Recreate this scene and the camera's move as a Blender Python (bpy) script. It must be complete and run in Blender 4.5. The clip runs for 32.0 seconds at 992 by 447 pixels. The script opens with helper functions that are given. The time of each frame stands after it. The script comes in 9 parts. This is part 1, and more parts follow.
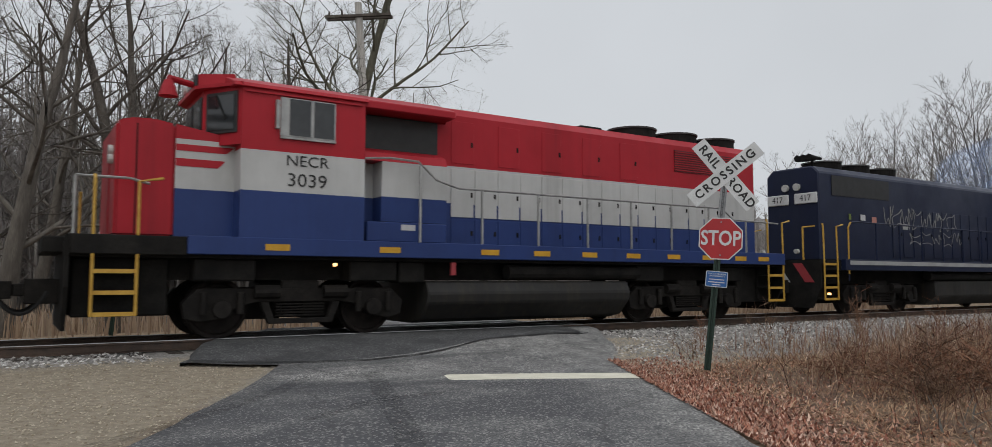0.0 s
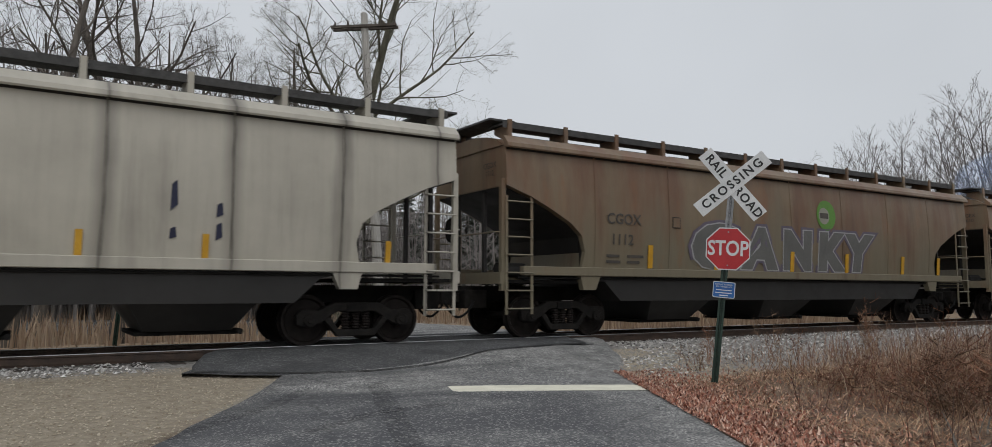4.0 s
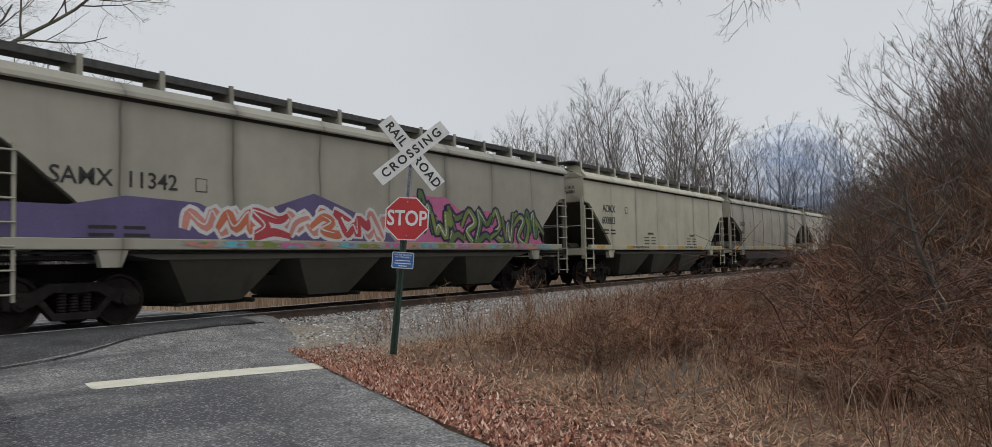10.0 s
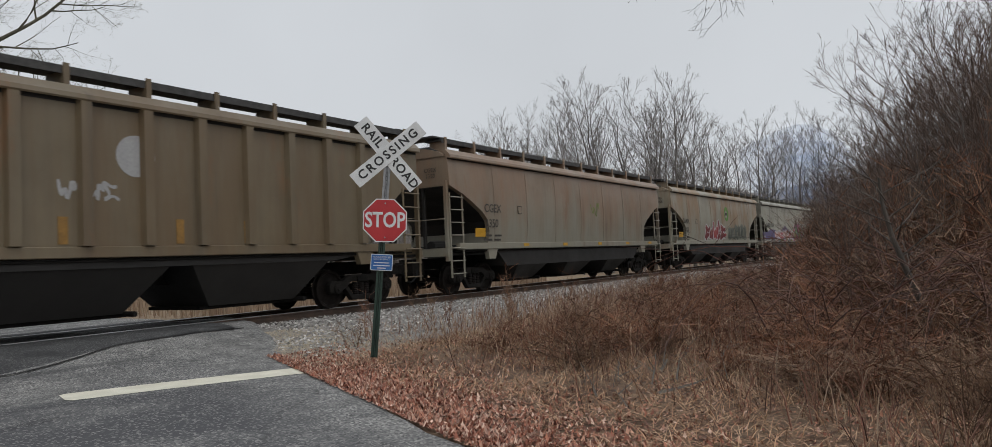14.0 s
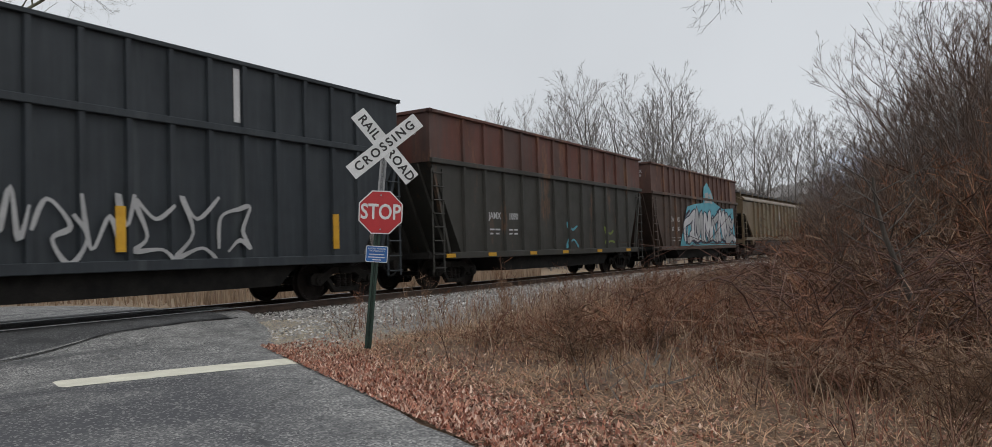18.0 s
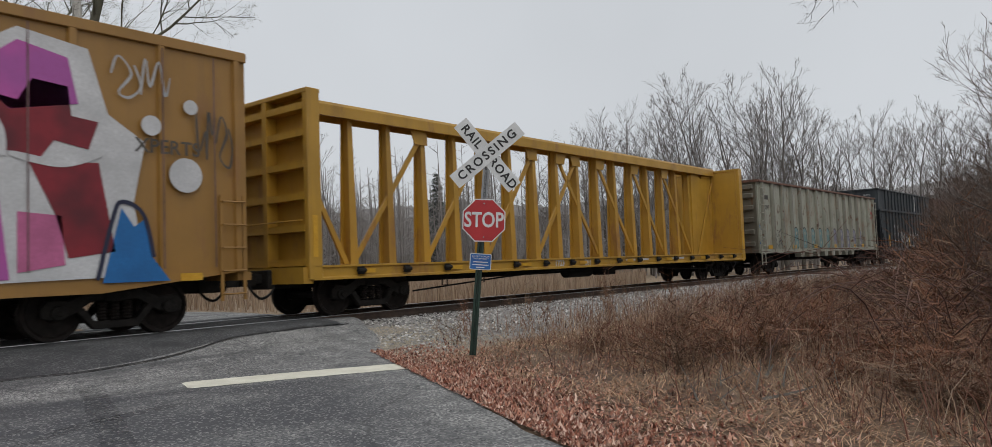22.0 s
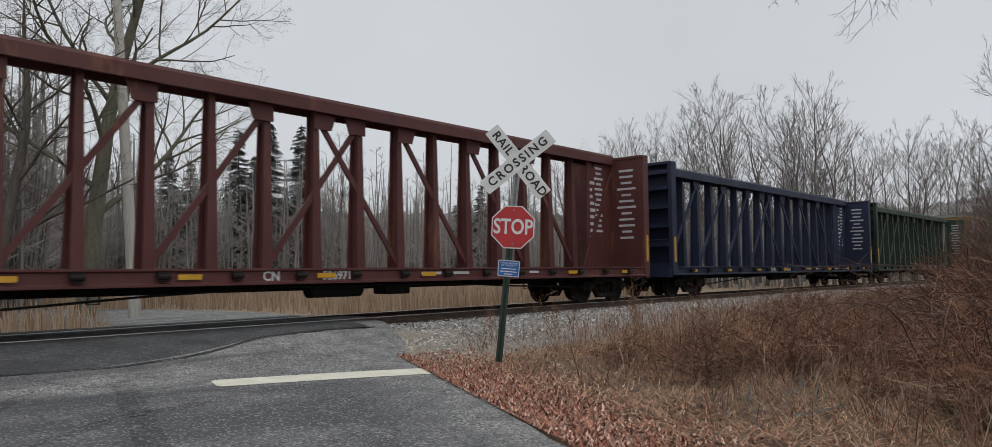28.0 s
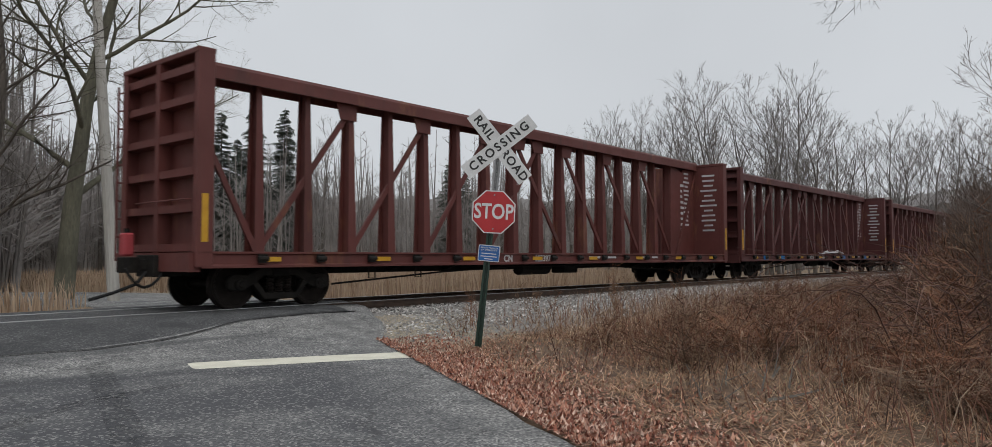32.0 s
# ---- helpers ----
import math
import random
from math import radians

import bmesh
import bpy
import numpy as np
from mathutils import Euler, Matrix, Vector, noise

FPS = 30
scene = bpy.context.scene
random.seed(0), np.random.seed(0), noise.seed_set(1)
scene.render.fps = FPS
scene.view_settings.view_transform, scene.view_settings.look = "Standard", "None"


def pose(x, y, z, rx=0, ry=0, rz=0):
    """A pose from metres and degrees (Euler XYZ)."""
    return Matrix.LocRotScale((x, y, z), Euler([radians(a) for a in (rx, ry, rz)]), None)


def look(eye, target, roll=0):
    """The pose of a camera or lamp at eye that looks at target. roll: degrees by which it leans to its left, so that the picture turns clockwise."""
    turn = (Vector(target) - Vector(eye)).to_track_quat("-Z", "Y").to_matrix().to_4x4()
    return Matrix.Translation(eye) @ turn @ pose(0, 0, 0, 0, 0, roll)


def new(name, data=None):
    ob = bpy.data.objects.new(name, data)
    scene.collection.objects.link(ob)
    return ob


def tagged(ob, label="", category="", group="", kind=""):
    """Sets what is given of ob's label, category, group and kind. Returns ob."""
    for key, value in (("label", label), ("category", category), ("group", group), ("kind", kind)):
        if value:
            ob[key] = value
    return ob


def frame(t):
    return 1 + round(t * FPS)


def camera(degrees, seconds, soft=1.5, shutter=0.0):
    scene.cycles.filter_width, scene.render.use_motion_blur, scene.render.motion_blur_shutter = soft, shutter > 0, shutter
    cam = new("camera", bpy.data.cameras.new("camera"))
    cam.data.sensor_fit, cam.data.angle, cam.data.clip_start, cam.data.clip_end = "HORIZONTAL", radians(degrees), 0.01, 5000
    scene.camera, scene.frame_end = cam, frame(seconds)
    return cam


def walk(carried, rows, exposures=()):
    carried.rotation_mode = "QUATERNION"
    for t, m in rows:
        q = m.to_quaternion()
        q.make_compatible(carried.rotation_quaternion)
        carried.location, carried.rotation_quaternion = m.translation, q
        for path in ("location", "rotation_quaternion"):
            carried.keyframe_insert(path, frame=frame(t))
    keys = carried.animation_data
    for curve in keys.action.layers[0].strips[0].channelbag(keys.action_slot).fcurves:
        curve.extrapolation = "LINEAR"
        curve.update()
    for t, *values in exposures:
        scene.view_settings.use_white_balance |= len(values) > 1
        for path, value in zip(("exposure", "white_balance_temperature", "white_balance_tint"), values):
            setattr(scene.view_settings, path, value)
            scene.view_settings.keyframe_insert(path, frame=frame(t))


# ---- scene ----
cam = camera(66.67, 32.0, soft=0.65, shutter=0.1)


def held(x, y, z, yaw, pitch, roll):
    """Camera pose: yaw to the left from +y, pitch up, roll about the view."""
    return pose(x, y, z, 0, 0, yaw) @ pose(0, 0, 0, 90 + pitch) @ pose(0, 0, 0, 0, 0, roll)


PATH = [
    (0, -0.443, -0.562, 1.316, -32.76, 4.25, 0.08),
    (0.5, -0.439, -0.560, 1.330, -33.02, 4.16, 0.17),
    (1, -0.446, -0.558, 1.324, -34.23, 4.09, 0.14),
    (1.5, -0.454, -0.566, 1.323, -34.44, 4.03, 0.25),
    (2, -0.449, -0.565, 1.330, -34.15, 3.97, 0.29),
    (2.5, -0.457, -0.552, 1.315, -33.45, 4.20, 0.43),
    (3, -0.448, -0.551, 1.312, -32.64, 4.21, 0.36),
    (3.5, -0.450, -0.545, 1.317, -31.90, 4.07, 0.16),
    (5.5, 0.016, -0.111, 1.286, -39.96, 10.60, -1.68),
    (6, 0.008, -0.001, 1.290, -47.05, 8.86, -3.34),
    (6.5, -0.054, 0.022, 1.299, -55.19, 5.18, -2.20),
    (7, -0.027, 0.019, 1.308, -54.05, 4.67, -1.73),
    (7.5, 0.014, -0.011, 1.292, -51.71, 3.84, -3.13),
    (8, 0.035, 0.037, 1.311, -48.97, 3.64, -4.22),
    (8.5, 0.005, 0.017, 1.299, -48.38, 4.29, -2.37),
    (9, 0.042, -0.006, 1.285, -54.39, 3.46, -2.54),
    (9.5, 0.015, 0.005, 1.288, -57.10, 3.08, -2.37),
    (10, -0.038, 0.024, 1.290, -57.07, 2.83, -1.28),
    (10.5, -0.028, 0.027, 1.297, -56.74, 2.80, -1.08),
    (11, -0.029, 0.019, 1.299, -55.36, 2.79, -0.82),
    (11.5, -0.024, 0.018, 1.296, -53.23, 2.63, -0.80),
    (12, -0.005, 0.020, 1.303, -52.06, 2.42, -4.27),
    (12.5, 0.037, 0.003, 1.292, -55.71, 2.52, -3.71),
    (13, 0.051, -0.004, 1.287, -57.43, 2.58, -3.40),
    (13.5, 0.033, -0.003, 1.288, -58.04, 2.70, -2.70),
    (14, 0.024, -0.009, 1.300, -58.36, 2.70, -2.58),
    (14.5, 0.002, 0.004, 1.300, -58.30, 2.62, -2.56),
    (16.5, -0.014, -0.013, 1.299, -58.96, 2.31, -2.66),
    (17, 0.008, -0.037, 1.295, -59.04, 2.50, -2.38),
    (17.5, 0.015, -0.044, 1.289, -59.02, 2.37, -1.92),
    (18, 0.005, -0.025, 1.297, -58.67, 2.21, -1.73),
    (18.5, -0.002, 0.005, 1.301, -58.15, 2.14, -2.03),
    (19, 0.007, 0.015, 1.299, -58.10, 2.28, -2.96),
    (19.5, 0.002, 0.008, 1.304, -58.76, 2.79, -4.14),
    (20, -0.007, -0.001, 1.305, -58.96, 3.03, -4.40),
    (20.5, -0.001, -0.011, 1.302, -58.24, 3.31, -4.42),
    (21, -0.034, -0.040, 1.316, -57.03, 3.53, -3.84),
    (21.5, -0.008, -0.022, 1.305, -54.32, 3.41, -3.05),
    (22, 0.002, -0.021, 1.294, -50.93, 3.03, -2.03),
    (22.5, -0.006, -0.006, 1.298, -50.47, 2.92, -1.81),
    (23, -0.040, 0.015, 1.317, -50.24, 2.93, -2.00),
    (23.5, -0.024, 0.015, 1.324, -51.02, 4.05, -2.72),
    (24, 0.027, 0.005, 1.310, -55.83, 3.91, -4.29),
    (24.5, 0.045, -0.002, 1.308, -58.39, 3.49, -4.02),
    (26.5, 0.016, -0.020, 1.316, -57.12, 3.40, -1.56),
    (27, 0.008, -0.019, 1.307, -54.35, 3.44, -0.86),
    (27.5, 0.002, -0.004, 1.309, -50.32, 3.57, -0.40),
    (28, -0.021, 0.017, 1.295, -48.96, 3.59, -0.56),
    (28.5, -0.035, 0.038, 1.284, -48.75, 3.44, -0.57),
    (29, -0.019, 0.059, 1.283, -49.49, 3.41, -0.66),
    (29.5, -0.035, 0.041, 1.288, -50.17, 3.25, -0.61),
    (30, -0.022, 0.015, 1.295, -50.43, 3.09, -0.62),
    (30.5, 0.006, 0.002, 1.303, -50.42, 2.74, -0.50),
    (31, 0.015, -0.014, 1.301, -50.29, 2.55, -0.41),
    (31.5, 0.016, -0.021, 1.302, -50.17, 2.51, 0.16),
    (32, 0.040, -0.014, 1.273, -50.09, 2.55, -0.08)]
walk(cam, [(r[0], held(*r[1:])) for r in PATH], [(0, 0.0, 6500, 10), (3.5, 0.0, 6500, 10), (5.5, -0.16, 6150, 10), (6.0, -0.14, 6150, 10), (7.0, -0.03, 6300, 10), (8.0, 0.0, 6400, 10), (10.0, 0.0, 6500, 10), (16.8, 0.0, 6500, 10), (17.6, 0.07, 6500, 10), (18.4, 0.07, 6500, 10), (19.2, 0.0, 6500, 10), (32, 0.0, 6500, 10)])

# ---- light: thin overcast ----
world = bpy.data.worlds.new("overcast_sky")
scene.world = world
world.use_nodes = True
wn, wl = world.node_tree.nodes, world.node_tree.links
wn.clear()
sky = wn.new("ShaderNodeTexSky")
sky.sky_type, sky.sun_disc = "NISHITA", False
sky.sun_elevation, sky.sun_rotation = radians(32), radians(200)
sky.dust_density, sky.air_density = 4.0, 1.0
grey = wn.new("ShaderNodeHueSaturation")
grey.inputs["Saturation"].default_value = 0.25
cover = wn.new("ShaderNodeMix")
cover.data_type = "RGBA"
cover.inputs["Factor"].default_value = 0.85
cover.inputs["B"].default_value = (6.45, 6.75, 7.1, 1)
haze = wn.new("ShaderNodeTexNoise")
haze.inputs["Scale"].default_value, haze.inputs["Detail"].default_value = 1.6, 4
hmap = wn.new("ShaderNodeMapRange")
hmap.inputs["From Min"].default_value, hmap.inputs["From Max"].default_value = 0.3, 0.7
hmap.inputs["To Min"].default_value, hmap.inputs["To Max"].default_value = 0.94, 1.06
hmul = wn.new("ShaderNodeVectorMath")
hmul.operation = "SCALE"
# an overcast sky is brightest overhead
wtc, wsep, zen, zmul = wn.new("ShaderNodeTexCoord"), wn.new("ShaderNodeSeparateXYZ"), wn.new("ShaderNodeMapRange"), wn.new("ShaderNodeVectorMath")
zen.inputs["From Min"].default_value, zen.inputs["From Max"].default_value = 0.35, 1.0
zen.inputs["To Min"].default_value, zen.inputs["To Max"].default_value = 1.0, 1.42
zmul.operation = "SCALE"
wl.new(wtc.outputs["Generated"], wsep.inputs[0])
wl.new(wsep.outputs["Z"], zen.inputs["Value"])
wl.new(zen.outputs["Result"], zmul.inputs["Scale"])
bg = wn.new("ShaderNodeBackground")
bg.inputs["Strength"].default_value = 0.1
wout = wn.new("ShaderNodeOutputWorld")
wl.new(sky.outputs["Color"], grey.inputs["Color"])
wl.new(grey.outputs["Color"], cover.inputs["A"])
wl.new(cover.outputs["Result"], hmul.inputs[0])
wl.new(haze.outputs["Fac"], hmap.inputs["Value"])
wl.new(hmap.outputs["Result"], hmul.inputs["Scale"])
wl.new(hmul.outputs["Vector"], zmul.inputs[0])
wl.new(zmul.outputs["Vector"], bg.inputs["Color"])
wl.new(bg.outputs["Background"], wout.inputs["Surface"])
sun = new("sun", bpy.data.lights.new("sun", "SUN"))
sun.data.energy, sun.data.angle, sun.data.color = 0.55, radians(30), (1, 0.97, 0.93)
sun.matrix_world = look((0, 0, 50), (18, 26, 0))

# ---- materials ----


def material(name, rough=0.7, metal=0.0):
    m = bpy.data.materials.new(name)
    m.use_nodes = True
    b = m.node_tree.nodes["Principled BSDF"]
    b.inputs["Roughness"].default_value, b.inputs["Metallic"].default_value = rough, metal
    return m, m.node_tree.nodes, m.node_tree.links, b


def coords(n, l, scale=(1, 1, 1), what="Object"):
    tc, mp = n.new("ShaderNodeTexCoord"), n.new("ShaderNodeMapping")
    mp.inputs["Scale"].default_value = scale
    l.new(tc.outputs[what], mp.inputs["Vector"])
    return mp.outputs["Vector"]


def noise_of(n, l, vec, scale, detail=5, rough=0.6):
    t = n.new("ShaderNodeTexNoise")
    t.inputs["Scale"].default_value, t.inputs["Detail"].default_value, t.inputs["Roughness"].default_value = scale, detail, rough
    l.new(vec, t.inputs["Vector"])
    return t.outputs["Fac"]


def ramp_of(n, l, fac, lo, hi, a=0.0, b=1.0):
    r = n.new("ShaderNodeMapRange")
    for k, v in (("From Min", lo), ("From Max", hi), ("To Min", a), ("To Max", b)):
        r.inputs[k].default_value = v
    l.new(fac, r.inputs["Value"])
    return r.outputs["Result"]


def blend(n, l, fac, a, b, mode="MIX"):
    m = n.new("ShaderNodeMix")
    m.data_type, m.blend_type = "RGBA", mode
    for sock, v in (("Factor", fac), ("A", a), ("B", b)):
        if isinstance(v, (int, float)):
            m.inputs[sock].default_value = v
        elif isinstance(v, tuple):
            m.inputs[sock].default_value = (*v, 1)
        else:
            l.new(v, m.inputs[sock])
    return m.outputs["Result"]


def bumped(n, l, b, height, strength=0.3, dist=0.02):
    k = n.new("ShaderNodeBump")
    k.inputs["Strength"].default_value, k.inputs["Distance"].default_value = strength, dist
    l.new(height, k.inputs["Height"])
    l.new(k.outputs["Normal"], b.inputs["Normal"])


def mottled(name, dark, light, scale=3.0, rough=0.75, fine=40.0, bump=0.25, metal=0.0, stretch=(1, 1, 1), dist=0.02):
    """A surface that varies between two colours at two scales, with fine relief."""
    m, n, l, b = material(name, rough, metal)
    v = coords(n, l, stretch)
    big, small = noise_of(n, l, v, scale), noise_of(n, l, v, fine, 4)
    c = blend(n, l, ramp_of(n, l, big, 0.35, 0.65), dark, light)
    c = blend(n, l, ramp_of(n, l, small, 0.3, 0.7, 0.0, 0.55), c, blend(n, l, 0.5, dark, tuple(x * 0.6 for x in dark)))
    l.new(c, b.inputs["Base Color"])
    if bump:
        bumped(n, l, b, small, bump, dist)
    return m


def car_paint(name, colour, streak=(0.05, 0.045, 0.04), rust=0.0, grime=0.35, rough=0.6, streak_scale=1.2, heavy=0.58, rust_scale=1.1, low=None, warm=None, seams=None, blot=None, flakes=0.0):
    """Weathered railcar paint: broad patches, vertical run-off streaks, dirt along the seams, rust blooms and grain.
    seams: first seam's x and their spacing; blot: x and half width of one broad soot run; flakes: how much paint has scaled off."""
    if rough == 0.6:
        # the freight cars' paint keeps some gloss under its dirt
        rough, colour = 0.60 if max(colour) < 0.16 else 0.44, tuple(x * 0.85 for x in colour)
        low, warm = low and tuple(x * 0.85 for x in low), warm and tuple(x * 0.85 for x in warm)
    m, n, l, b = material(name, rough)
    v, vs = coords(n, l), coords(n, l, (1, 1, 0.07))
    runs = noise_of(n, l, vs, streak_scale, 6, 0.6)
    fine = noise_of(n, l, vs, 7, 4)
    patch = noise_of(n, l, v, 0.7, 6)
    c = blend(n, l, ramp_of(n, l, patch, 0.35, 0.65, 0, 0.6), colour, tuple(x * 0.70 for x in colour))
    sep = n.new("ShaderNodeSeparateXYZ")
    l.new(v, sep.inputs[0])

    def mth(op, p, q=0.0):
        k = n.new("ShaderNodeMath")
        k.operation = op
        for i, e in enumerate((p, q)):
            if isinstance(e, (int, float)):
                k.inputs[i].default_value = e
            else:
                l.new(e, k.inputs[i])
        return k.outputs[0]

    if warm:
        c = blend(n, l, ramp_of(n, l, noise_of(n, l, coords(n, l, (1, 1, 0.16)), 0.9, 7, 0.68), 0.44, 0.60, 0, 0.9), c, warm)
    if low:
        wob = mth("ADD", sep.outputs["Z"], ramp_of(n, l, runs, 0.3, 0.7, -0.9, 0.9))
        c = blend(n, l, ramp_of(n, l, wob, 3.1, 1.6), c, low)
    c = blend(n, l, ramp_of(n, l, fine, 0.45, 0.70, 0, grime * 0.45), c, streak)
    c = blend(n, l, ramp_of(n, l, runs, heavy, heavy + 0.12, 0, min(0.95, grime * 1.7)), c, streak)
    if seams:
        bent = mth("ADD", sep.outputs["X"], ramp_of(n, l, noise_of(n, l, v, 0.8, 2), 0.0, 1.0, -0.09, 0.09))
        off = mth("PINGPONG", mth("SUBTRACT", bent, seams[0]), seams[1] / 2)
        which = noise_of(n, l, coords(n, l, (0.55, 0, 0.10)), 1.0, 2)
        mask = mth("MULTIPLY", ramp_of(n, l, off, 0.22, 0.0), ramp_of(n, l, which, 0.42, 0.62, 0.10, 0.75))
        c = blend(n, l, mask, c, tuple(x * 0.6 for x in streak))
        c = blend(n, l, ramp_of(n, l, off, 0.030, 0.012, 0, 0.6), c, tuple(x * 0.5 for x in streak))
    if blot:
        off = mth("ABSOLUTE", mth("SUBTRACT", mth("ADD", sep.outputs["X"], ramp_of(n, l, noise_of(n, l, coords(n, l, (1, 1, 0.35)), 1.6, 4), 0.0, 1.0, -0.5, 0.5)), blot[0]))
        c = blend(n, l, ramp_of(n, l, off, blot[1], blot[1] * 0.15, 0, 0.85), c, (0.03, 0.028, 0.027))
    if rust:
        rv = coords(n, l, (1, 1, 0.28))
        thr = 0.60 - 0.14 * rust
        c = blend(n, l, ramp_of(n, l, noise_of(n, l, rv, rust_scale, 8, 0.72), thr, thr + 0.09, 0, min(1, 0.4 + rust * 0.6)), c, (0.21, 0.095, 0.042))
        c = blend(n, l, ramp_of(n, l, noise_of(n, l, v, rust_scale * 3.1, 8, 0.75), 0.66 - 0.05 * rust, 0.70, 0, rust), c, (0.07, 0.035, 0.022))
    if flakes:
        f = noise_of(n, l, coords(n, l, (1, 1, 0.7)), 2.1, 9, 0.72)
        c = blend(n, l, ramp_of(n, l, f, 0.66 - 0.08 * flakes, 0.68 - 0.08 * flakes, 0, 0.9), c, (0.16, 0.085, 0.045))
        c = blend(n, l, ramp_of(n, l, f, 0.70 - 0.08 * flakes, 0.73 - 0.08 * flakes, 0, 0.95), c, (0.045, 0.026, 0.018))
    l.new(c, b.inputs["Base Color"])
    l.new(ramp_of(n, l, patch, 0.3, 0.7, rough - 0.1, rough + 0.15), b.inputs["Roughness"])
    bumped(n, l, b, noise_of(n, l, v, 30, 3), 0.08, 0.01)
    return m


def plain(name, colour, rough=0.5, metal=0.0):
    return mottled(name, tuple(c * 0.8 for c in colour), colour, 2.5, rough, 25, 0.08, metal)


def glow(name, colour, power):
    m, n, l, b = material(name, 0.4)
    b.inputs["Base Color"].default_value = (*colour, 1)
    b.inputs["Emission Color"].default_value = (*colour, 1)
    b.inputs["Emission Strength"].default_value = power
    return m


# ---- mesh helpers ----


def part(name, bm, mat, parent=None, label="", at=None):
    """Link a bmesh (or a ready mesh) as one mesh object under a thing or a part."""
    if isinstance(bm, bmesh.types.BMesh):
        me = bpy.data.meshes.new(name)
        bm.normal_update()
        bm.to_mesh(me)
        bm.free()
    else:
        me = bm
    if mat and not me.materials:
        me.materials.append(mat)
    ob = new(name, me)
    ob.parent = parent
    if at is not None:
        ob.matrix_basis = at
    if label:
        tagged(ob, label)
    return ob


def thing(name, label, category, at=None, group="", kind=""):
    ob = new(name)
    ob.empty_display_size = 0.3
    if at is not None:
        ob.matrix_basis = at
    return tagged(ob, label, category, group, kind)


def mesh():
    return bmesh.new()


def box(bm, x0, x1, y0, y1, z0, z1):
    v = [bm.verts.new(p) for p in ((x0, y0, z0), (x1, y0, z0), (x1, y1, z0), (x0, y1, z0), (x0, y0, z1), (x1, y0, z1), (x1, y1, z1), (x0, y1, z1))]
    for f in ((0, 3, 2, 1), (4, 5, 6, 7), (0, 1, 5, 4), (1, 2, 6, 5), (2, 3, 7, 6), (3, 0, 4, 7)):
        bm.faces.new([v[i] for i in f])
    return bm


def prism(bm, pts, a, b, axis="y", inset=None):
    """A polygon swept along an axis. pts are (x, z) for y, (y, z) for x, (x, y) for z."""
    def put(p, t):
        return {"y": (p[0], t, p[1]), "x": (t, p[0], p[1]), "z": (p[0], p[1], t)}[axis]
    lo = [bm.verts.new(put(p, a)) for p in pts]
    hi = [bm.verts.new(put(p, b)) for p in (inset or pts)]
    n = len(pts)
    fs = [bm.faces.new(lo), bm.faces.new(hi[::-1])]
    fs += [bm.faces.new((lo[i], hi[i], hi[(i + 1) % n], lo[(i + 1) % n])) for i in range(n)]
    bmesh.ops.recalc_face_normals(bm, faces=fs)
    return bm


def tube(bm, path, r, n=6, r1=None, cap=True):
    """A round bar along a path of points, tapering from r to r1."""
    path = [Vector(p) for p in path]
    r1 = r if r1 is None else r1
    rings = []
    side = None
    for i, p in enumerate(path):
        d = (path[min(i + 1, len(path) - 1)] - path[max(i - 1, 0)])
        d = d.normalized() if d.length > 1e-9 else Vector((0, 0, 1))
        if side is None:
            side = d.orthogonal().normalized()
        side = (side - d * side.dot(d))
        side = side.normalized() if side.length > 1e-6 else d.orthogonal().normalized()
        up = d.cross(side)
        rr = r + (r1 - r) * i / max(1, len(path) - 1)
        rings.append([bm.verts.new(p + (side * math.cos(6.28319 * k / n) + up * math.sin(6.28319 * k / n)) * rr) for k in range(n)])
    for a, b in zip(rings, rings[1:]):
        for k in range(n):
            bm.faces.new((a[k], a[(k + 1) % n], b[(k + 1) % n], b[k]))
    if cap and n > 2:
        bm.faces.new(rings[0][::-1])
        bm.faces.new(rings[-1])
    return bm


def smooth(ob):
    for p in ob.data.polygons:
        p.use_smooth = True
    return ob


def softened(bm, width=0.01, segments=1):
    bmesh.ops.bevel(bm, geom=bm.edges[:], offset=width, segments=segments, affect="EDGES", clamp_overlap=True)
    return bm


def letters(text, size, align="CENTER", squeeze=1.0, bold=0.0, spacing=1.0):
    """The built-in font as a mesh in the xz plane, facing -y."""
    cu = bpy.data.curves.new("lettering", "FONT")
    cu.body, cu.size, cu.align_x, cu.align_y = text, size, align, "CENTER"
    cu.extrude, cu.offset, cu.space_character, cu.resolution_u = 0.002, bold, spacing, 3
    ob = bpy.data.objects.new("lettering", cu)
    me = bpy.data.meshes.new_from_object(ob)
    bpy.data.objects.remove(ob)
    me.transform(pose(0, 0, 0, 90) @ Matrix.Diagonal((squeeze, 1, 1, 1)))
    return me


# ---- plan ----
TRACK_Y, RAIL_Z, CURVE_X, CURVE_R = 13.83, 0.30, 8.0, 1560.0


def track_y(x):
    return TRACK_Y - max(x - CURVE_X, 0) ** 2 / (2 * CURVE_R)


def track_turn(x):
    return -math.degrees(math.atan(max(x - CURVE_X, 0) / CURVE_R))


def road_q(x, y):
    return 0.866 * x - 0.5 * y


def clampf(v, a=0.0, b=1.0):
    return max(a, min(b, v))


def step(a, b, v):
    t = clampf((v - a) / (b - a))
    return t * t * (3 - 2 * t)


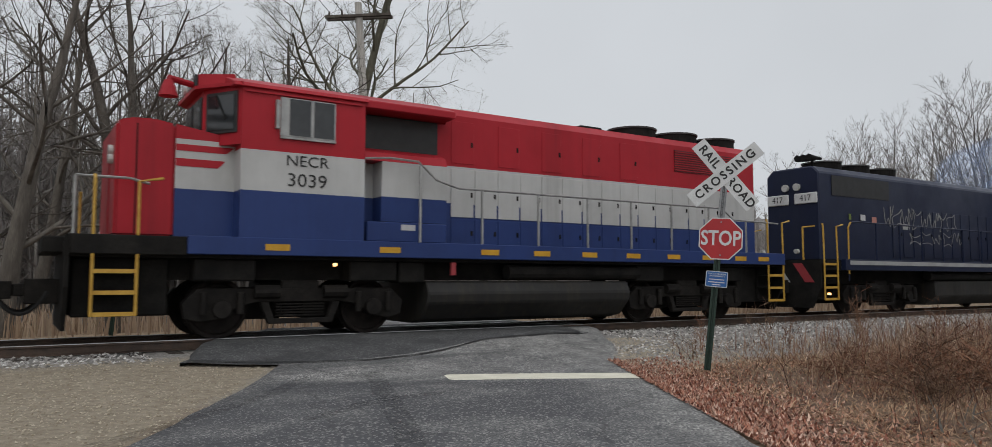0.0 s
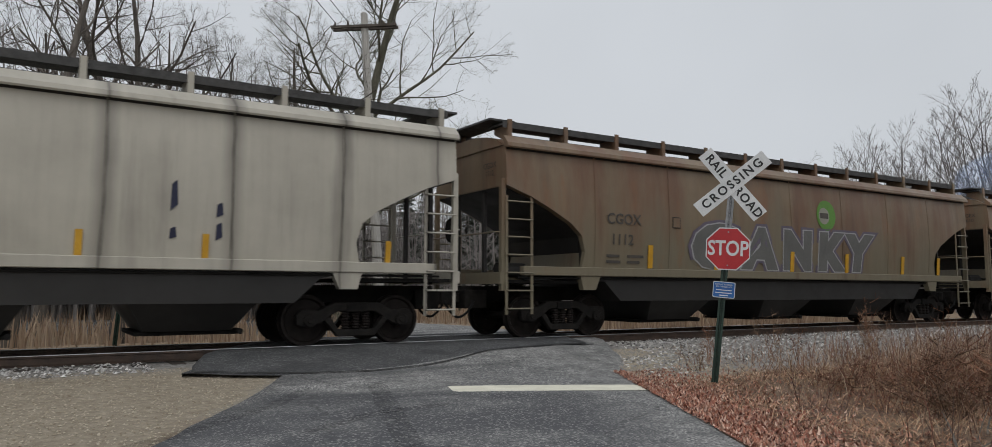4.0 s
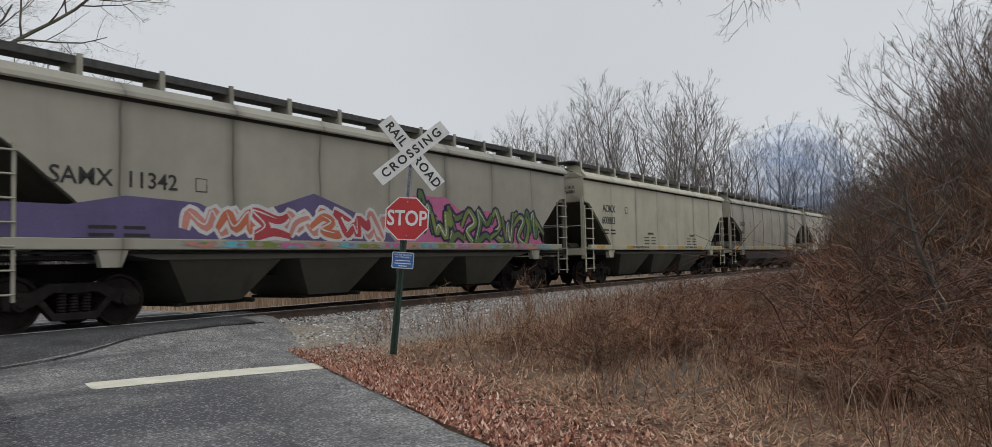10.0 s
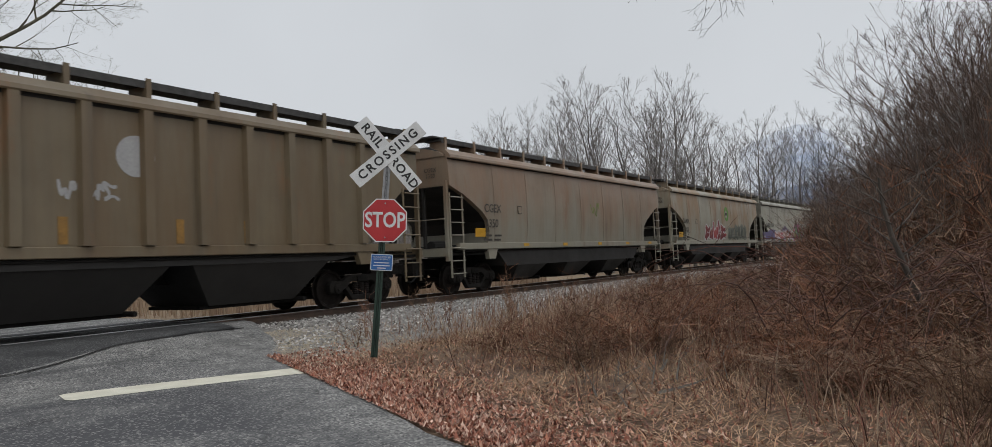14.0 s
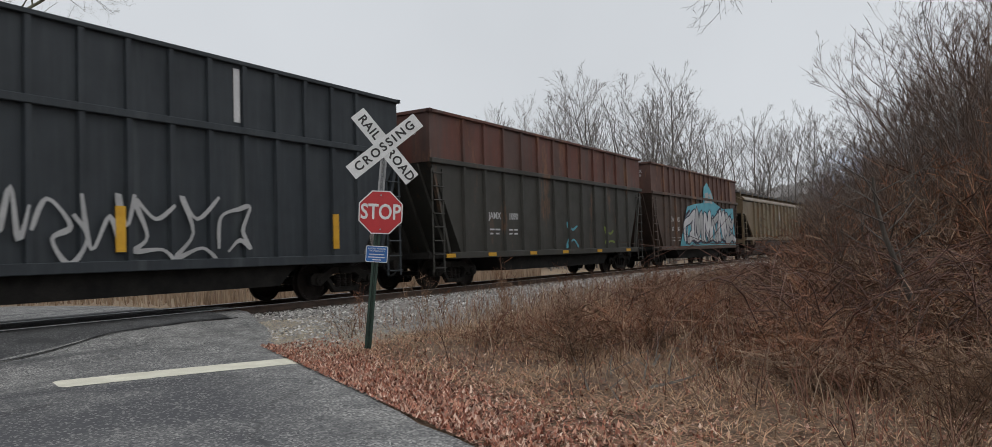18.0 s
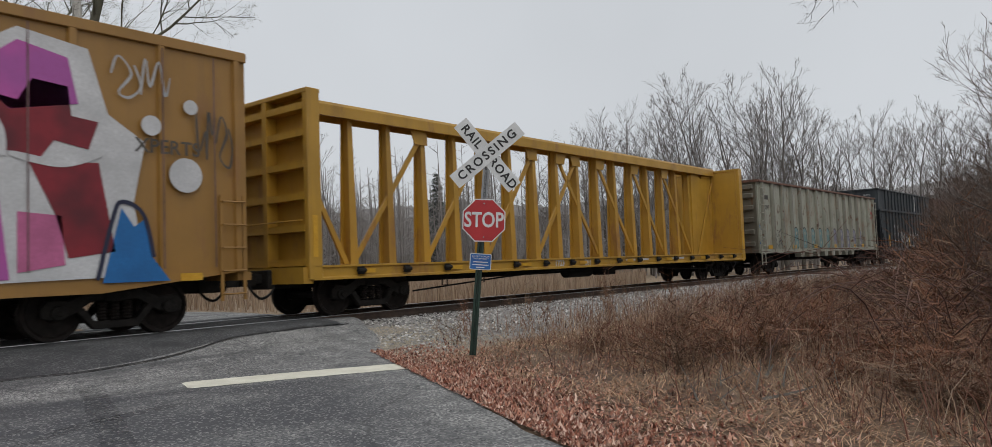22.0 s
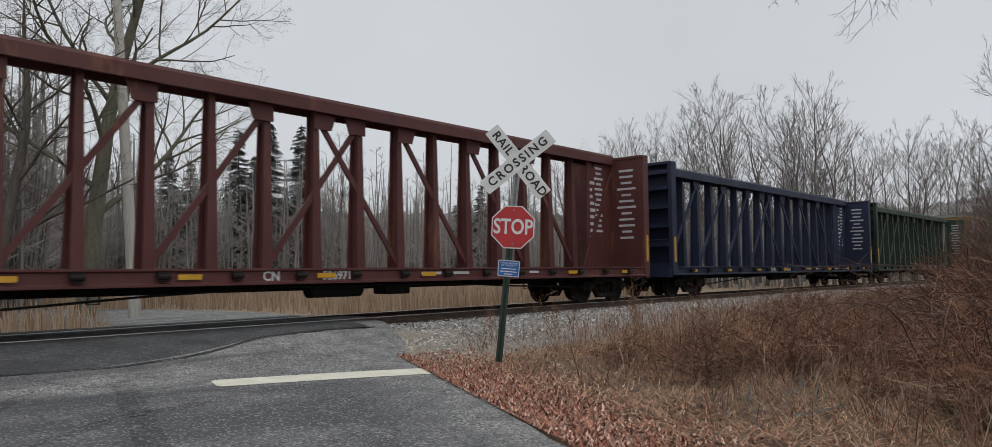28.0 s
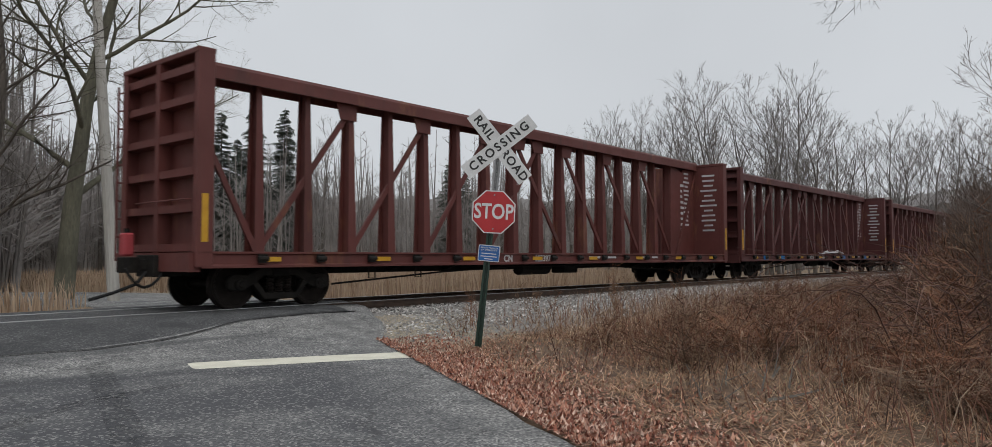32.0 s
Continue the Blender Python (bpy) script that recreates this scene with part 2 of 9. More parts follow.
def lie(x, y):
    """Height of the natural ground."""
    d = abs(y - track_y(x))
    z = 0.11 * (1 - step(1.7, 6.8, d)) - 0.03 * step(2.0, 3.2, d) * (1 - step(4.5, 7.5, d))
    q = road_q(x, y)
    verge = step(2.6, 4.5, q) if q > 0 else step(2.9, 4.5, -q)
    bumps = noise.noise(Vector((x * 0.35, y * 0.35, 0))) * 0.09 + noise.noise(Vector((x * 1.3, y * 1.3, 4))) * 0.03
    z += bumps * verge * step(3.0, 5.5, d)
    if y > track_y(x):
        z -= 0.35 * step(4, 12, d) * verge
    return z - 0.05 * (1 - verge) * step(2.5, 4, d)


def road_z(x, y):
    """Height of the road, humped over the crossing."""
    d = abs(y - track_y(x))
    return 0.275 * (1 - step(1.3, 4.6, d)) - 0.012 * (road_q(x, y) + 0.2) ** 2 * 0.25

# ---- ground ----


def spread(fine, lo, hi, step_, far_lo, far_hi):
    a = list(np.arange(lo, hi + 1e-6, step_))
    s, v = step_, lo
    while v > far_lo:
        s *= fine
        v -= s
        a.insert(0, v)
    s, v = step_, hi
    while v < far_hi:
        s *= fine
        v += s
        a.append(v)
    return a


def sheet(name, xs, ys, zf, mat):
    vs = [(x, y, zf(x, y)) for y in ys for x in xs]
    w = len(xs)
    fs = [(j * w + i, j * w + i + 1, (j + 1) * w + i + 1, (j + 1) * w + i) for j in range(len(ys) - 1) for i in range(w - 1)]
    me = bpy.data.meshes.new(name)
    me.from_pydata(vs, [], fs)
    for p in me.polygons:
        p.use_smooth = True
    return part(name, me, mat)


def ground_material():
    m, n, l, b = material("soil_gravel_and_litter", 0.95)
    tc = n.new("ShaderNodeTexCoord")
    v = tc.outputs["Object"]
    sep = n.new("ShaderNodeSeparateXYZ")
    l.new(v, sep.inputs[0])

    def mth(op, a, c=0.0):
        k = n.new("ShaderNodeMath")
        k.operation = op
        for i, q in enumerate((a, c)):
            if isinstance(q, (int, float)):
                k.inputs[i].default_value = q
            else:
                l.new(q, k.inputs[i])
        return k.outputs[0]

    x, y = sep.outputs["X"], sep.outputs["Y"]
    wob = noise_of(n, l, v, 0.7, 6)
    fine, grit = noise_of(n, l, v, 9, 6, 0.7), n.new("ShaderNodeTexVoronoi")
    grit.inputs["Scale"].default_value = 16
    l.new(v, grit.inputs["Vector"])
    bend = mth("MULTIPLY", mth("POWER", mth("MAXIMUM", mth("SUBTRACT", x, CURVE_X), 0.0), 2.0), 1 / (2 * CURVE_R))
    d = mth("ABSOLUTE", mth("ADD", mth("SUBTRACT", y, TRACK_Y), bend))
    d = mth("ADD", d, mth("MULTIPLY", mth("SUBTRACT", wob, 0.5), 3.0))
    # leaf and grass floor
    litter = blend(n, l, ramp_of(n, l, fine, 0.35, 0.65), (0.065, 0.036, 0.024), (0.19, 0.115, 0.072))
    litter = blend(n, l, ramp_of(n, l, wob, 0.4, 0.65), litter, blend(n, l, ramp_of(n, l, fine, 0.3, 0.7), (0.085, 0.057, 0.036), (0.27, 0.185, 0.115)))
    # crushed stone
    stone = blend(n, l, grit.outputs["Distance"], (0.46, 0.44, 0.41), (0.13, 0.12, 0.11))
    stone = blend(n, l, ramp_of(n, l, fine, 0.4, 0.7, 0, 0.6), stone, (0.13, 0.12, 0.105))
    # pale gravel pull-off on the west side of the road
    q = mth("SUBTRACT", mth("MULTIPLY", x, 0.866), mth("MULTIPLY", y, 0.5))
    west = ramp_of(n, l, mth("ADD", q, mth("MULTIPLY", wob, 0.8)), -2.2, -2.6)
    near = ramp_of(n, l, y, 12.2, 11.2)
    tan = blend(n, l, ramp_of(n, l, fine, 0.3, 0.7), (0.19, 0.155, 0.11), (0.36, 0.31, 0.235))
    c = blend(n, l, ramp_of(n, l, d, 6.6, 5.4), litter, stone)
    wm = n.new("ShaderNodeMath")
    wm.operation = "MULTIPLY"
    l.new(west, wm.inputs[0])
    l.new(near, wm.inputs[1])
    c = blend(n, l, wm.outputs[0], c, tan)
    # straw-coloured meadow beyond the line
    c = blend(n, l, ramp_of(n, l, y, 17.5, 20), c, blend(n, l, ramp_of(n, l, fine, 0.3, 0.7), (0.17, 0.12, 0.075), (0.36, 0.27, 0.18)))
    l.new(c, b.inputs["Base Color"])
    bumped(n, l, b, fine, 0.8, 0.05)
    return m


ground = sheet("ground", spread(1.22, -6, 46, 0.4, -1500, 3000), spread(1.22, -6, 26, 0.4, -1500, 3000), lie, ground_material())
tagged(ground, "uneven ground of leaf litter, gravel and straw", "ground", kind="structure")


def asphalt(name, dark, light, pale, crack=0.5, smear=0.0):
    """Asphalt: binder colour in broad patches, exposed pale chippings, dark pores, cracks, rubber smears."""
    m, n, l, b = material(name, 0.85)
    v = coords(n, l)
    big, mid = noise_of(n, l, v, 0.4, 5), noise_of(n, l, v, 1.7, 6, 0.65)
    chip = n.new("ShaderNodeTexVoronoi")
    chip.inputs["Scale"].default_value = 55
    l.new(v, chip.inputs["Vector"])
    c = blend(n, l, ramp_of(n, l, big, 0.38, 0.62), dark, light)
    c = blend(n, l, ramp_of(n, l, mid, 0.45, 0.62, 0, 0.55), c, tuple(x * 0.62 for x in dark))
    lone = n.new("ShaderNodeSeparateColor")
    l.new(chip.outputs["Color"], lone.inputs[0])
    worn = n.new("ShaderNodeMath")
    worn.operation = "MULTIPLY"
    l.new(ramp_of(n, l, lone.outputs[0], 0.62, 0.9), worn.inputs[0])
    l.new(ramp_of(n, l, mid, 0.62, 0.40, 0.25, 1.0), worn.inputs[1])
    c = blend(n, l, worn.outputs[0], c, pale)
    c = blend(n, l, ramp_of(n, l, lone.outputs[1], 0.25, 0.08, 0, 0.8), c, (0.025, 0.025, 0.026))
    if smear:
        # the approach below the stop line is darker with tar and rubber
        sp = n.new("ShaderNodeSeparateXYZ")
        l.new(v, sp.inputs[0])
        along = n.new("ShaderNodeMath")
        along.operation = "MULTIPLY_ADD"
        l.new(sp.outputs["Y"], along.inputs[0])
        along.inputs[1].default_value = 1.73
        l.new(sp.outputs["X"], along.inputs[2])
        tar = n.new("ShaderNodeMath")
        tar.operation = "MULTIPLY"
        l.new(ramp_of(n, l, along.outputs[0], 18.9, 18.2), tar.inputs[0])
        l.new(ramp_of(n, l, noise_of(n, l, v, 0.75, 5, 0.62), 0.40, 0.54, 0.55, 0.96), tar.inputs[1])
        # bare chippings show along the east edge, where no wheel has rolled them in
        side = n.new("ShaderNodeMath")
        side.operation = "MULTIPLY_ADD"
        l.new(sp.outputs["Y"], side.inputs[0])
        side.inputs[1].default_value = -0.577
        l.new(sp.outputs["X"], side.inputs[2])
        rim = n.new("ShaderNodeMath")
        rim.operation = "MULTIPLY_ADD"
        l.new(noise_of(n, l, v, 1.4, 4), rim.inputs[0])
        rim.inputs[1].default_value = 1.5
        l.new(side.outputs[0], rim.inputs[2])
        edge = n.new("ShaderNodeMath")
        edge.operation = "MULTIPLY"
        l.new(tar.outputs[0], edge.inputs[0])
        l.new(ramp_of(n, l, rim.outputs[0], 2.1, 3.1, 1.0, 0.12), edge.inputs[1])
        tar = edge
        c = blend(n, l, tar.outputs[0], c, (0.056, 0.057, 0.063))
        c = blend(n, l, ramp_of(n, l, lone.outputs[2], 0.80, 0.95, 0, 0.45), c, pale)
        sv = coords(n, l, (1, 1, 1))
        mp = n.new("ShaderNodeMapping")
        mp.inputs["Rotation"].default_value = (0, 0, radians(-60))
        mp.inputs["Scale"].default_value = (0.10, 1.3, 1)
        l.new(sv, mp.inputs["Vector"])
        c = blend(n, l, ramp_of(n, l, noise_of(n, l, mp.outputs["Vector"], 1.0, 3), 0.56, 0.66, 0, smear), c, (0.045, 0.046, 0.05))
    vo = n.new("ShaderNodeTexVoronoi")
    vo.feature = "DISTANCE_TO_EDGE"
    vo.inputs["Scale"].default_value = 0.28
    wv = n.new("ShaderNodeVectorMath")
    wv.operation = "ADD"
    nz = n.new("ShaderNodeTexNoise")
    nz.inputs["Scale"].default_value = 1.1
    l.new(v, nz.inputs["Vector"])
    l.new(v, wv.inputs[0])
    l.new(nz.outputs["Color"], wv.inputs[1])
    l.new(wv.outputs[0], vo.inputs["Vector"])
    c = blend(n, l, ramp_of(n, l, vo.outputs["Distance"], 0.008, 0.002, 0, crack), c, (0.015, 0.015, 0.015))
    l.new(c, b.inputs["Base Color"])
    bumped(n, l, b, lone.outputs[0], 0.35, 0.01)
    return m


M_ROAD = asphalt("worn_asphalt", (0.125, 0.126, 0.128), (0.20, 0.198, 0.192), (0.50, 0.485, 0.455), 0.35, 0.6)
M_PATCH = asphalt("newer_asphalt", (0.038, 0.039, 0.041), (0.070, 0.070, 0.072), (0.17, 0.17, 0.166), 0.25)
M_LINE = mottled("road_paint", (0.68, 0.65, 0.53), (0.84, 0.81, 0.68), 3, 0.7, 45, 0.3)


def road_line(p):
    """Centre and heading of the road: straight over the track, then bending away to the left."""
    if p <= 20:
        return Vector((0.5 * p, 0.866 * p)), 60.0
    turn = min(95.0, (p - 20) / 11 * 57.3)
    a0, c0 = radians(60), Vector((0.5 * 20, 0.866 * 20))
    mid = c0 + Vector((-math.sin(a0), math.cos(a0))) * 11
    a = a0 + radians(turn)
    end = mid + Vector((math.sin(a), -math.cos(a))) * 11
    rest = max(0, p - 20 - radians(95) * 11)
    return end + Vector((math.cos(a), math.sin(a))) * rest, 60.0 + turn


def road_mesh():
    bm = mesh()
    ps, qn = np.arange(-16, 62, 0.5), 12
    rows = []
    for p in ps:
        wl_ = -2.74 + 0.12 * noise.noise(Vector((p * 0.6, 1, 0))) + 0.05 * noise.noise(Vector((p * 3, 2, 0)))
        wr_ = 2.34 + 0.18 * step(6, 9.5, p) + 0.36 * step(10.2, 14.5, p) - 0.4 * step(17, 20, p) + 0.08 * noise.noise(Vector((p * 0.6, 5, 0))) + 0.09 * noise.noise(Vector((p * 2.3, 7, 0)))
        mid, head = road_line(p)
        sx, sy = math.sin(radians(head)), -math.cos(radians(head))
        row = []
        for k in range(qn + 1):
            q = wl_ + (wr_ - wl_) * k / qn
            x, y = mid.x + sx * q, mid.y + sy * q
            row.append(bm.verts.new((x, y, 0.275 * (1 - step(1.3, 4.6, abs(y - track_y(x)))) - 0.003 * (q + 0.2) ** 2)))
        for k, dq in ((0, -0.12), (-1, 0.12)):
            co = row[k].co
            edge = bm.verts.new((co.x + sx * dq, co.y + sy * dq, co.z - 0.5))
            row.insert(0, edge) if k == 0 else row.append(edge)
        rows.append(row)
    for a, b in zip(rows, rows[1:]):
        for k in range(len(a) - 1):
            bm.faces.new((a[k], a[k + 1], b[k + 1], b[k]))
    return bm


road = smooth(part("road", road_mesh(), M_ROAD))
tagged(road, "narrow worn grey asphalt road over the crossing", "road", kind="structure")


def apron_edge(u):
    """Where the apron's near edge runs, from its west to its east end."""
    return 10.95 - 0.55 * math.sin(math.pi * min(1, u * 1.5)) + 0.72 * step(0.36, 0.9, u) + 0.06 * noise.noise(Vector((u * 14, 0, 3)))


def patch_mesh():
    """The newer asphalt apron humped over the rails."""
    bm = mesh()
    nu, nv = 40, 24
    rows = []
    for j in range(nv + 1):
        row = []
        for i in range(nu + 1):
            u, v = i / nu, j / nv
            near = apron_edge(u)
            y = near + (17.0 - near) * v
            xl = 1.65 + 0.52 * (y - 10.95) - 0.35 * math.sin(math.pi * clampf((y - 10.9) / 4)) + 0.07 * noise.noise(Vector((y * 2, 8, 0)))
            xr = 9.35 + 0.38 * (y - 10.8) - 0.5 * step(12.4, 14.5, y) + 0.07 * noise.noise(Vector((y * 2, 9, 0)))
            x = xl + (xr - xl) * u
            rim = min(u, 1 - u, v, 1 - v)
            d = abs(y - track_y(x))
            z = 0.278 * (1 - step(1.4, 4.4, d)) + 0.01
            z = max(z, road_z(x, y) + 0.012) if -2.7 < road_q(x, y) < 2.4 else z
            if rim == 0:
                z = z - 0.02 if v == 0 else z - 0.2
            row.append(bm.verts.new((x, y, z)))
        rows.append(row)
    for a, b in zip(rows, rows[1:]):
        for k in range(nu):
            bm.faces.new((a[k], a[k + 1], b[k + 1], b[k]))
    return bm


apron = smooth(part("crossing_apron", patch_mesh(), M_PATCH))
tagged(apron, "dark newer asphalt apron humped over the rails", "road", kind="structure")


def seam_mesh():
    """The tarred joint where the apron meets the old road."""
    bm, prev = mesh(), None
    for i in range(81):
        u = i / 80
        y = apron_edge(u)
        x = 1.75 + 7.75 * u
        w = 0.022 + 0.012 * noise.noise(Vector((u * 40, 4, 0)))
        z = 0.278 * (1 - step(1.4, 4.4, abs(y - track_y(x)))) + 0.016
        z = max(z, road_z(x, y) + 0.018)
        cur = [bm.verts.new((x, y - w, z - 0.004)), bm.verts.new((x, y + w, z + 0.002))]
        if prev:
            bm.faces.new((prev[0], cur[0], cur[1], prev[1]))
        prev = cur
    return bm


tagged(part("tar_seam", seam_mesh(), mottled("black_tar", (0.010, 0.010, 0.010), (0.022, 0.022, 0.022), 6, 0.6, 30, 0.2)), "black tarred seam along the apron edge", "road seam", kind="structure")


def line_mesh():
    bm = mesh()
    a, b = Vector((4.55, 8.42)), Vector((7.02, 7.30))
    rows = []
    for i in range(41):
        f = i / 40
        c = a.lerp(b, f)
        w0 = 0.30 + 0.03 * noise.noise(Vector((f * 30, 3, 0)))
        w1 = 0.30 + 0.03 * noise.noise(Vector((f * 26, 9, 0)))
        if i in (0, 40):
            w0, w1 = w0 * 0.7, w1 * 0.8
        row = []
        for k in range(5):
            w = -w0 + (w0 + w1) * k / 4
            x, y = c.x + 0.35 * w, c.y + 0.936 * w
            row.append(bm.verts.new((x, y, road_z(x, y) + 0.006)))
        rows.append(row)
    for r, s in zip(rows, rows[1:]):
        for k in range(4):
            bm.faces.new((r[k], s[k], s[k + 1], r[k + 1]))
    return bm


stop_line = part("stop_line", line_mesh(), M_LINE)
tagged(stop_line, "worn white stop line painted on the asphalt", "road marking", kind="structure")

def skid_mesh(pts, wide, lift):
    """A rubber mark along a bent line on the road."""
    bm, prev = mesh(), None
    for k in range(41):
        f = k / 40 * (len(pts) - 1)
        i = min(len(pts) - 2, int(f))
        a, b = Vector(pts[i]), Vector(pts[i + 1])
        c, d = a.lerp(b, f - i), (b - a).normalized()
        w = wide * (1 + 0.25 * noise.noise(Vector((f * 3, wide * 9, 0)))) * min(1, 0.3 + 0.25 * min(k, 40 - k))
        cur = []
        for sg in (-1, 1):
            x, y = c.x - d.y * w * sg, c.y + d.x * w * sg
            cur.append(bm.verts.new((x, y, 0.275 * (1 - step(1.3, 4.6, abs(y - track_y(x)))) - 0.003 * (road_q(x, y) + 0.2) ** 2 + lift)))
        if prev:
            bm.faces.new((prev[0], prev[1], cur[1], cur[0]))
        prev = cur
    return bm


def rubber_material():
    m, n, l, b = material("tyre_rubber_smear", 0.75)
    b.inputs["Base Color"].default_value = (0.032, 0.032, 0.034, 1)
    mix, clear = n.new("ShaderNodeMixShader"), n.new("ShaderNodeBsdfTransparent")
    v = coords(n, l)
    l.new(ramp_of(n, l, noise_of(n, l, v, 9, 6, 0.7), 0.40, 0.66, 0.0, 0.42), mix.inputs[0])
    l.new(clear.outputs[0], mix.inputs[1])
    l.new(b.outputs[0], mix.inputs[2])
    l.new(mix.outputs[0], n["Material Output"].inputs["Surface"])
    return m


M_RUBBER = rubber_material()
for pts, wide in ((((4.0, 9.6), (3.2, 7.4), (2.5, 5.4), (1.6, 3.4)), 0.13), (((3.0, 9.5), (2.1, 8.2), (1.0, 7.1), (0.0, 6.2)), 0.11), (((1.9, 6.4), (2.9, 7.1), (3.9, 7.3)), 0.10)):
    tagged(part("tyre_mark", skid_mesh(pts, wide, 0.005), M_RUBBER), "dark rubber tyre mark on the asphalt", "road marking", kind="structure")

# ---- track ----
M_RAIL = mottled("rail_side_rust", (0.05, 0.034, 0.026), (0.10, 0.062, 0.042), 4, 0.7, 30, 0.2)
M_RAILTOP = mottled("polished_railhead", (0.35, 0.34, 0.33), (0.5, 0.5, 0.5), 3, 0.28, 60, 0.05, 0.9, (0.2, 3, 1))
M_TIE = mottled("creosoted_wood", (0.028, 0.022, 0.018), (0.075, 0.06, 0.048), 5, 0.9, 40, 0.5, 0, (1, 0.15, 1))

RAIL_XS = list(range(-460, 0, 20)) + list(range(0, 500, 5))


def rail_strip(profile, off):
    """A rail section swept along the line at a side offset."""
    bm, rings = mesh(), []
    for x in RAIL_XS:
        rings.append([bm.verts.new((x, track_y(x) + off + p[0], p[1])) for p in profile])
    for a, b in zip(rings, rings[1:]):
        for k in range(len(profile)):
            bm.faces.new((a[k], b[k], b[(k + 1) % len(profile)], a[(k + 1) % len(profile)]))
    bmesh.ops.recalc_face_normals(bm, faces=bm.faces[:])
    return bm


railway = thing("railway_track", "single railway track of rusty rails on dark wooden ties", "railway track", kind="structure")
R0 = RAIL_Z - 0.172
for off in (-0.755, 0.755):
    web = [(-0.07, R0), (0.07, R0), (0.07, R0 + 0.012), (0.012, R0 + 0.03), (0.012, R0 + 0.125), (0.036, R0 + 0.132), (0.036, R0 + 0.160),
           (-0.036, R0 + 0.160), (-0.036, R0 + 0.132), (-0.012, R0 + 0.125), (-0.012, R0 + 0.03), (-0.07, R0 + 0.012)]
    rail = part("rail", rail_strip(web, off), M_RAIL, railway)
    part("railhead", rail_strip([(-0.036, R0 + 0.161), (0.036, R0 + 0.161), (0.034, R0 + 0.170), (0.02, R0 + 0.172), (-0.02, R0 + 0.172), (-0.034, R0 + 0.170)], off), M_RAILTOP, rail, "polished running surface")

tie_bm = softened(box(mesh(), -0.115, 0.115, -1.30, 1.30, -0.16, 0.0), 0.012)
tie_me = bpy.data.meshes.new("tie")
tie_bm.to_mesh(tie_me)
tie_bm.free()
rng = random.Random(5)
x = -22.0
while x < 125:
    if not 2.6 < x < 10.0:
        part("tie", tie_me, M_TIE, railway, at=pose(x + rng.uniform(-0.03, 0.03), track_y(x) + rng.uniform(-0.05, 0.05), R0 - 0.004, 0, 0, track_turn(x) + rng.uniform(-1.5, 1.5)))
    x += 0.53

# ---- crossing sign ----
M_POST = mottled("green_sign_post", (0.006, 0.022, 0.014), (0.014, 0.042, 0.026), 6, 0.5, 60, 0.2)
M_GALV = mottled("galvanised_post", (0.20, 0.205, 0.21), (0.34, 0.345, 0.35), 9, 0.5, 60, 0.15, 0.5)
M_SIGNWHITE = mottled("reflective_white", (0.55, 0.56, 0.56), (0.72, 0.73, 0.73), 5, 0.45, 60, 0.05)
M_SIGNRED = mottled("reflective_red", (0.36, 0.012, 0.016), (0.46, 0.02, 0.024), 3, 0.4, 60, 0.05)
M_SIGNBLUE = mottled("reflective_blue", (0.010, 0.095, 0.32), (0.015, 0.13, 0.40), 4, 0.4, 60, 0.05)
M_BLACK = mottled("black_paint", (0.010, 0.010, 0.010), (0.022, 0.022, 0.022), 5, 0.5, 40, 0.05)


def rounded_plate(w, h, r, t, n=4):
    bm, pts = mesh(), []
    for cx, cz, a0 in ((w / 2 - r, h / 2 - r, 0), (-w / 2 + r, h / 2 - r, 90), (-w / 2 + r, -h / 2 + r, 180), (w / 2 - r, -h / 2 + r, 270)):
        for k in range(n + 1):
            a = radians(a0 + 90 * k / n)
            pts.append((cx + r * math.cos(a), cz + r * math.sin(a)))
    return prism(bm, pts, 0, t)


def octagon(w, t):
    s = w / 2 / math.cos(radians(22.5))
    return prism(mesh(), [(s * math.cos(radians(22.5 + 45 * k)), s * math.sin(radians(22.5 + 45 * k))) for k in range(8)], 0, t)


def channel_post(length, w=0.055, d=0.03):
    """A U-channel post with punched holes along its web."""
    bm = prism(mesh(), [(-w / 2 - 0.02, 0), (-w / 2 - 0.02, 0.004), (-w / 2 + 0.004, 0.004), (-w / 2 + 0.012, d), (w / 2 - 0.012, d), (w / 2 - 0.004, 0.004),
                        (w / 2 + 0.02, 0.004), (w / 2 + 0.02, 0), (w / 2 - 0.01, 0), (w / 2 - 0.018, d - 0.005), (-w / 2 + 0.018, d - 0.005), (-w / 2 + 0.01, 0)], 0, length, "z")
    return bm


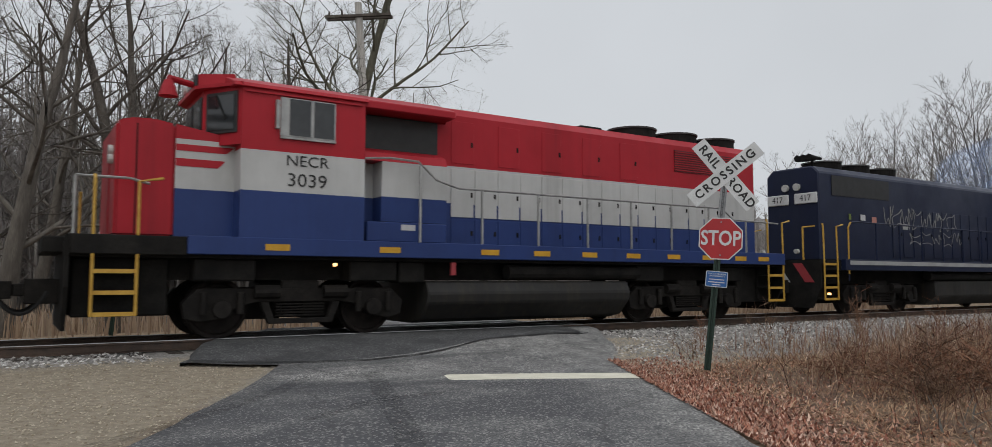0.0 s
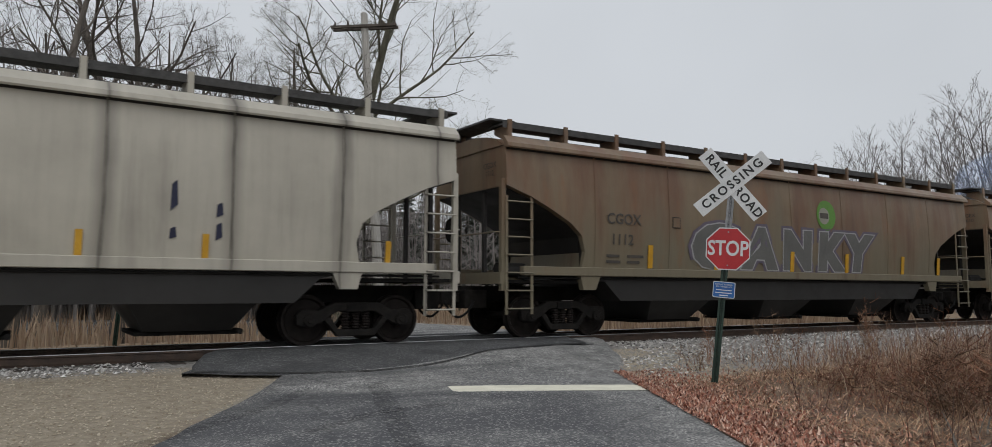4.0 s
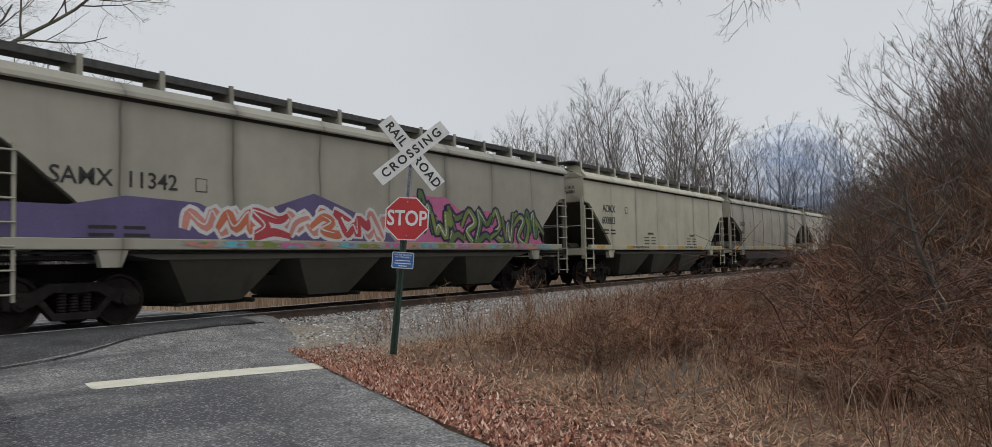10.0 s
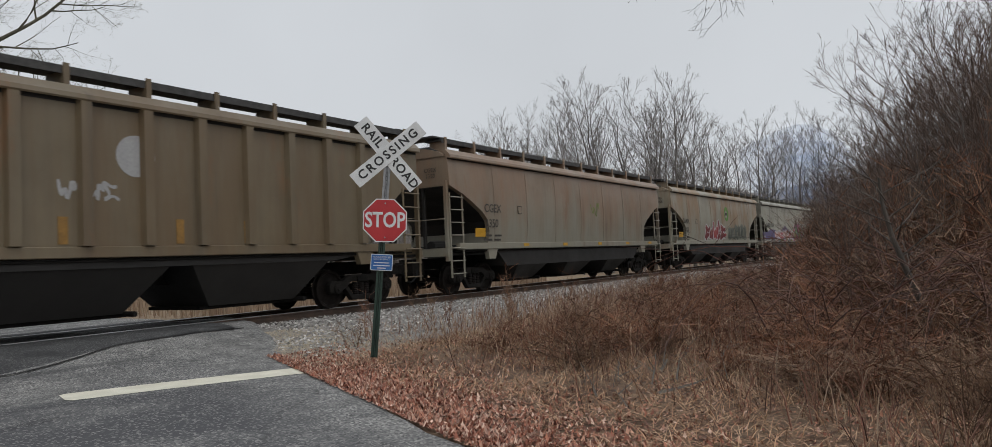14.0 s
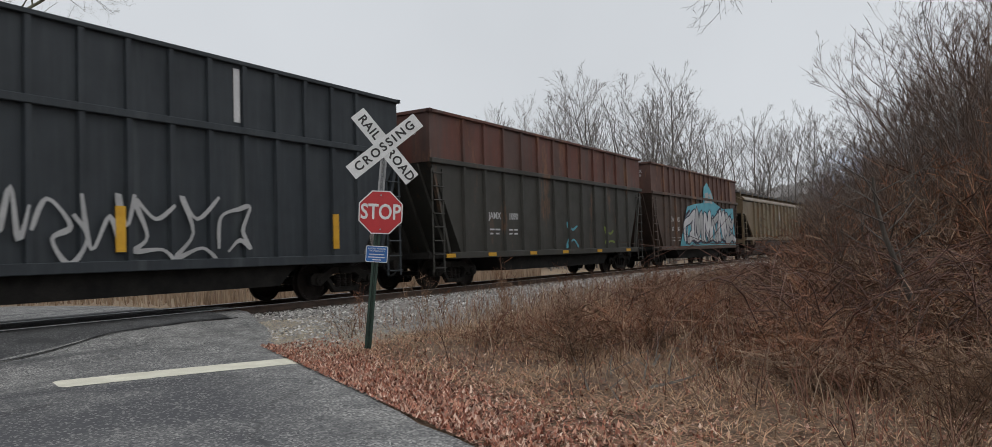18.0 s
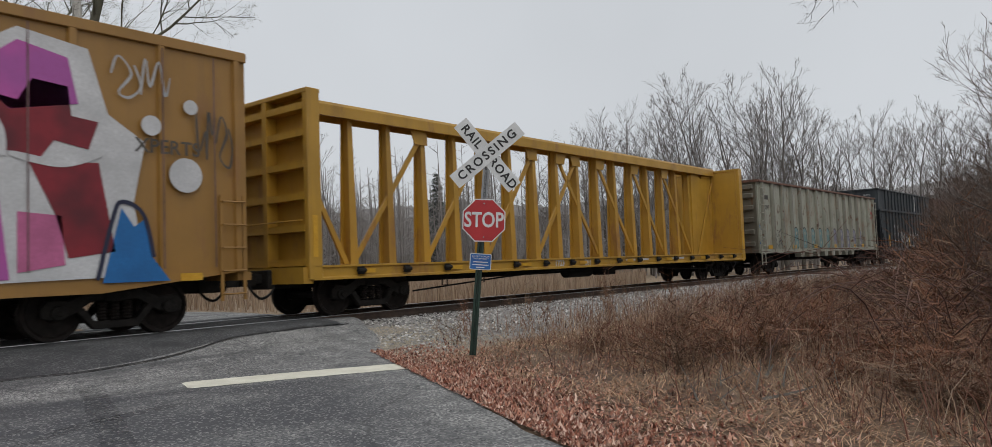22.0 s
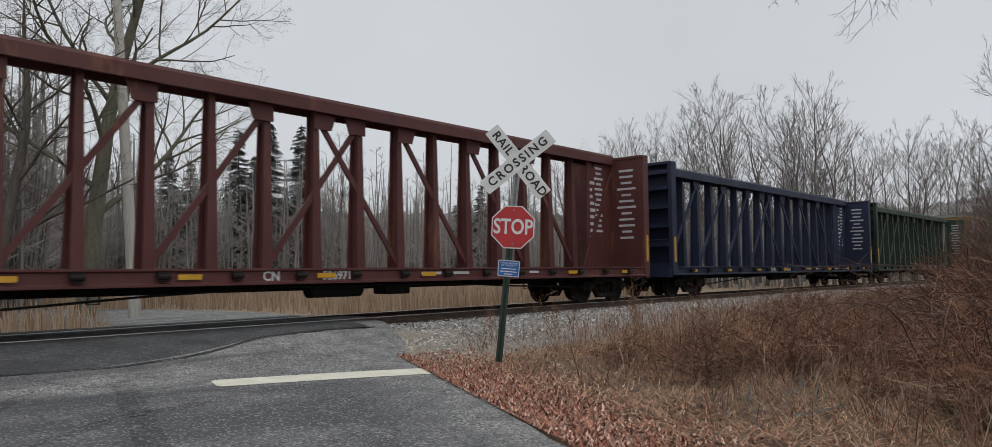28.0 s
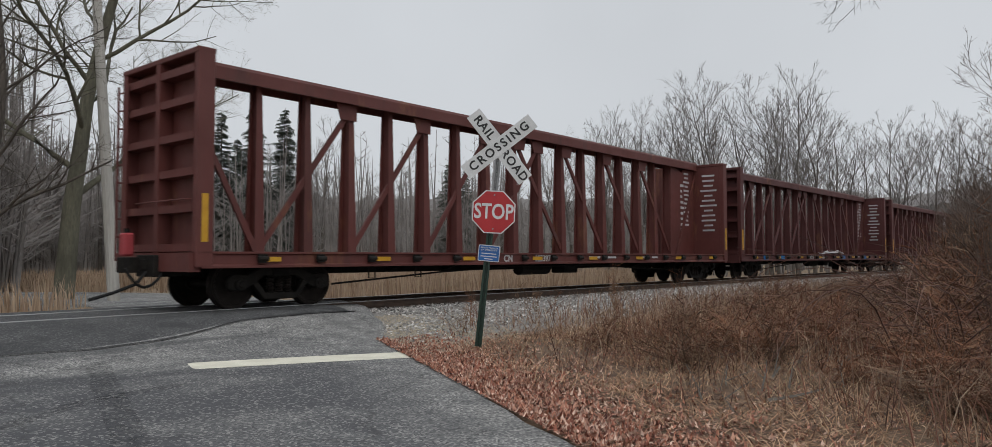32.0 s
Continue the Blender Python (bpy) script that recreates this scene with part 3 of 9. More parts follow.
def crossing_sign():
    lean = pose(8.04, 7.01, 0.02, 0, 0, -50.5) @ pose(0, 0, 0, -1.5, 6.1, 0)
    s = thing("crossing_sign", "white crossbuck over red stop sign on leaning green post", "road sign", lean)
    part("lower_post", channel_post(1.95), M_POST, s, "dark green steel channel post")
    holes = part("upper_post", channel_post(1.25), M_GALV, s, "galvanised steel channel post", pose(0, -0.006, 1.70))
    bm = mesh()
    for k in range(22):
        tube(bm, [(0, 0.020, 0.06 + 0.055 * k), (0, 0.027, 0.06 + 0.055 * k)], 0.006, 6)
    tagged(part("bolt_hole", bm, M_BLACK, holes), kind="stuff")
    # crossbuck
    for nm, ang, y, words in (("crossing_blade", 44, -0.026, (("CROSSING", 0),)), ("railroad_blade", -46, -0.018, (("RAIL", -0.345), ("ROAD", 0.345)))):
        blade = part(nm, rounded_plate(1.22, 0.229, 0.008, 0.003), M_SIGNWHITE, s, "white reflective blade", pose(0, y, 2.845, 0, -ang, 0))
        for w, dx in words:
            part("lettering", letters(w, 0.175, bold=0.004, spacing=1.32 if w == "CROSSING" else 1.12), M_BLACK, blade, "black lettering", pose(dx, -0.003, 0))
    stop = part("stop_plate", octagon(0.61, 0.003), M_SIGNWHITE, s, "white-edged octagon", pose(0.02, -0.020, 1.905, 0, -3, 0))
    part("red_field", octagon(0.578, 0.002), M_SIGNRED, stop, "red octagonal field", pose(0, -0.003, 0))
    part("lettering", letters("STOP", 0.30, squeeze=0.78, bold=0.006), M_SIGNWHITE, stop, "white letters", pose(0, -0.007, -0.003))
    for z in (0.24, -0.24):
        part("bolt", tube(mesh(), [(0, -0.012, z), (0, -0.002, z)], 0.012, 8), M_GALV, stop)
    blue = part("notice_plate", rounded_plate(0.305, 0.229, 0.02, 0.003), M_SIGNWHITE, s, "white-edged plate", pose(0.015, -0.018, 1.315, 0, -1, 0))
    part("blue_field", rounded_plate(0.285, 0.209, 0.016, 0.002), M_SIGNBLUE, blue, "blue emergency notice", pose(0, -0.003, 0))
    part("lettering", letters("REPORT PROBLEM\nOR EMERGENCY", 0.03), M_SIGNWHITE, blue, "white lettering", pose(0, -0.007, 0.058))
    for k, (w, z) in enumerate(((0.21, -0.005), (0.23, -0.045), (0.12, -0.08))):
        part("text_bar", box(mesh(), -w / 2, w / 2, 0, 0.002, z - 0.006, z + 0.006), M_SIGNWHITE, blue, "", pose(0, -0.008, 0))
    return s


crossing_sign()


# ---- bare trees ----
M_BARK = mottled("grey_bark", (0.085, 0.073, 0.062), (0.18, 0.16, 0.135), 4, 0.9, 22, 0.6, 0, (1, 1, 0.25), 0.04)
M_BARK_DARK = mottled("dark_bark", (0.060, 0.050, 0.042), (0.135, 0.115, 0.095), 4, 0.9, 22, 0.6, 0, (1, 1, 0.25), 0.04)
# distance haze is mixed into the next two greys
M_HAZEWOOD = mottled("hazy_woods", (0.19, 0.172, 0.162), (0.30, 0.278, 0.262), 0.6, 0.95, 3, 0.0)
M_TWIG = mottled("haze_paled_twigs", (0.145, 0.129, 0.120), (0.25, 0.23, 0.215), 0.6, 0.95, 3, 0.0)
M_MOSSY = mottled("mossy_bark", (0.09, 0.086, 0.062), (0.19, 0.18, 0.13), 3, 0.9, 20, 0.6, 0, (1, 1, 0.3), 0.04)


class Wood:
    """Collects tapered round branches into one mesh."""

    def __init__(self, seed):
        self.r, self.v, self.f = random.Random(seed), [], []

    def bar(self, pts, r0, r1, n=3):
        base, last = len(self.v), len(pts) - 1
        for i, p in enumerate(pts):
            d = (pts[min(i + 1, last)] - pts[max(i - 1, 0)]).normalized()
            a = d.orthogonal().normalized()
            b = d.cross(a)
            rr = r0 + (r1 - r0) * i / last
            for k in range(n):
                t = 6.28319 * k / n
                self.v.append(p + (a * math.cos(t) + b * math.sin(t)) * rr)
        for i in range(last):
            if n == 2:
                q = base + i * 2
                self.f.append((q, q + 1, q + 3, q + 2))
                continue
            for k in range(n):
                q, w = base + i * n, base + (i + 1) * n
                self.f.append((q + k, q + (k + 1) % n, w + (k + 1) % n, w + k))

    def limb(self, p, d, length, rad, depth, kids, up=0.12, wander=0.22, spread=0.75, start=0.3, shrink=0.62, leaf=0.006, sides=5):
        """A branch with wander, and its children, down to twigs."""
        r, seg = self.r, (2 if depth == 0 else 3 if depth == 1 else max(3, min(8, int(length / 0.5) + 2)))
        pts, q, dd = [p.copy()], p.copy(), d.normalized()
        for _ in range(seg):
            dd = (dd + Vector((r.gauss(0, wander), r.gauss(0, wander), r.gauss(0, wander * 0.6) + up)) * 0.5).normalized()
            q = q + dd * (length / seg)
            pts.append(q.copy())
        end = max(leaf * 0.6, rad * 0.35)
        self.bar(pts, rad, end, sides if depth > 2 else 3 if depth == 2 else 2)
        if depth <= 0:
            return
        for k in range(kids):
            f = start + (1 - start) * (k + r.random()) / kids
            i = min(seg - 1, int(f * seg))
            at = pts[i].lerp(pts[i + 1], f * seg - i)
            axis = (pts[i + 1] - pts[i]).normalized()
            side = axis.orthogonal().normalized()
            side.rotate(Matrix.Rotation(r.uniform(0, 6.283), 3, axis))
            nd = (axis * (1 - spread * 0.55) + side * spread * r.uniform(0.7, 1.2)).normalized()
            ln = length * shrink * r.uniform(0.65, 1.15) * (1.15 - 0.5 * f)
            self.limb(at, nd, ln, max(leaf, (rad + (end - rad) * f) * 0.6), depth - 1, max(2, kids - 1), up, wander * 1.1, spread, 0.15, shrink, leaf, sides)

    def fork(self, p, d, length, rad, depth, spread, tip=0.011):
        """A limb that splits into two or three at its end, down to fine twigs."""
        r, d = self.r, d.normalized()
        mid = p + (d + Vector((r.gauss(0, 0.10), r.gauss(0, 0.10), 0.02))).normalized() * length * 0.5
        d2 = (d + Vector((r.gauss(0, 0.12), r.gauss(0, 0.12), 0.07))).normalized()
        end = mid + d2 * length * 0.5
        self.bar([p, mid, end], rad, max(tip, rad * 0.74), 5 if depth > 4 else 3 if depth > 1 else 2)
        side = d2.orthogonal().normalized()
        turn = r.uniform(0, 6.283)
        if depth <= 2:
            for _ in range(2):
                o = p.lerp(end, r.uniform(0.2, 0.9))
                out = side.copy()
                out.rotate(Matrix.Rotation(r.uniform(0, 6.283), 3, d2))
                tw = o + (d2 * 0.7 + out * 0.75).normalized() * length * r.uniform(0.35, 0.75)
                self.bar([o, tw], tip, tip * 0.6, 2)
        if depth <= 0:
            return
        n = 3 if r.random() < 0.30 else 2
        for k in range(n):
            out = side.copy()
            out.rotate(Matrix.Rotation(turn + 6.283 * k / n + r.uniform(-0.5, 0.5), 3, d2))
            lean = spread * r.uniform(0.55, 1.3) * (0.55 if k == 0 else 1.0)
            nd = d2 + out * lean + Vector((0, 0, 0.12))
            self.fork(end, nd, length * r.uniform(0.66, 1.0) * (1.0 if k == 0 else r.uniform(0.6, 0.95)), max(tip, rad * (0.76 if k == 0 else 0.62)), depth - 1, spread * r.uniform(0.92, 1.08), tip)

    def made(self, name, mat):
        me = bpy.data.meshes.new(name)
        me.from_pydata([tuple(v) for v in self.v], [], self.f)
        me.materials.append(mat)
        for p in me.polygons:
            p.use_smooth = True
        return me


def forest_tree(seed, h, crown=0.30, leaders=3, limbs=11, depth=3, wide=1.0, twig=None):
    """A woodland tree: clear trunk, a few upswept leaders, and forking side limbs that fill an oval crown."""
    trunk, top = Wood(seed), Wood(seed + 1)
    r = top.r
    pts, p, lean = [], Vector((0, 0, -0.3)), Vector((r.gauss(0, 0.04), r.gauss(0, 0.04), 0))
    for k in range(7):
        pts.append(p.copy())
        p = p + Vector((r.gauss(0, 0.07), r.gauss(0, 0.07), 0)) + (lean + Vector((0, 0, 1))) * (h * crown + 0.3) / 6
    trunk.bar(pts, h * 0.0135, h * 0.0105, 6)
    turn0 = r.uniform(0, 6.283)
    for k in range(leaders):
        a = turn0 + 6.283 * k / leaders + r.uniform(-0.4, 0.4)
        tilt = r.uniform(0.22, 0.42) * wide if k else r.uniform(0.02, 0.10)
        at = pts[-1] if k < 2 else pts[5]
        ln = (h - at.z) * (r.uniform(0.72, 0.92) if k else 0.97)
        d, q, path = Vector((math.cos(a) * tilt, math.sin(a) * tilt, 0.9)).normalized(), at.copy(), [at.copy()]
        for m in range(9):
            d = (d + Vector((r.gauss(0, 0.09), r.gauss(0, 0.09), 0.06))).normalized()
            q = q + d * ln / 9
            path.append(q.copy())
        top.bar(path, h * (0.0092 if k == 0 else 0.0068), h * 0.0008, 4)
        for m in range(limbs):
            f = 0.08 + 0.91 * (m + r.random()) / limbs
            i = min(8, int(f * 9))
            o, ax = path[i].lerp(path[i + 1], f * 9 - i), (path[i + 1] - path[i]).normalized()
            t = m * 2.4 + r.uniform(-0.6, 0.6)
            reach = h * wide * (0.045 + 0.060 * math.sin(math.pi * min(1.0, 0.2 + 0.75 * f))) * r.uniform(0.7, 1.25)
            top.fork(o, ax * 0.75 + Vector((math.cos(t), math.sin(t), 0.05)) * r.uniform(0.5, 0.95), reach, h * 0.0030 * (1.15 - 0.75 * f), depth, 0.42)
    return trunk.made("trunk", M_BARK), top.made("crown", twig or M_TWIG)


def planted(kind, label, meshes, x, y, scale, turn, group="", sz=None):
    t = thing(kind, label, "tree", Matrix.LocRotScale((x, y, lie(x, y) - 0.05), Euler((0, 0, turn)), (scale, scale, sz or scale)), group)
    part("trunk", meshes[0], None, t)
    part("crown", meshes[1], None, t, "bare twiggy crown")
    return t


FOREST = [forest_tree(100 + 7 * k, 20, 0.22 + 0.05 * (k % 3), 3, 12, 3, 0.95 + 0.12 * (k % 2)) for k in range(6)]
SLENDER = [forest_tree(180 + 7 * k, 20, 0.26 + 0.05 * (k % 3), 2, 11, 2, 0.9) for k in range(6)]
rng = random.Random(21)


def at_bearing(az, dist):
    return dist * math.cos(radians(az)), dist * math.sin(radians(az))


# the tall trees that stand over the train, as bearing, distance, height
for az, dist, hgt in ((35.3, 72, 14.5), (31.4, 74, 16.5), (29.6, 72, 17.0), (27.3, 70, 16.4), (25.2, 70, 18.4), (24.2, 69, 19.8), (23.2, 72, 18.8), (21.4, 72, 17.4), (19.4, 70, 18.2), (18.1, 70, 19.0), (17.0, 72, 17.6),
                      (15.2, 74, 15.8), (13.6, 76, 14.8), (12.2, 76, 14.6), (11.0, 78, 14.2), (9.6, 80, 15.2), (8.4, 82, 14.6), (7.0, 84, 15.5)):
    x, y = at_bearing(az, dist)
    planted("woodland_tree", "tall bare grey woodland tree beyond the track", FOREST[rng.randrange(6)], x, y, hgt / 20 * rng.uniform(0.86, 0.92), rng.uniform(0, 6.28), "woodland trees")
for k in range(76):
    az = rng.uniform(4, 76) if k % 2 else rng.uniform(6, 32)
    x, y = at_bearing(az, rng.uniform(66, 100) - 8 * math.sin(radians(az)))
    if y > track_y(x) + 8:
        planted("woodland_tree", "slender bare woodland tree behind the meadow", SLENDER[rng.randrange(6)], x, y, rng.uniform(0.45, 0.7), rng.uniform(0, 6.28), "woodland trees", rng.uniform(0.5, 0.72))


def spruce_meshes(seed, h):
    r = random.Random(seed)
    trunk = Wood(seed)
    trunk.bar([Vector((0, 0, -0.3)), Vector((0.05, 0, h * 0.5)), Vector((0, 0, h))], h * 0.014, 0.02, 6)
    v, f = [], []
    for k in range(46):
        for j in range(12):
            z = h * (0.10 + 0.89 * r.random() ** 1.1)
            reach = ((h - z) * 0.30 + 0.25) * r.uniform(0.75, 1.1)
            a = j * 6.283 / 12 + r.uniform(-0.4, 0.4) + k
            ln = reach * r.uniform(0.5, 1.25)
            d = Vector((math.cos(a), math.sin(a), r.uniform(-0.35, 0.05)))
            s = Vector((-math.sin(a), math.cos(a), 0))
            for m in range(6):
                c = Vector((0, 0, z)) + d * ln * (m + 0.6) / 6
                w = 0.14 + 0.40 * ln * (1 - m / 7) * 0.5
                for sg in (-1, 1):
                    b = len(v)
                    tip = c + s * sg * w * 1.5 + d * w * 0.7 + Vector((0, 0, -0.12 + r.uniform(-0.1, 0.06)))
                    v.extend([c, c + d * w * 0.5 + Vector((0, 0, 0.03)), tip])
                    f.append((b, b + 1, b + 2))
    me = bpy.data.meshes.new("foliage")
    me.from_pydata([tuple(p) for p in v], [], f)
    me.materials.append(M_SPRUCE)
    return trunk.made("trunk", M_BARK_DARK), me


# needle green with the air's haze painted in, greyer and paler
M_SPRUCE = mottled("haze_paled_needles", (0.055, 0.070, 0.056), (0.115, 0.135, 0.105), 2, 0.9, 9, 0.0)
SPRUCE = [spruce_meshes(300 + k, 14) for k in range(2)]
for k, (az, dist, hgt) in enumerate(((60.0, 78, 14.0), (57.8, 79, 14.8), (55.6, 78, 14.6), (64.6, 84, 12.6), (63.2, 86, 12.2), (43.5, 84, 10.6), (42.2, 86, 10.2), (58.9, 84, 12.5))):
    x, y = at_bearing(az, dist)
    t = thing("spruce_tree", "dark green conical spruce behind the meadow", "tree", Matrix.LocRotScale((x, y, -0.4), Euler((0, 0, k)), (hgt / 14 * 1.05, hgt / 14 * 1.05, hgt / 14 * 1.14)), "spruce trees")
    part("trunk", SPRUCE[k % 2][0], None, t)
    part("foliage", SPRUCE[k % 2][1], None, t, "dark green needle boughs")


def spreading_tree(seed, h, rad, limbs, lean=(0, 0), depth=4, kids=6, low=0.28):
    """An open-grown tree with heavy crooked limbs."""
    trunk, top = Wood(seed), Wood(seed + 1)
    r = top.r
    pts, p, d = [], Vector((0, 0, -0.3)), Vector((lean[0], lean[1], 1)).normalized()
    for k in range(10):
        pts.append(p.copy())
        d = (d + Vector((r.gauss(0, 0.06), r.gauss(0, 0.06), 0.05))).normalized()
        p = p + d * (h + 0.3) / 9
    trunk.bar(pts, rad, rad * 0.12, 8)
    for k in range(limbs):
        f = low + (0.97 - low) * (k + 0.5 * r.random()) / limbs
        i = min(8, int(f * 9))
        at = pts[i].lerp(pts[i + 1], f * 9 - i)
        a = 2.4 * k + r.uniform(-0.5, 0.5)
        top.limb(at, Vector((math.cos(a), math.sin(a), 0.35 + 0.8 * f)), h * (0.50 - 0.30 * f) * r.uniform(0.85, 1.15), rad * 0.36 * (1.15 - f), depth, kids, 0.10, 0.25, 0.72, 0.18, 0.54, 0.0045, 5)
    return trunk, top


def lone_tree(kind, label, seed, x, y, h, rad, limbs, lean, mat, depth=4, kids=5, low=0.28, turn=0.0):
    a, b = spreading_tree(seed, h, rad, limbs, lean, depth, kids, low)
    t = thing(kind, label, "tree", pose(x, y, lie(x, y), 0, 0, turn))
    part("trunk", a.made("trunk", mat), None, t)
    part("crown", b.made("crown", mat), None, t, "crooked bare limbs and twigs")


lone_tree("shade_tree", "large bare spreading tree beside the utility pole", 410, 9.3, 25.2, 15.5, 0.34, 13, (0.10, 0.0), M_MOSSY, 4, 8, 0.24)
lone_tree("shade_tree", "leaning bare tree with low crooked limbs", 430, 6.2, 22.6, 9.5, 0.22, 9, (-0.12, 0.02), M_BARK_DARK, 4, 6, 0.22)
lone_tree("shade_tree", "bare many-limbed tree at the meadow edge", 440, 2.2, 24.5, 12.0, 0.30, 11, (0.03, -0.05), M_BARK_DARK, 4, 6, 0.2)
lone_tree("shade_tree", "bare tangled tree beyond the crossing", 450, -0.6, 22.0, 11.0, 0.26, 11, (0.06, -0.03), M_BARK, 4, 6, 0.2)
lone_tree("shade_tree", "thin bare tree behind the crossing", 460, 4.4, 31.0, 11.5, 0.2, 10, (0.02, 0.0), M_BARK, 4, 4, 0.25)
lone_tree("shade_tree", "bare tree with a forked crown", 470, 0.2, 30.0, 13.0, 0.24, 11, (0.0, 0.0), M_BARK, 4, 4, 0.25)
lone_tree("shade_tree", "thin bare tree behind the crossing", 480, 8.6, 36.0, 9.0, 0.16, 9, (0.0, 0.0), M_BARK, 4, 4, 0.25)
lone_tree("shade_tree", "bare tangled tree at the road bend", 490, -2.6, 26.0, 12.0, 0.24, 13, (0.04, 0.0), M_BARK_DARK, 4, 6, 0.15)
lone_tree("shade_tree", "bare tangled tree over the far road", 500, 3.6, 27.5, 13.5, 0.26, 14, (-0.05, 0.0), M_BARK, 4, 6, 0.18)
lone_tree("shade_tree", "bare twiggy tree at the meadow edge", 510, 6.6, 29.0, 11.0, 0.2, 13, (-0.04, 0.0), M_BARK_DARK, 4, 6, 0.2)
for k in range(22):
    x, y = rng.uniform(-9, 12), rng.uniform(33, 60)
    planted("woodland_tree", "slender bare woodland tree behind the meadow", SLENDER[k % 6], x, y, rng.uniform(0.45, 0.65), k, "woodland trees")

# a tree on the verge whose twigs hang into the sky
w_trunk, w_top = Wood(501), Wood(502)
root = Vector((14.5, -7.5, -0.3))
w_trunk.bar([root, root + Vector((0.1, 0.2, 3)), root + Vector((-0.1, 0.7, 6)), root + Vector((0.0, 1.0, 9.5))], 0.24, 0.1, 8)
for z, tx, ty, tz in ((6.4, 14.0, 3.2, 7.3), (7.6, 14.2, 1.8, 7.9), (6.0, 15.5, 0.2, 6.6), (8.5, 15.0, -0.2, 8.6), (6.6, 13.4, 4.4, 6.6), (7.2, 13.0, 3.4, 7.0)):
    a, b = root + Vector((0, 0.7, z)), Vector((tx, ty, tz))
    mid = a.lerp(b, 0.5) + Vector((0, 0, 0.7))
    w_top.bar([a, a.lerp(mid, 0.6), mid, mid.lerp(b, 0.6), b], 0.035, 0.006, 5)
    for k in range(26):
        f = 0.35 + 0.65 * k / 25
        p = a.lerp(mid, f * 2) if f < 0.5 else mid.lerp(b, f * 2 - 1)
        w_top.limb(p, Vector((w_top.r.uniform(-0.7, 0.7), w_top.r.uniform(-0.1, 1.0), w_top.r.uniform(-0.9, 0.1))), w_top.r.uniform(0.6, 1.5), 0.010, 3, 4, -0.06, 0.25, 0.6, 0.2, 0.55, 0.0048, 3)
t = thing("verge_tree", "bare verge tree with drooping twigs over the road", "tree")
part("trunk", w_trunk.made("trunk", M_BARK_DARK), None, t)
part("crown", w_top.made("crown", M_BARK_DARK), None, t, "drooping bare twigs")


# ---- far woods and hill ----
def woods_band():
    wood = Wood(601)
    r = wood.r
    for k in range(3400):
        az = r.uniform(-6, 97) if k % 3 else r.uniform(66, 98)
        dist = r.uniform(62, 125) if az < 70 else r.uniform(32, 100)
        if 38 < az < 72:
            dist = max(dist, 66)
        x, y = at_bearing(az, dist)
        if y < track_y(x) + 9:
            continue
        h = r.uniform(4.5, 11.0) if az < 38 else r.uniform(6.5, 13.0)
        p = Vector((x, y, -0.5))
        q = p + Vector((r.gauss(0, 0.4), r.gauss(0, 0.4), h))
        wood.bar([p, p.lerp(q, 0.5) + Vector((r.gauss(0, 0.15), 0, 0)), q], 0.03 + h * 0.008, 0.02, 3)
        for j in range(14):
            f = r.uniform(0.12, 0.98)
            a = r.uniform(0, 6.283)
            s = p.lerp(q, f)
            ln = h * 0.26 * (1.15 - f)
            e = s + Vector((math.cos(a) * ln, math.sin(a) * ln, ln * r.uniform(0.3, 1.0)))
            wood.bar([s, e], 0.030, 0.014, 2)
            for m in range(3):
                g = s.lerp(e, r.uniform(0.3, 0.9))
                wood.bar([g, g + Vector((r.gauss(0, 0.4), r.gauss(0, 0.4), r.uniform(0.2, 0.8))) * ln * 0.6], 0.020, 0.010, 2)
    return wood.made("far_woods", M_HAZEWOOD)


tagged(part("far_woods", woods_band(), None), "dense bare woods behind the meadow, paled with painted haze", "woods", kind="stuff")


def hill_mesh():
    bm, prev = mesh(), None
    for k in range(721):
        az = -30 + 150 * k / 720
        x, y = at_bearing(az, 150)
        top = 14.5 + 2.6 * noise.noise(Vector((az * 0.13, 0, 0))) + 1.3 * noise.noise(Vector((az * 0.9, 3, 0))) + 1.1 * noise.noise(Vector((az * 4, 5, 0)))
        x2, y2 = at_bearing(az, 190)
        cur = [bm.verts.new((x, y, -1)), bm.verts.new((x, y, top * 0.75)), bm.verts.new((x2, y2, top * 1.12))]
        if prev:
            for j in range(2):
                bm.faces.new((prev[j], cur[j], cur[j + 1], prev[j + 1]))
        prev = cur
    return bm


# the rise's colour is lightened to carry the haze of distance
backdrop = part("backdrop", hill_mesh(), mottled("haze_paled_rise", (0.17, 0.157, 0.150), (0.26, 0.242, 0.230), 0.25, 1.0, 1.2, 0.0, 0, (1, 1, 0.35)))
tagged(backdrop, "distant wooded rise, its grey-brown paled with painted haze", "backdrop", kind="structure")


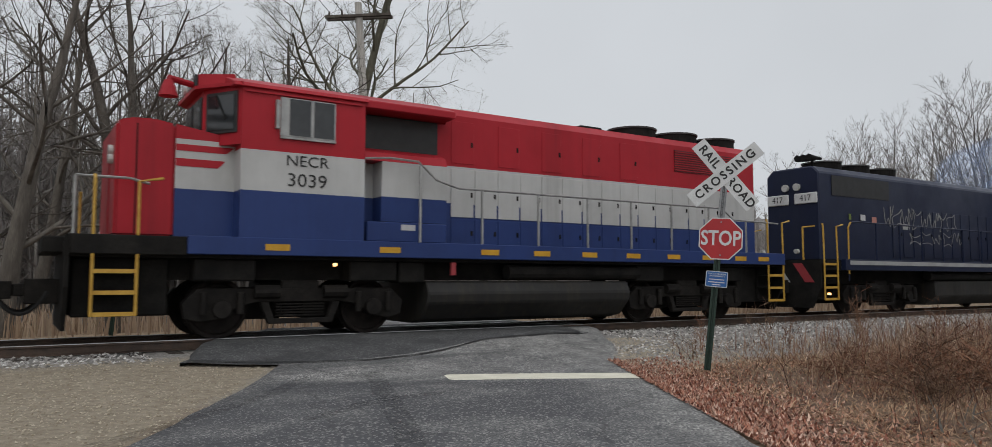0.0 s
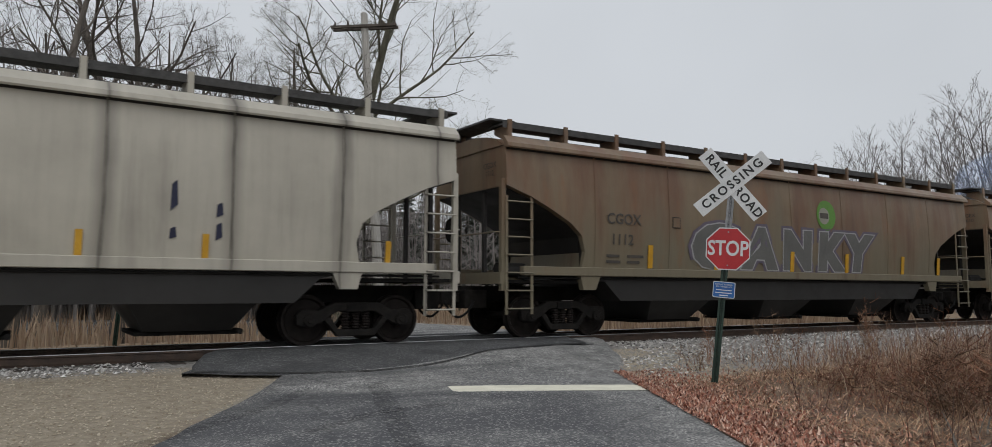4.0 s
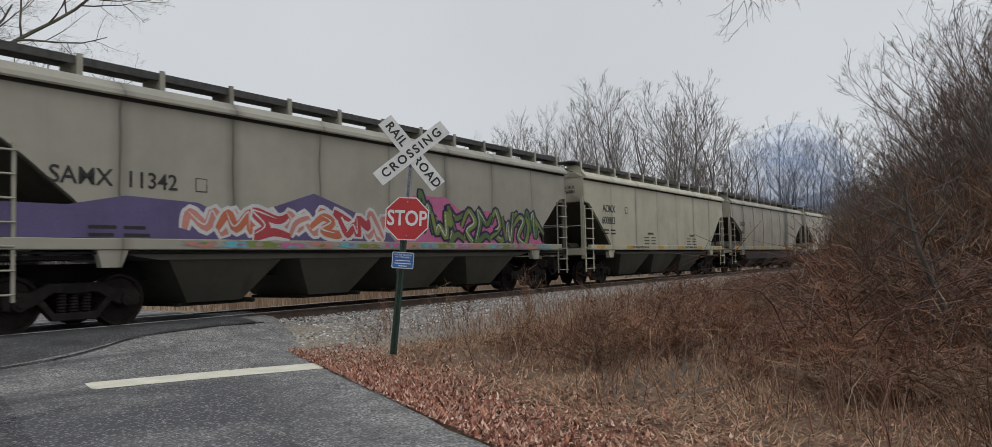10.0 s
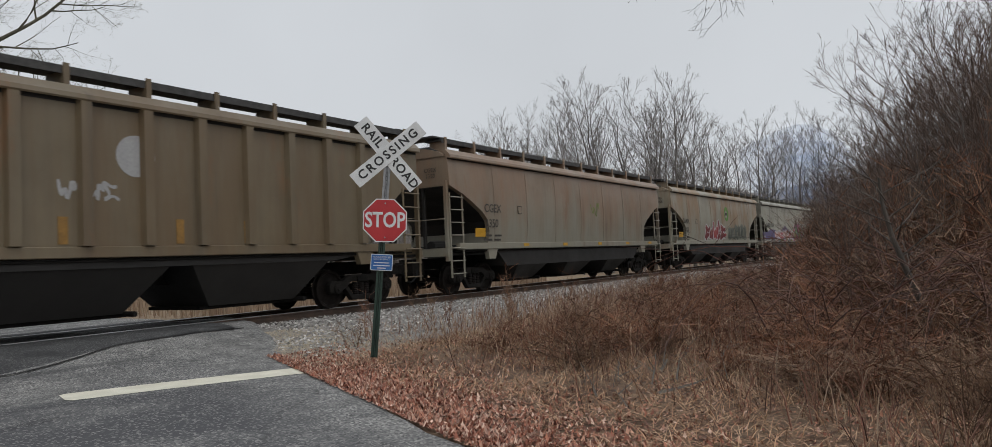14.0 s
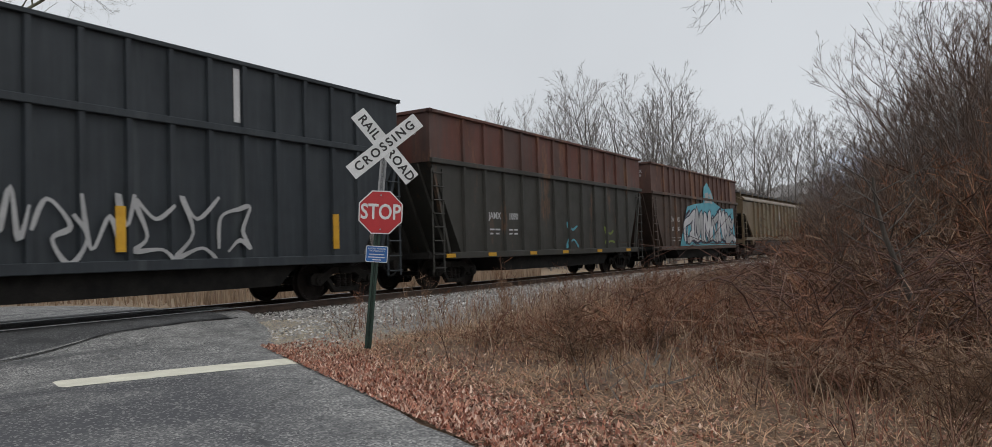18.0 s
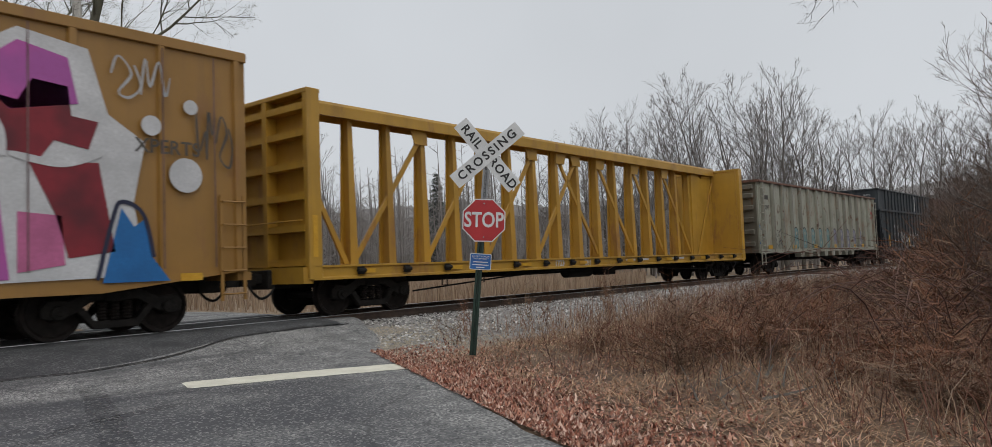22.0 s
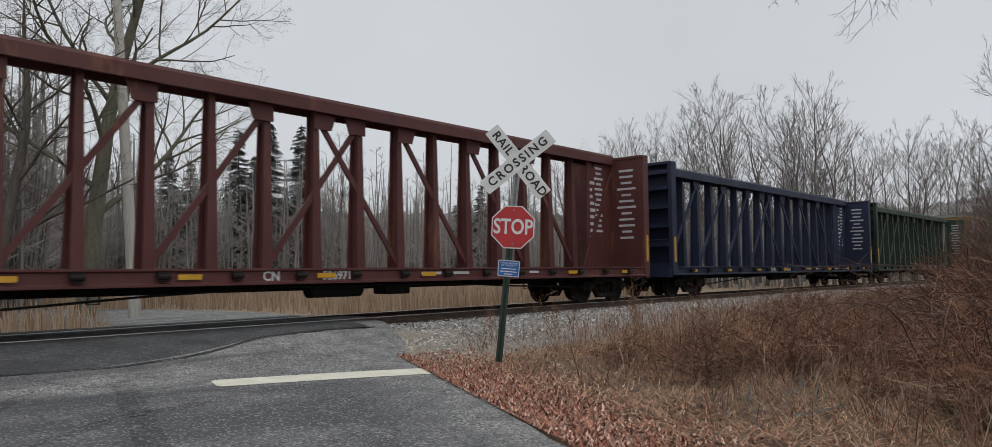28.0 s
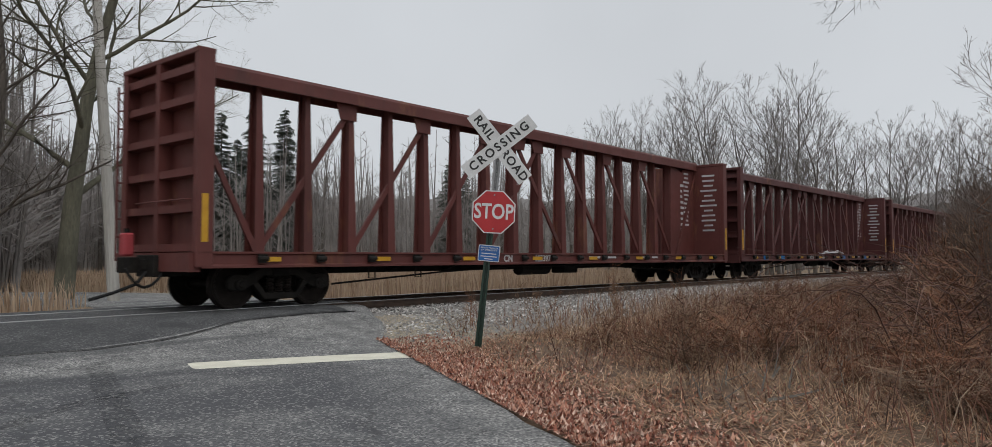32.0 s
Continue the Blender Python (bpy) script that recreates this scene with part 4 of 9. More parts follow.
# ---- blades, leaves, stones ----
def blade_field(name, spots, mat, label, category):
    """Thin upright blades, each a folded strip: spots are x, y, z, height, width, lean x, lean y, turn."""
    a = np.array(spots)
    n = len(a)
    ct, st = np.cos(a[:, 7]) * a[:, 4] / 2, np.sin(a[:, 7]) * a[:, 4] / 2
    v = np.zeros((n, 5, 3))
    for k, (f, s) in enumerate(((0, -1), (0, 1), (0.55, -0.75), (0.55, 0.75), (1, 0))):
        v[:, k, 0] = a[:, 0] + ct * s + a[:, 5] * f * f
        v[:, k, 1] = a[:, 1] + st * s + a[:, 6] * f * f
        v[:, k, 2] = a[:, 2] + a[:, 3] * f
    b = np.arange(n)[:, None] * 5
    quads, tris = b + np.array([[0, 1, 3, 2]]), b + np.array([[2, 3, 4]])
    me = bpy.data.meshes.new(name)
    me.from_pydata(v.reshape(-1, 3).tolist(), [], quads.tolist() + tris.tolist())
    me.materials.append(mat)
    return tagged(part(name, me, None), label, category, kind="stuff")


def isle_mottle(name, colours, rough=0.95):
    """Each loose piece takes its own colour from a short scale."""
    m, n, l, b = material(name, rough)
    geo, rp = n.new("ShaderNodeNewGeometry"), n.new("ShaderNodeValToRGB")
    els = rp.color_ramp.elements
    while len(els) < len(colours):
        els.new(0.5)
    for k, c in enumerate(colours):
        els[k].position, els[k].color = k / (len(colours) - 1), (*c, 1)
    l.new(geo.outputs["Random Per Island"], rp.inputs["Fac"])
    l.new(rp.outputs["Color"], b.inputs["Base Color"])
    return m


M_REED = isle_mottle("meadow_reeds", [(0.24, 0.16, 0.105), (0.36, 0.26, 0.18), (0.43, 0.33, 0.235), (0.27, 0.19, 0.14)])
M_DRYGRASS = isle_mottle("dry_grass", [(0.05, 0.025, 0.018), (0.22, 0.12, 0.075), (0.62, 0.46, 0.30), (0.08, 0.04, 0.027), (0.44, 0.29, 0.18), (0.15, 0.072, 0.046)])
M_STEM = isle_mottle("dead_brush_stems", [(0.05, 0.022, 0.018), (0.20, 0.085, 0.058), (0.36, 0.22, 0.145), (0.09, 0.045, 0.034), (0.54, 0.42, 0.30), (0.24, 0.11, 0.075)])
M_LEAF = isle_mottle("dead_leaves", [(0.07, 0.024, 0.018), (0.34, 0.13, 0.085), (0.58, 0.33, 0.23), (0.11, 0.038, 0.028), (0.76, 0.55, 0.43), (0.22, 0.078, 0.052), (0.46, 0.20, 0.13)])
M_STONE = isle_mottle("crushed_stone", [(0.045, 0.043, 0.041), (0.30, 0.288, 0.275), (0.70, 0.68, 0.65), (0.10, 0.093, 0.086), (0.46, 0.44, 0.41), (0.18, 0.165, 0.15)])
M_PEBBLE = isle_mottle("tan_pebbles", [(0.20, 0.16, 0.11), (0.36, 0.31, 0.23), (0.48, 0.42, 0.33), (0.28, 0.23, 0.17)])

def on_road(x, y):
    """Whether a spot lies on the road or its shoulder, past the bend too."""
    if 0.5 * x + 0.866 * y < 20:
        return -3.2 < road_q(x, y) < 2.9
    return any((road_line(p)[0] - Vector((x, y))).length < 3.0 for p in range(20, 60, 2))


r = random.Random(31)
spots = []
for k in range(34000):
    az = r.uniform(28, 97)
    dist = 19 + 47 * r.random() ** 0.7
    x, y = at_bearing(az, dist)
    if y < track_y(x) + 4.5 or on_road(x, y):
        continue
    spots.append((x, y, lie(x, y), r.uniform(0.45, 1.0), r.uniform(0.025, 0.06), r.gauss(0, 0.12), r.gauss(0, 0.12), r.uniform(0, 3.14)))
blade_field("meadow_reeds", spots, M_REED, "pale straw-coloured dead reeds filling the meadow", "reeds")


def right_zone(x, y):
    """How far a spot lies past the road's east edge."""
    return road_q(x, y) - 2.5


spots, stems = [], []
for k in range(130000):
    x, y = r.uniform(3, 40), r.uniform(-3.5, 10.5)
    q, d = right_zone(x, y), track_y(x) - y
    if q < 0.5 or d < 3.9 or math.hypot(x, y) < 2.2:
        continue
    rough_ = noise.noise(Vector((x * 0.5, y * 0.5, 9)))
    near_track = step(6.6, 4.2, d) if d < 6.6 else 0
    dens = clampf(0.15 + 0.5 * step(0.7, 3.0, q) + 0.6 * rough_) * (1 - 0.85 * step(7.2, 4.6, d)) * (1.0 if x < 20 else 0.7)
    if r.random() > dens:
        continue
    h = r.uniform(0.04, 0.24) * (0.7 + 0.5 * step(1, 4, q)) * (1.6 if r.random() < 0.05 else 1)
    spots.append((x, y, lie(x, y) - 0.01, h, r.uniform(0.005, 0.010) * (1 + 0.03 * x), r.gauss(0, 0.20), r.gauss(0, 0.20), r.uniform(0, 3.14)))
blade_field("dry_grass", spots, M_DRYGRASS, "matted dry brown grass on the verge", "grass")
mat_spots = []
for k in range(46000):
    x, y = 4.2 + 10 * r.random() ** 1.3, r.uniform(-2.5, 7.6)
    if right_zone(x, y) < 0.35 + 0.5 * r.random() or track_y(x) - y < 5.6:
        continue
    if r.random() > clampf(0.55 + 1.1 * noise.noise(Vector((x * 0.9, y * 0.9, 12)))):
        continue
    a, ln = r.uniform(0, 6.28), r.uniform(0.08, 0.30)
    mat_spots.append((x, y, lie(x, y) + 0.004, r.uniform(0.005, 0.08), r.uniform(0.005, 0.011), math.cos(a) * ln, math.sin(a) * ln, a + 1.57))
M_STRAW = isle_mottle("fallen_straw", [(0.08, 0.037, 0.024), (0.44, 0.26, 0.15), (0.70, 0.49, 0.32), (0.18, 0.085, 0.05), (0.60, 0.37, 0.225), (0.33, 0.17, 0.10)])
blade_field("fallen_straw", mat_spots, M_STRAW, "flattened straw and dead stalks on the verge", "straw")
for k in range(30000):
    x, y = 4 + 32 * r.random() ** 1.5, r.uniform(-3.5, 9.5)
    q, d = right_zone(x, y), track_y(x) - y
    if q < 1.2 or d < 4.6:
        continue
    clump = noise.noise(Vector((x * 0.7, y * 0.7, 2)))
    if r.random() > clampf(0.25 + 1.2 * clump + 0.12 * (q - 2)):
        continue
    h = r.uniform(0.22, 0.62) * (0.75 + 0.10 * min(6, q))
    stems.append((x, y, lie(x, y) - 0.01, h, r.uniform(0.0045, 0.009) * (1 + 0.03 * x), r.gauss(0, 0.22), r.gauss(0, 0.22), r.uniform(0, 3.14)))
blade_field("brush_stems", stems, M_STEM, "thin red-brown stems of dead brush", "brush")


def chips(name, spots, mat, label, category, flat=0.2):
    """Small loose pieces: a bent four-corner leaf or an eight-faced stone; spots are x, y, z, size, turn, tilt."""
    v, f = [], []
    rr = random.Random(len(spots))
    for x, y, z, s, turn, tilt in spots:
        b, c, n_ = len(v), math.cos(turn), math.sin(turn)
        if flat < 0.5:
            for px, py, pz in ((-0.5, 0, 0.0), (0, -0.3, 0.12), (0.5, 0, tilt), (0, 0.3, 0.16)):
                v.append((x + (px * c - py * n_) * s, y + (px * n_ + py * c) * s, z + (pz + 0.1) * s))
            f.extend([(b, b + 1, b + 3), (b + 1, b + 2, b + 3)])
        else:
            j = [rr.uniform(0.7, 1.3) for _ in range(6)]
            for px, py, pz in ((-0.5 * j[0], 0, 0.1), (0, -0.42 * j[1], 0), (0.5 * j[2], 0, -0.05), (0, 0.42 * j[3], 0.08), (0.1, 0.05, 0.36 * j[4]), (0, 0, -0.3)):
                v.append((x + (px * c - py * n_) * s, y + (px * n_ + py * c) * s, z + pz * s))
            f.extend([(b, b + 1, b + 4), (b + 1, b + 2, b + 4), (b + 2, b + 3, b + 4), (b + 3, b, b + 4)])
    me = bpy.data.meshes.new(name)
    me.from_pydata(v, [], f)
    me.materials.append(mat)
    return tagged(part(name, me, None), label, category, kind="stuff")


leaves = []
while len(leaves) < 26000:
    p, q = r.uniform(1.5, 16), 2.35 + abs(r.gauss(0, 1)) * 0.66
    x, y = 0.5 * p + 0.866 * q, 0.866 * p - 0.5 * q
    if track_y(x) - y < 4.8 or r.random() < 0.45 * step(6.8, 4.8, track_y(x) - y):
        continue
    z = road_z(x, y) + 0.006 if q < 2.55 else lie(x, y)
    leaves.append((x, y, z, r.uniform(0.022, 0.056), r.uniform(0, 6.28), r.uniform(-0.2, 1.1)))
for k in range(27000):
    x, y = 4 + 11 * r.random() ** 1.4, r.uniform(-3, 8)
    if noise.noise(Vector((x * 0.8, y * 0.8, 6))) > -0.22 + 0.3 * r.random() and right_zone(x, y) > 0.3 and track_y(x) - y > 5:
        leaves.append((x, y, lie(x, y) + 0.01, r.uniform(0.020, 0.050), r.uniform(0, 6.28), r.uniform(-0.2, 1.1)))
chips("leaf_litter", leaves, M_LEAF, "curled brown dead leaves along the road edge", "leaves")

stones = []
for k in range(52000):
    x = 60 * r.random() ** 1.35 - 3
    d = r.uniform(-2.6, 5.6)
    y = track_y(x) - d
    if -3.4 < road_q(x, y) < 2.75 or (1.4 < x < 10.4 and y > 10.6):
        continue
    if d > 3.6 and r.random() < (d - 3.6) / 2.2 or x < 3 and d > 2.3:
        continue
    s = r.uniform(0.035, 0.085) * (1 + 0.012 * max(0, x))
    stones.append((x, y, max(lie(x, y), 0.085 if abs(d) < 1.3 else -1) + 0.01, s, r.uniform(0, 6.28), 0))
chips("ballast", stones, M_STONE, "grey crushed stone ballast along the track", "ballast", 1.0)
pebbles = []
for k in range(15000):
    x, y = r.uniform(-5, 3.2), r.uniform(4.5, 11.9)
    if road_q(x, y) < -2.75:
        pebbles.append((x, y, lie(x, y) + 0.004, r.uniform(0.012, 0.04), r.uniform(0, 6.28), 0))
for k in range(9000):
    q, d = r.uniform(2.62, 4.8), r.uniform(2.4, 6.6)
    y = TRACK_Y - d
    x = (q + 0.5 * y) / 0.866
    if r.random() < 1.2 - 0.4 * (q - 2.4):
        pebbles.append((x, y, lie(x, y) + 0.006, r.uniform(0.014, 0.045), r.uniform(0, 6.28), 0))
chips("tan_gravel", pebbles, M_PEBBLE, "pale tan gravel beside the road", "gravel", 1.0)


# ---- thicket ----
def shrub_mesh(seed, stems_n, arch):
    """A dome of arching stems with fine side twigs, about one metre high."""
    w = Wood(seed)
    q = w.r
    for k in range(stems_n):
        a, out = q.uniform(0, 6.283), q.uniform(0.05, arch)
        p = Vector((q.gauss(0, 0.12), q.gauss(0, 0.12), -0.03))
        pts, d = [p.copy()], Vector((math.cos(a) * out * 0.6, math.sin(a) * out * 0.6, 1)).normalized()
        ln = q.uniform(0.7, 1.25)
        for m in range(5):
            d = (d + Vector((math.cos(a) * out * 0.28 + q.gauss(0, 0.1), math.sin(a) * out * 0.28 + q.gauss(0, 0.1), -0.10 * m * out))).normalized()
            p = p + d * ln / 5
            pts.append(p.copy())
        w.bar(pts, 0.0078, 0.0028, 3)
        for m in range(9):
            i = q.randrange(1, 5)
            s = pts[i].lerp(pts[i + 1], q.random())
            e = s + Vector((q.gauss(0, 0.5), q.gauss(0, 0.5), q.uniform(0.1, 0.9))).normalized() * q.uniform(0.12, 0.34)
            c = s.lerp(e, 0.5)
            w.bar([s, e], 0.0052, 0.0024, 2)
            g = e + Vector((q.gauss(0, 0.5), q.gauss(0, 0.5), q.uniform(-0.2, 0.7))).normalized() * q.uniform(0.08, 0.2)
            w.bar([c, g], 0.0038, 0.0018, 2)
            g = c + Vector((q.gauss(0, 0.5), q.gauss(0, 0.5), q.uniform(-0.2, 0.7))).normalized() * q.uniform(0.08, 0.2)
            w.bar([c, g], 0.0038, 0.0018, 2)
    return w


M_THICKET = [isle_mottle("thicket_red_brown", [(0.030, 0.015, 0.010), (0.22, 0.092, 0.050), (0.070, 0.031, 0.020), (0.31, 0.145, 0.078), (0.115, 0.05, 0.030), (0.30, 0.17, 0.095)]),
             isle_mottle("thicket_grey_brown", [(0.030, 0.019, 0.013), (0.20, 0.115, 0.070), (0.07, 0.042, 0.028), (0.32, 0.21, 0.135), (0.11, 0.062, 0.040), (0.30, 0.20, 0.13)])]
SHRUBS = [shrub_mesh(700 + k, 28, 0.75 + 0.12 * k).made("stem_clump", M_THICKET[k % 2]) for k in range(4)]
SHRUBS += [shrub_mesh(720 + k, 26, 0.5).made("stem_clump", M_THICKET[k % 2]) for k in range(2)]


WEEDS = [shrub_mesh(760 + k, 5, 0.45).made("stem_clump", M_THICKET[k]) for k in range(2)]


def shrub(x, y, height, width, k, label):
    t = thing("thicket_shrub", label, "shrub", Matrix.LocRotScale((x, y, lie(x, y) - 0.02), Euler((0, 0, k * 1.7)), (width, width, height)), "roadside thicket")
    part("stem_clump", SHRUBS[k % 6], None, t)


r = random.Random(77)
k = 0
for x0 in np.arange(9.5, 52, 1.35):
    edge = 0.155 * x0 + 0.1
    for j in range(5):
        y = edge - 0.5 - j * (0.9 + 0.02 * x0) + r.uniform(-0.4, 0.4)
        x = x0 + r.uniform(-0.6, 0.6)
        if y < -3.2 - 0.05 * x0 or right_zone(x, y) < 3.4:
            continue
        rise = clampf((edge - y) / 4.5)
        if x0 > 26 and (k + j) % 2:
            k += 1
            continue
        hgt = (0.9 + 0.9 * step(9, 16, x)) * (0.9 + 0.8 * rise * step(9, 15, x)) * r.uniform(0.8, 1.2)
        shrub(x, y, hgt * 0.95, r.uniform(1.2, 1.8) * (1 + 0.25 * rise), k, "tall tangled red-brown thicket shrub" if hgt > 1.8 else "low tangled red-brown thicket shrub")
        k += 1
for n_ in range(130):
    x = 5.6 + 24 * r.random() ** 1.4
    y = r.uniform(-1.6, 5.4) + 0.06 * x
    if right_zone(x, y) > 2.2 and track_y(x) - y > 5.9:
        shrub(x, y, r.uniform(0.28, 0.8), r.uniform(0.7, 1.3), n_, "low tangled red-brown brush clump")
for n_, (x, y, hg) in enumerate(((24, 1.2, 6.0), (28, 0.2, 7.0), (33, 2.0, 7.0), (38, 1.0, 8.5), (44, 3.2, 8.5), (50, 1.5, 10.5), (30, -1.0, 7.2), (22, -0.8, 5.6), (58, 4.0, 10.5), (64, 1.5, 12), (70, 4.5, 12), (40, -1.5, 9.0), (52, 4.6, 8.5), (18, -0.4, 4.6))):
    planted("thicket_sapling", "bare crooked sapling rising from the thicket", SLENDER[n_ % 6], x, y, hg / 20 * 1.15, n_ * 1.3, "thicket saplings", hg / 20)
M_BUSH = mottled("bush_twigs", (0.085, 0.058, 0.045), (0.175, 0.122, 0.095), 0.8, 0.95, 5, 0.0)
BUSHY = [forest_tree(820 + 9 * k, 20, 0.03, 6, 9, 3, 1.25, M_BUSH) for k in range(4)]
for n_ in range(42):
    x = 13.5 + 0.95 * n_ + r.uniform(-0.5, 0.5)
    y = 0.17 * x + 0.2 - r.uniform(0.9, 4.6)
    az = math.degrees(math.atan2(y, x))
    rise = 15.5 - 1.15 * clampf(az + 1.0, 0, 9)
    hg = (1.3 + math.hypot(x, y) * math.tan(radians(max(2.0, rise)))) * r.uniform(0.6, 0.86)
    planted("thicket_bush", "tall bare many-stemmed bush in the thicket", BUSHY[n_ % 4], x, y, hg / 20 * 0.95, n_ * 2.1, "thicket saplings", hg / 20)
for n_ in range(14):
    x = 14 + 1.5 * n_ + r.uniform(-0.5, 0.5)
    y = -0.045 * x + r.uniform(-1.6, 0.5)
    hg = (1.3 + x * math.tan(radians(16.5))) * r.uniform(0.75, 1.0)
    planted("thicket_bush", "tall bare many-stemmed bush in the thicket", BUSHY[(n_ + 1) % 4], x, y, hg / 20, n_ * 1.7, "thicket saplings", hg / 20)
# long arching canes through the thicket
canes = Wood(640)
q_ = canes.r
for n_ in range(620):
    x = 8.5 + 30 * q_.random() ** 1.4
    y = q_.uniform(-2.6, 0.17 * x + 0.4)
    if right_zone(x, y) < 3.0:
        continue
    a, ln = q_.uniform(0, 6.283), q_.uniform(1.2, 3.0) * (1 + 0.015 * x)
    rise, pts = q_.uniform(0.9, 1.6), [Vector((x, y, lie(x, y) - 0.03))]
    d = Vector((math.cos(a) * 0.35, math.sin(a) * 0.35, 1)).normalized()
    for m in range(9):
        d = (d + Vector((math.cos(a) * 0.20 + q_.gauss(0, 0.09), math.sin(a) * 0.20 + q_.gauss(0, 0.09), 0.10 - 0.075 * m * q_.uniform(0.6, 1.4)))).normalized()
        pts.append(pts[-1] + d * ln / 9)
    pts = [p for p in pts if p.z > -0.1]
    if len(pts) < 4:
        continue
    canes.bar(pts, q_.uniform(0.006, 0.013), 0.003, 4)
    for m in range(7):
        o = pts[q_.randrange(2, len(pts))]
        canes.bar([o, o + Vector((q_.gauss(0, 0.3), q_.gauss(0, 0.3), q_.uniform(-0.1, 0.45)))], 0.0045, 0.0015, 2)
M_CANE = isle_mottle("thicket_canes", [(0.030, 0.019, 0.016), (0.12, 0.055, 0.040), (0.05, 0.030, 0.025), (0.17, 0.095, 0.070), (0.075, 0.038, 0.030)])
tagged(part("bramble_canes", canes.made("bramble_canes", M_CANE), None), "long arching dark and pale bramble canes", "brambles", kind="stuff")

# a leaning trunk in the thicket
w_trunk, w_top = Wood(651), Wood(652)
leaning = [Vector((9.95, 0.30, -0.1)), Vector((9.9, 0.40, 0.5)), Vector((9.85, 0.55, 0.95)), Vector((9.9, 0.68, 1.35)), Vector((9.9, 0.76, 1.75)), Vector((9.9, 0.78, 2.05))]
w_trunk.bar(leaning, 0.048, 0.015, 7)
for n_ in range(12):
    o = leaning[2].lerp(leaning[5], n_ / 12)
    a = n_ * 2.4
    w_top.limb(o, Vector((math.cos(a) * 0.9, math.sin(a) * 0.9, 0.5)), w_top.r.uniform(0.5, 1.0), 0.011, 2, 5, -0.02, 0.2, 0.7, 0.2, 0.55, 0.003, 4)
t = thing("leaning_sapling", "dark leaning bare sapling inside the thicket", "tree", group="thicket saplings")
part("trunk", w_trunk.made("trunk", M_BARK_DARK), None, t)
part("crown", w_top.made("crown", M_BARK_DARK), None, t, "crooked bare side branches")
# weeds in the stone by the sign
for n_, (x, y, hg) in enumerate(((10.4, 9.2, 0.75), (11.6, 8.6, 0.9), (12.6, 9.0, 0.7), (14.0, 8.4, 1.0), (15.0, 8.9, 1.1), (9.2, 8.3, 0.5), (16.5, 8.2, 0.9), (12.1, 7.2, 0.7))):
    t = thing("dry_weed", "sparse dry weed stalks standing in the ballast", "weed", Matrix.LocRotScale((x, y, lie(x, y) - 0.02), Euler((0, 0, n_ * 1.7)), (0.7, 0.7, hg)), "ballast weeds")
    part("stem_clump", WEEDS[n_ % 2], None, t)

# ---- fallen branches ----
w = Wood(801)
for n_ in range(26):
    x, y = w.r.uniform(5.2, 11.5), w.r.uniform(1.2, 4.6)
    if right_zone(x, y) < 1.2:
        continue
    a, ln = w.r.uniform(-0.6, 0.9), w.r.uniform(0.4, 1.3)
    p = Vector((x, y, lie(x, y) + 0.05))
    w.limb(p, Vector((math.cos(a), math.sin(a), 0.12)), ln, w.r.uniform(0.008, 0.02), 1, 3, -0.02, 0.12, 0.6, 0.2, 0.5, 0.004, 4)
tagged(part("fallen_branches", w.made("fallen_branches", M_BARK), None), "dead grey fallen branches lying in the grass", "branches", kind="stuff")

# ---- utility pole ----
M_POLE = mottled("weathered_pole", (0.36, 0.345, 0.315), (0.52, 0.50, 0.46), 3, 0.85, 25, 0.5, 0, (1, 1, 0.12))
M_WIRE = plain("black_wire", (0.012, 0.012, 0.012), 0.6)
PB, PT = Vector((10.05, 23.2, -0.2)), Vector((9.36, 23.55, 10.9))
pole = thing("utility_pole", "weathered grey wooden utility pole leaning beyond the track", "utility pole")
part("shaft", tube(mesh(), [PB, PB.lerp(PT, 0.5), PT], 0.18, 12, 0.12), M_POLE, pole)
arm_c, arm_d = PB.lerp(PT, 0.955), Vector((0.80, -0.60, 0.02))
for off in (-0.14, 0.14):
    o = Vector((0.6, 0.8, 0)) * off
    a, b = arm_c - arm_d * 1.15 + o, arm_c + arm_d * 1.15 + o
    part("crossarm", tube(mesh(), [a, b], 0.065, 4), M_BARK_DARK, pole, "dark wooden crossarm")
for f in (-1.05, -0.6, 0.6, 1.05):
    p = arm_c + arm_d * f
    part("insulator", tube(mesh(), [p + Vector((0, 0, 0.06)), p + Vector((0, 0, 0.24))], 0.05, 8, 0.03), M_BARK_DARK, pole)
for f in (-0.7, 0.7):
    part("arm_brace", tube(mesh(), [arm_c + arm_d * f, PB.lerp(PT, 0.87)], 0.02, 5), M_BARK_DARK, pole)
for n_, f in enumerate((-1.05, -0.6)):
    a, b = arm_c + arm_d * f + Vector((0, 0, 0.22)), Vector((-15 + n_ * 0.5, -11, 10.6))
    pts = [a.lerp(b, k / 14) - Vector((0, 0, 1.0 * math.sin(math.pi * k / 14))) for k in range(15)]
    part("wire", tube(mesh(), pts, 0.012, 4), M_WIRE, pole)

# ---- far crossing sign ----
far = thing("crossing_sign", "white crossbuck sign beyond the track on a post", "road sign", pose(1.6, 19.2, 0.0, 0, 0, -4) @ pose(0, 0, 0, 0, 4, 0))
part("post", channel_post(2.9), M_POST, far)
for nm, ang, y, words in (("crossing_blade", 45, -0.026, (("CROSSING", 0),)), ("railroad_blade", -45, -0.018, (("RAIL", -0.345), ("ROAD", 0.345)))):
    blade = part(nm, rounded_plate(1.22, 0.229, 0.008, 0.003), M_SIGNWHITE, far, "white reflective blade", pose(0, y, 2.72, 0, -ang, 0))
    for wd, dx in words:
        part("lettering", letters(wd, 0.175, bold=0.004, spacing=1.2), M_BLACK, blade, "black lettering", pose(dx, -0.003, 0))

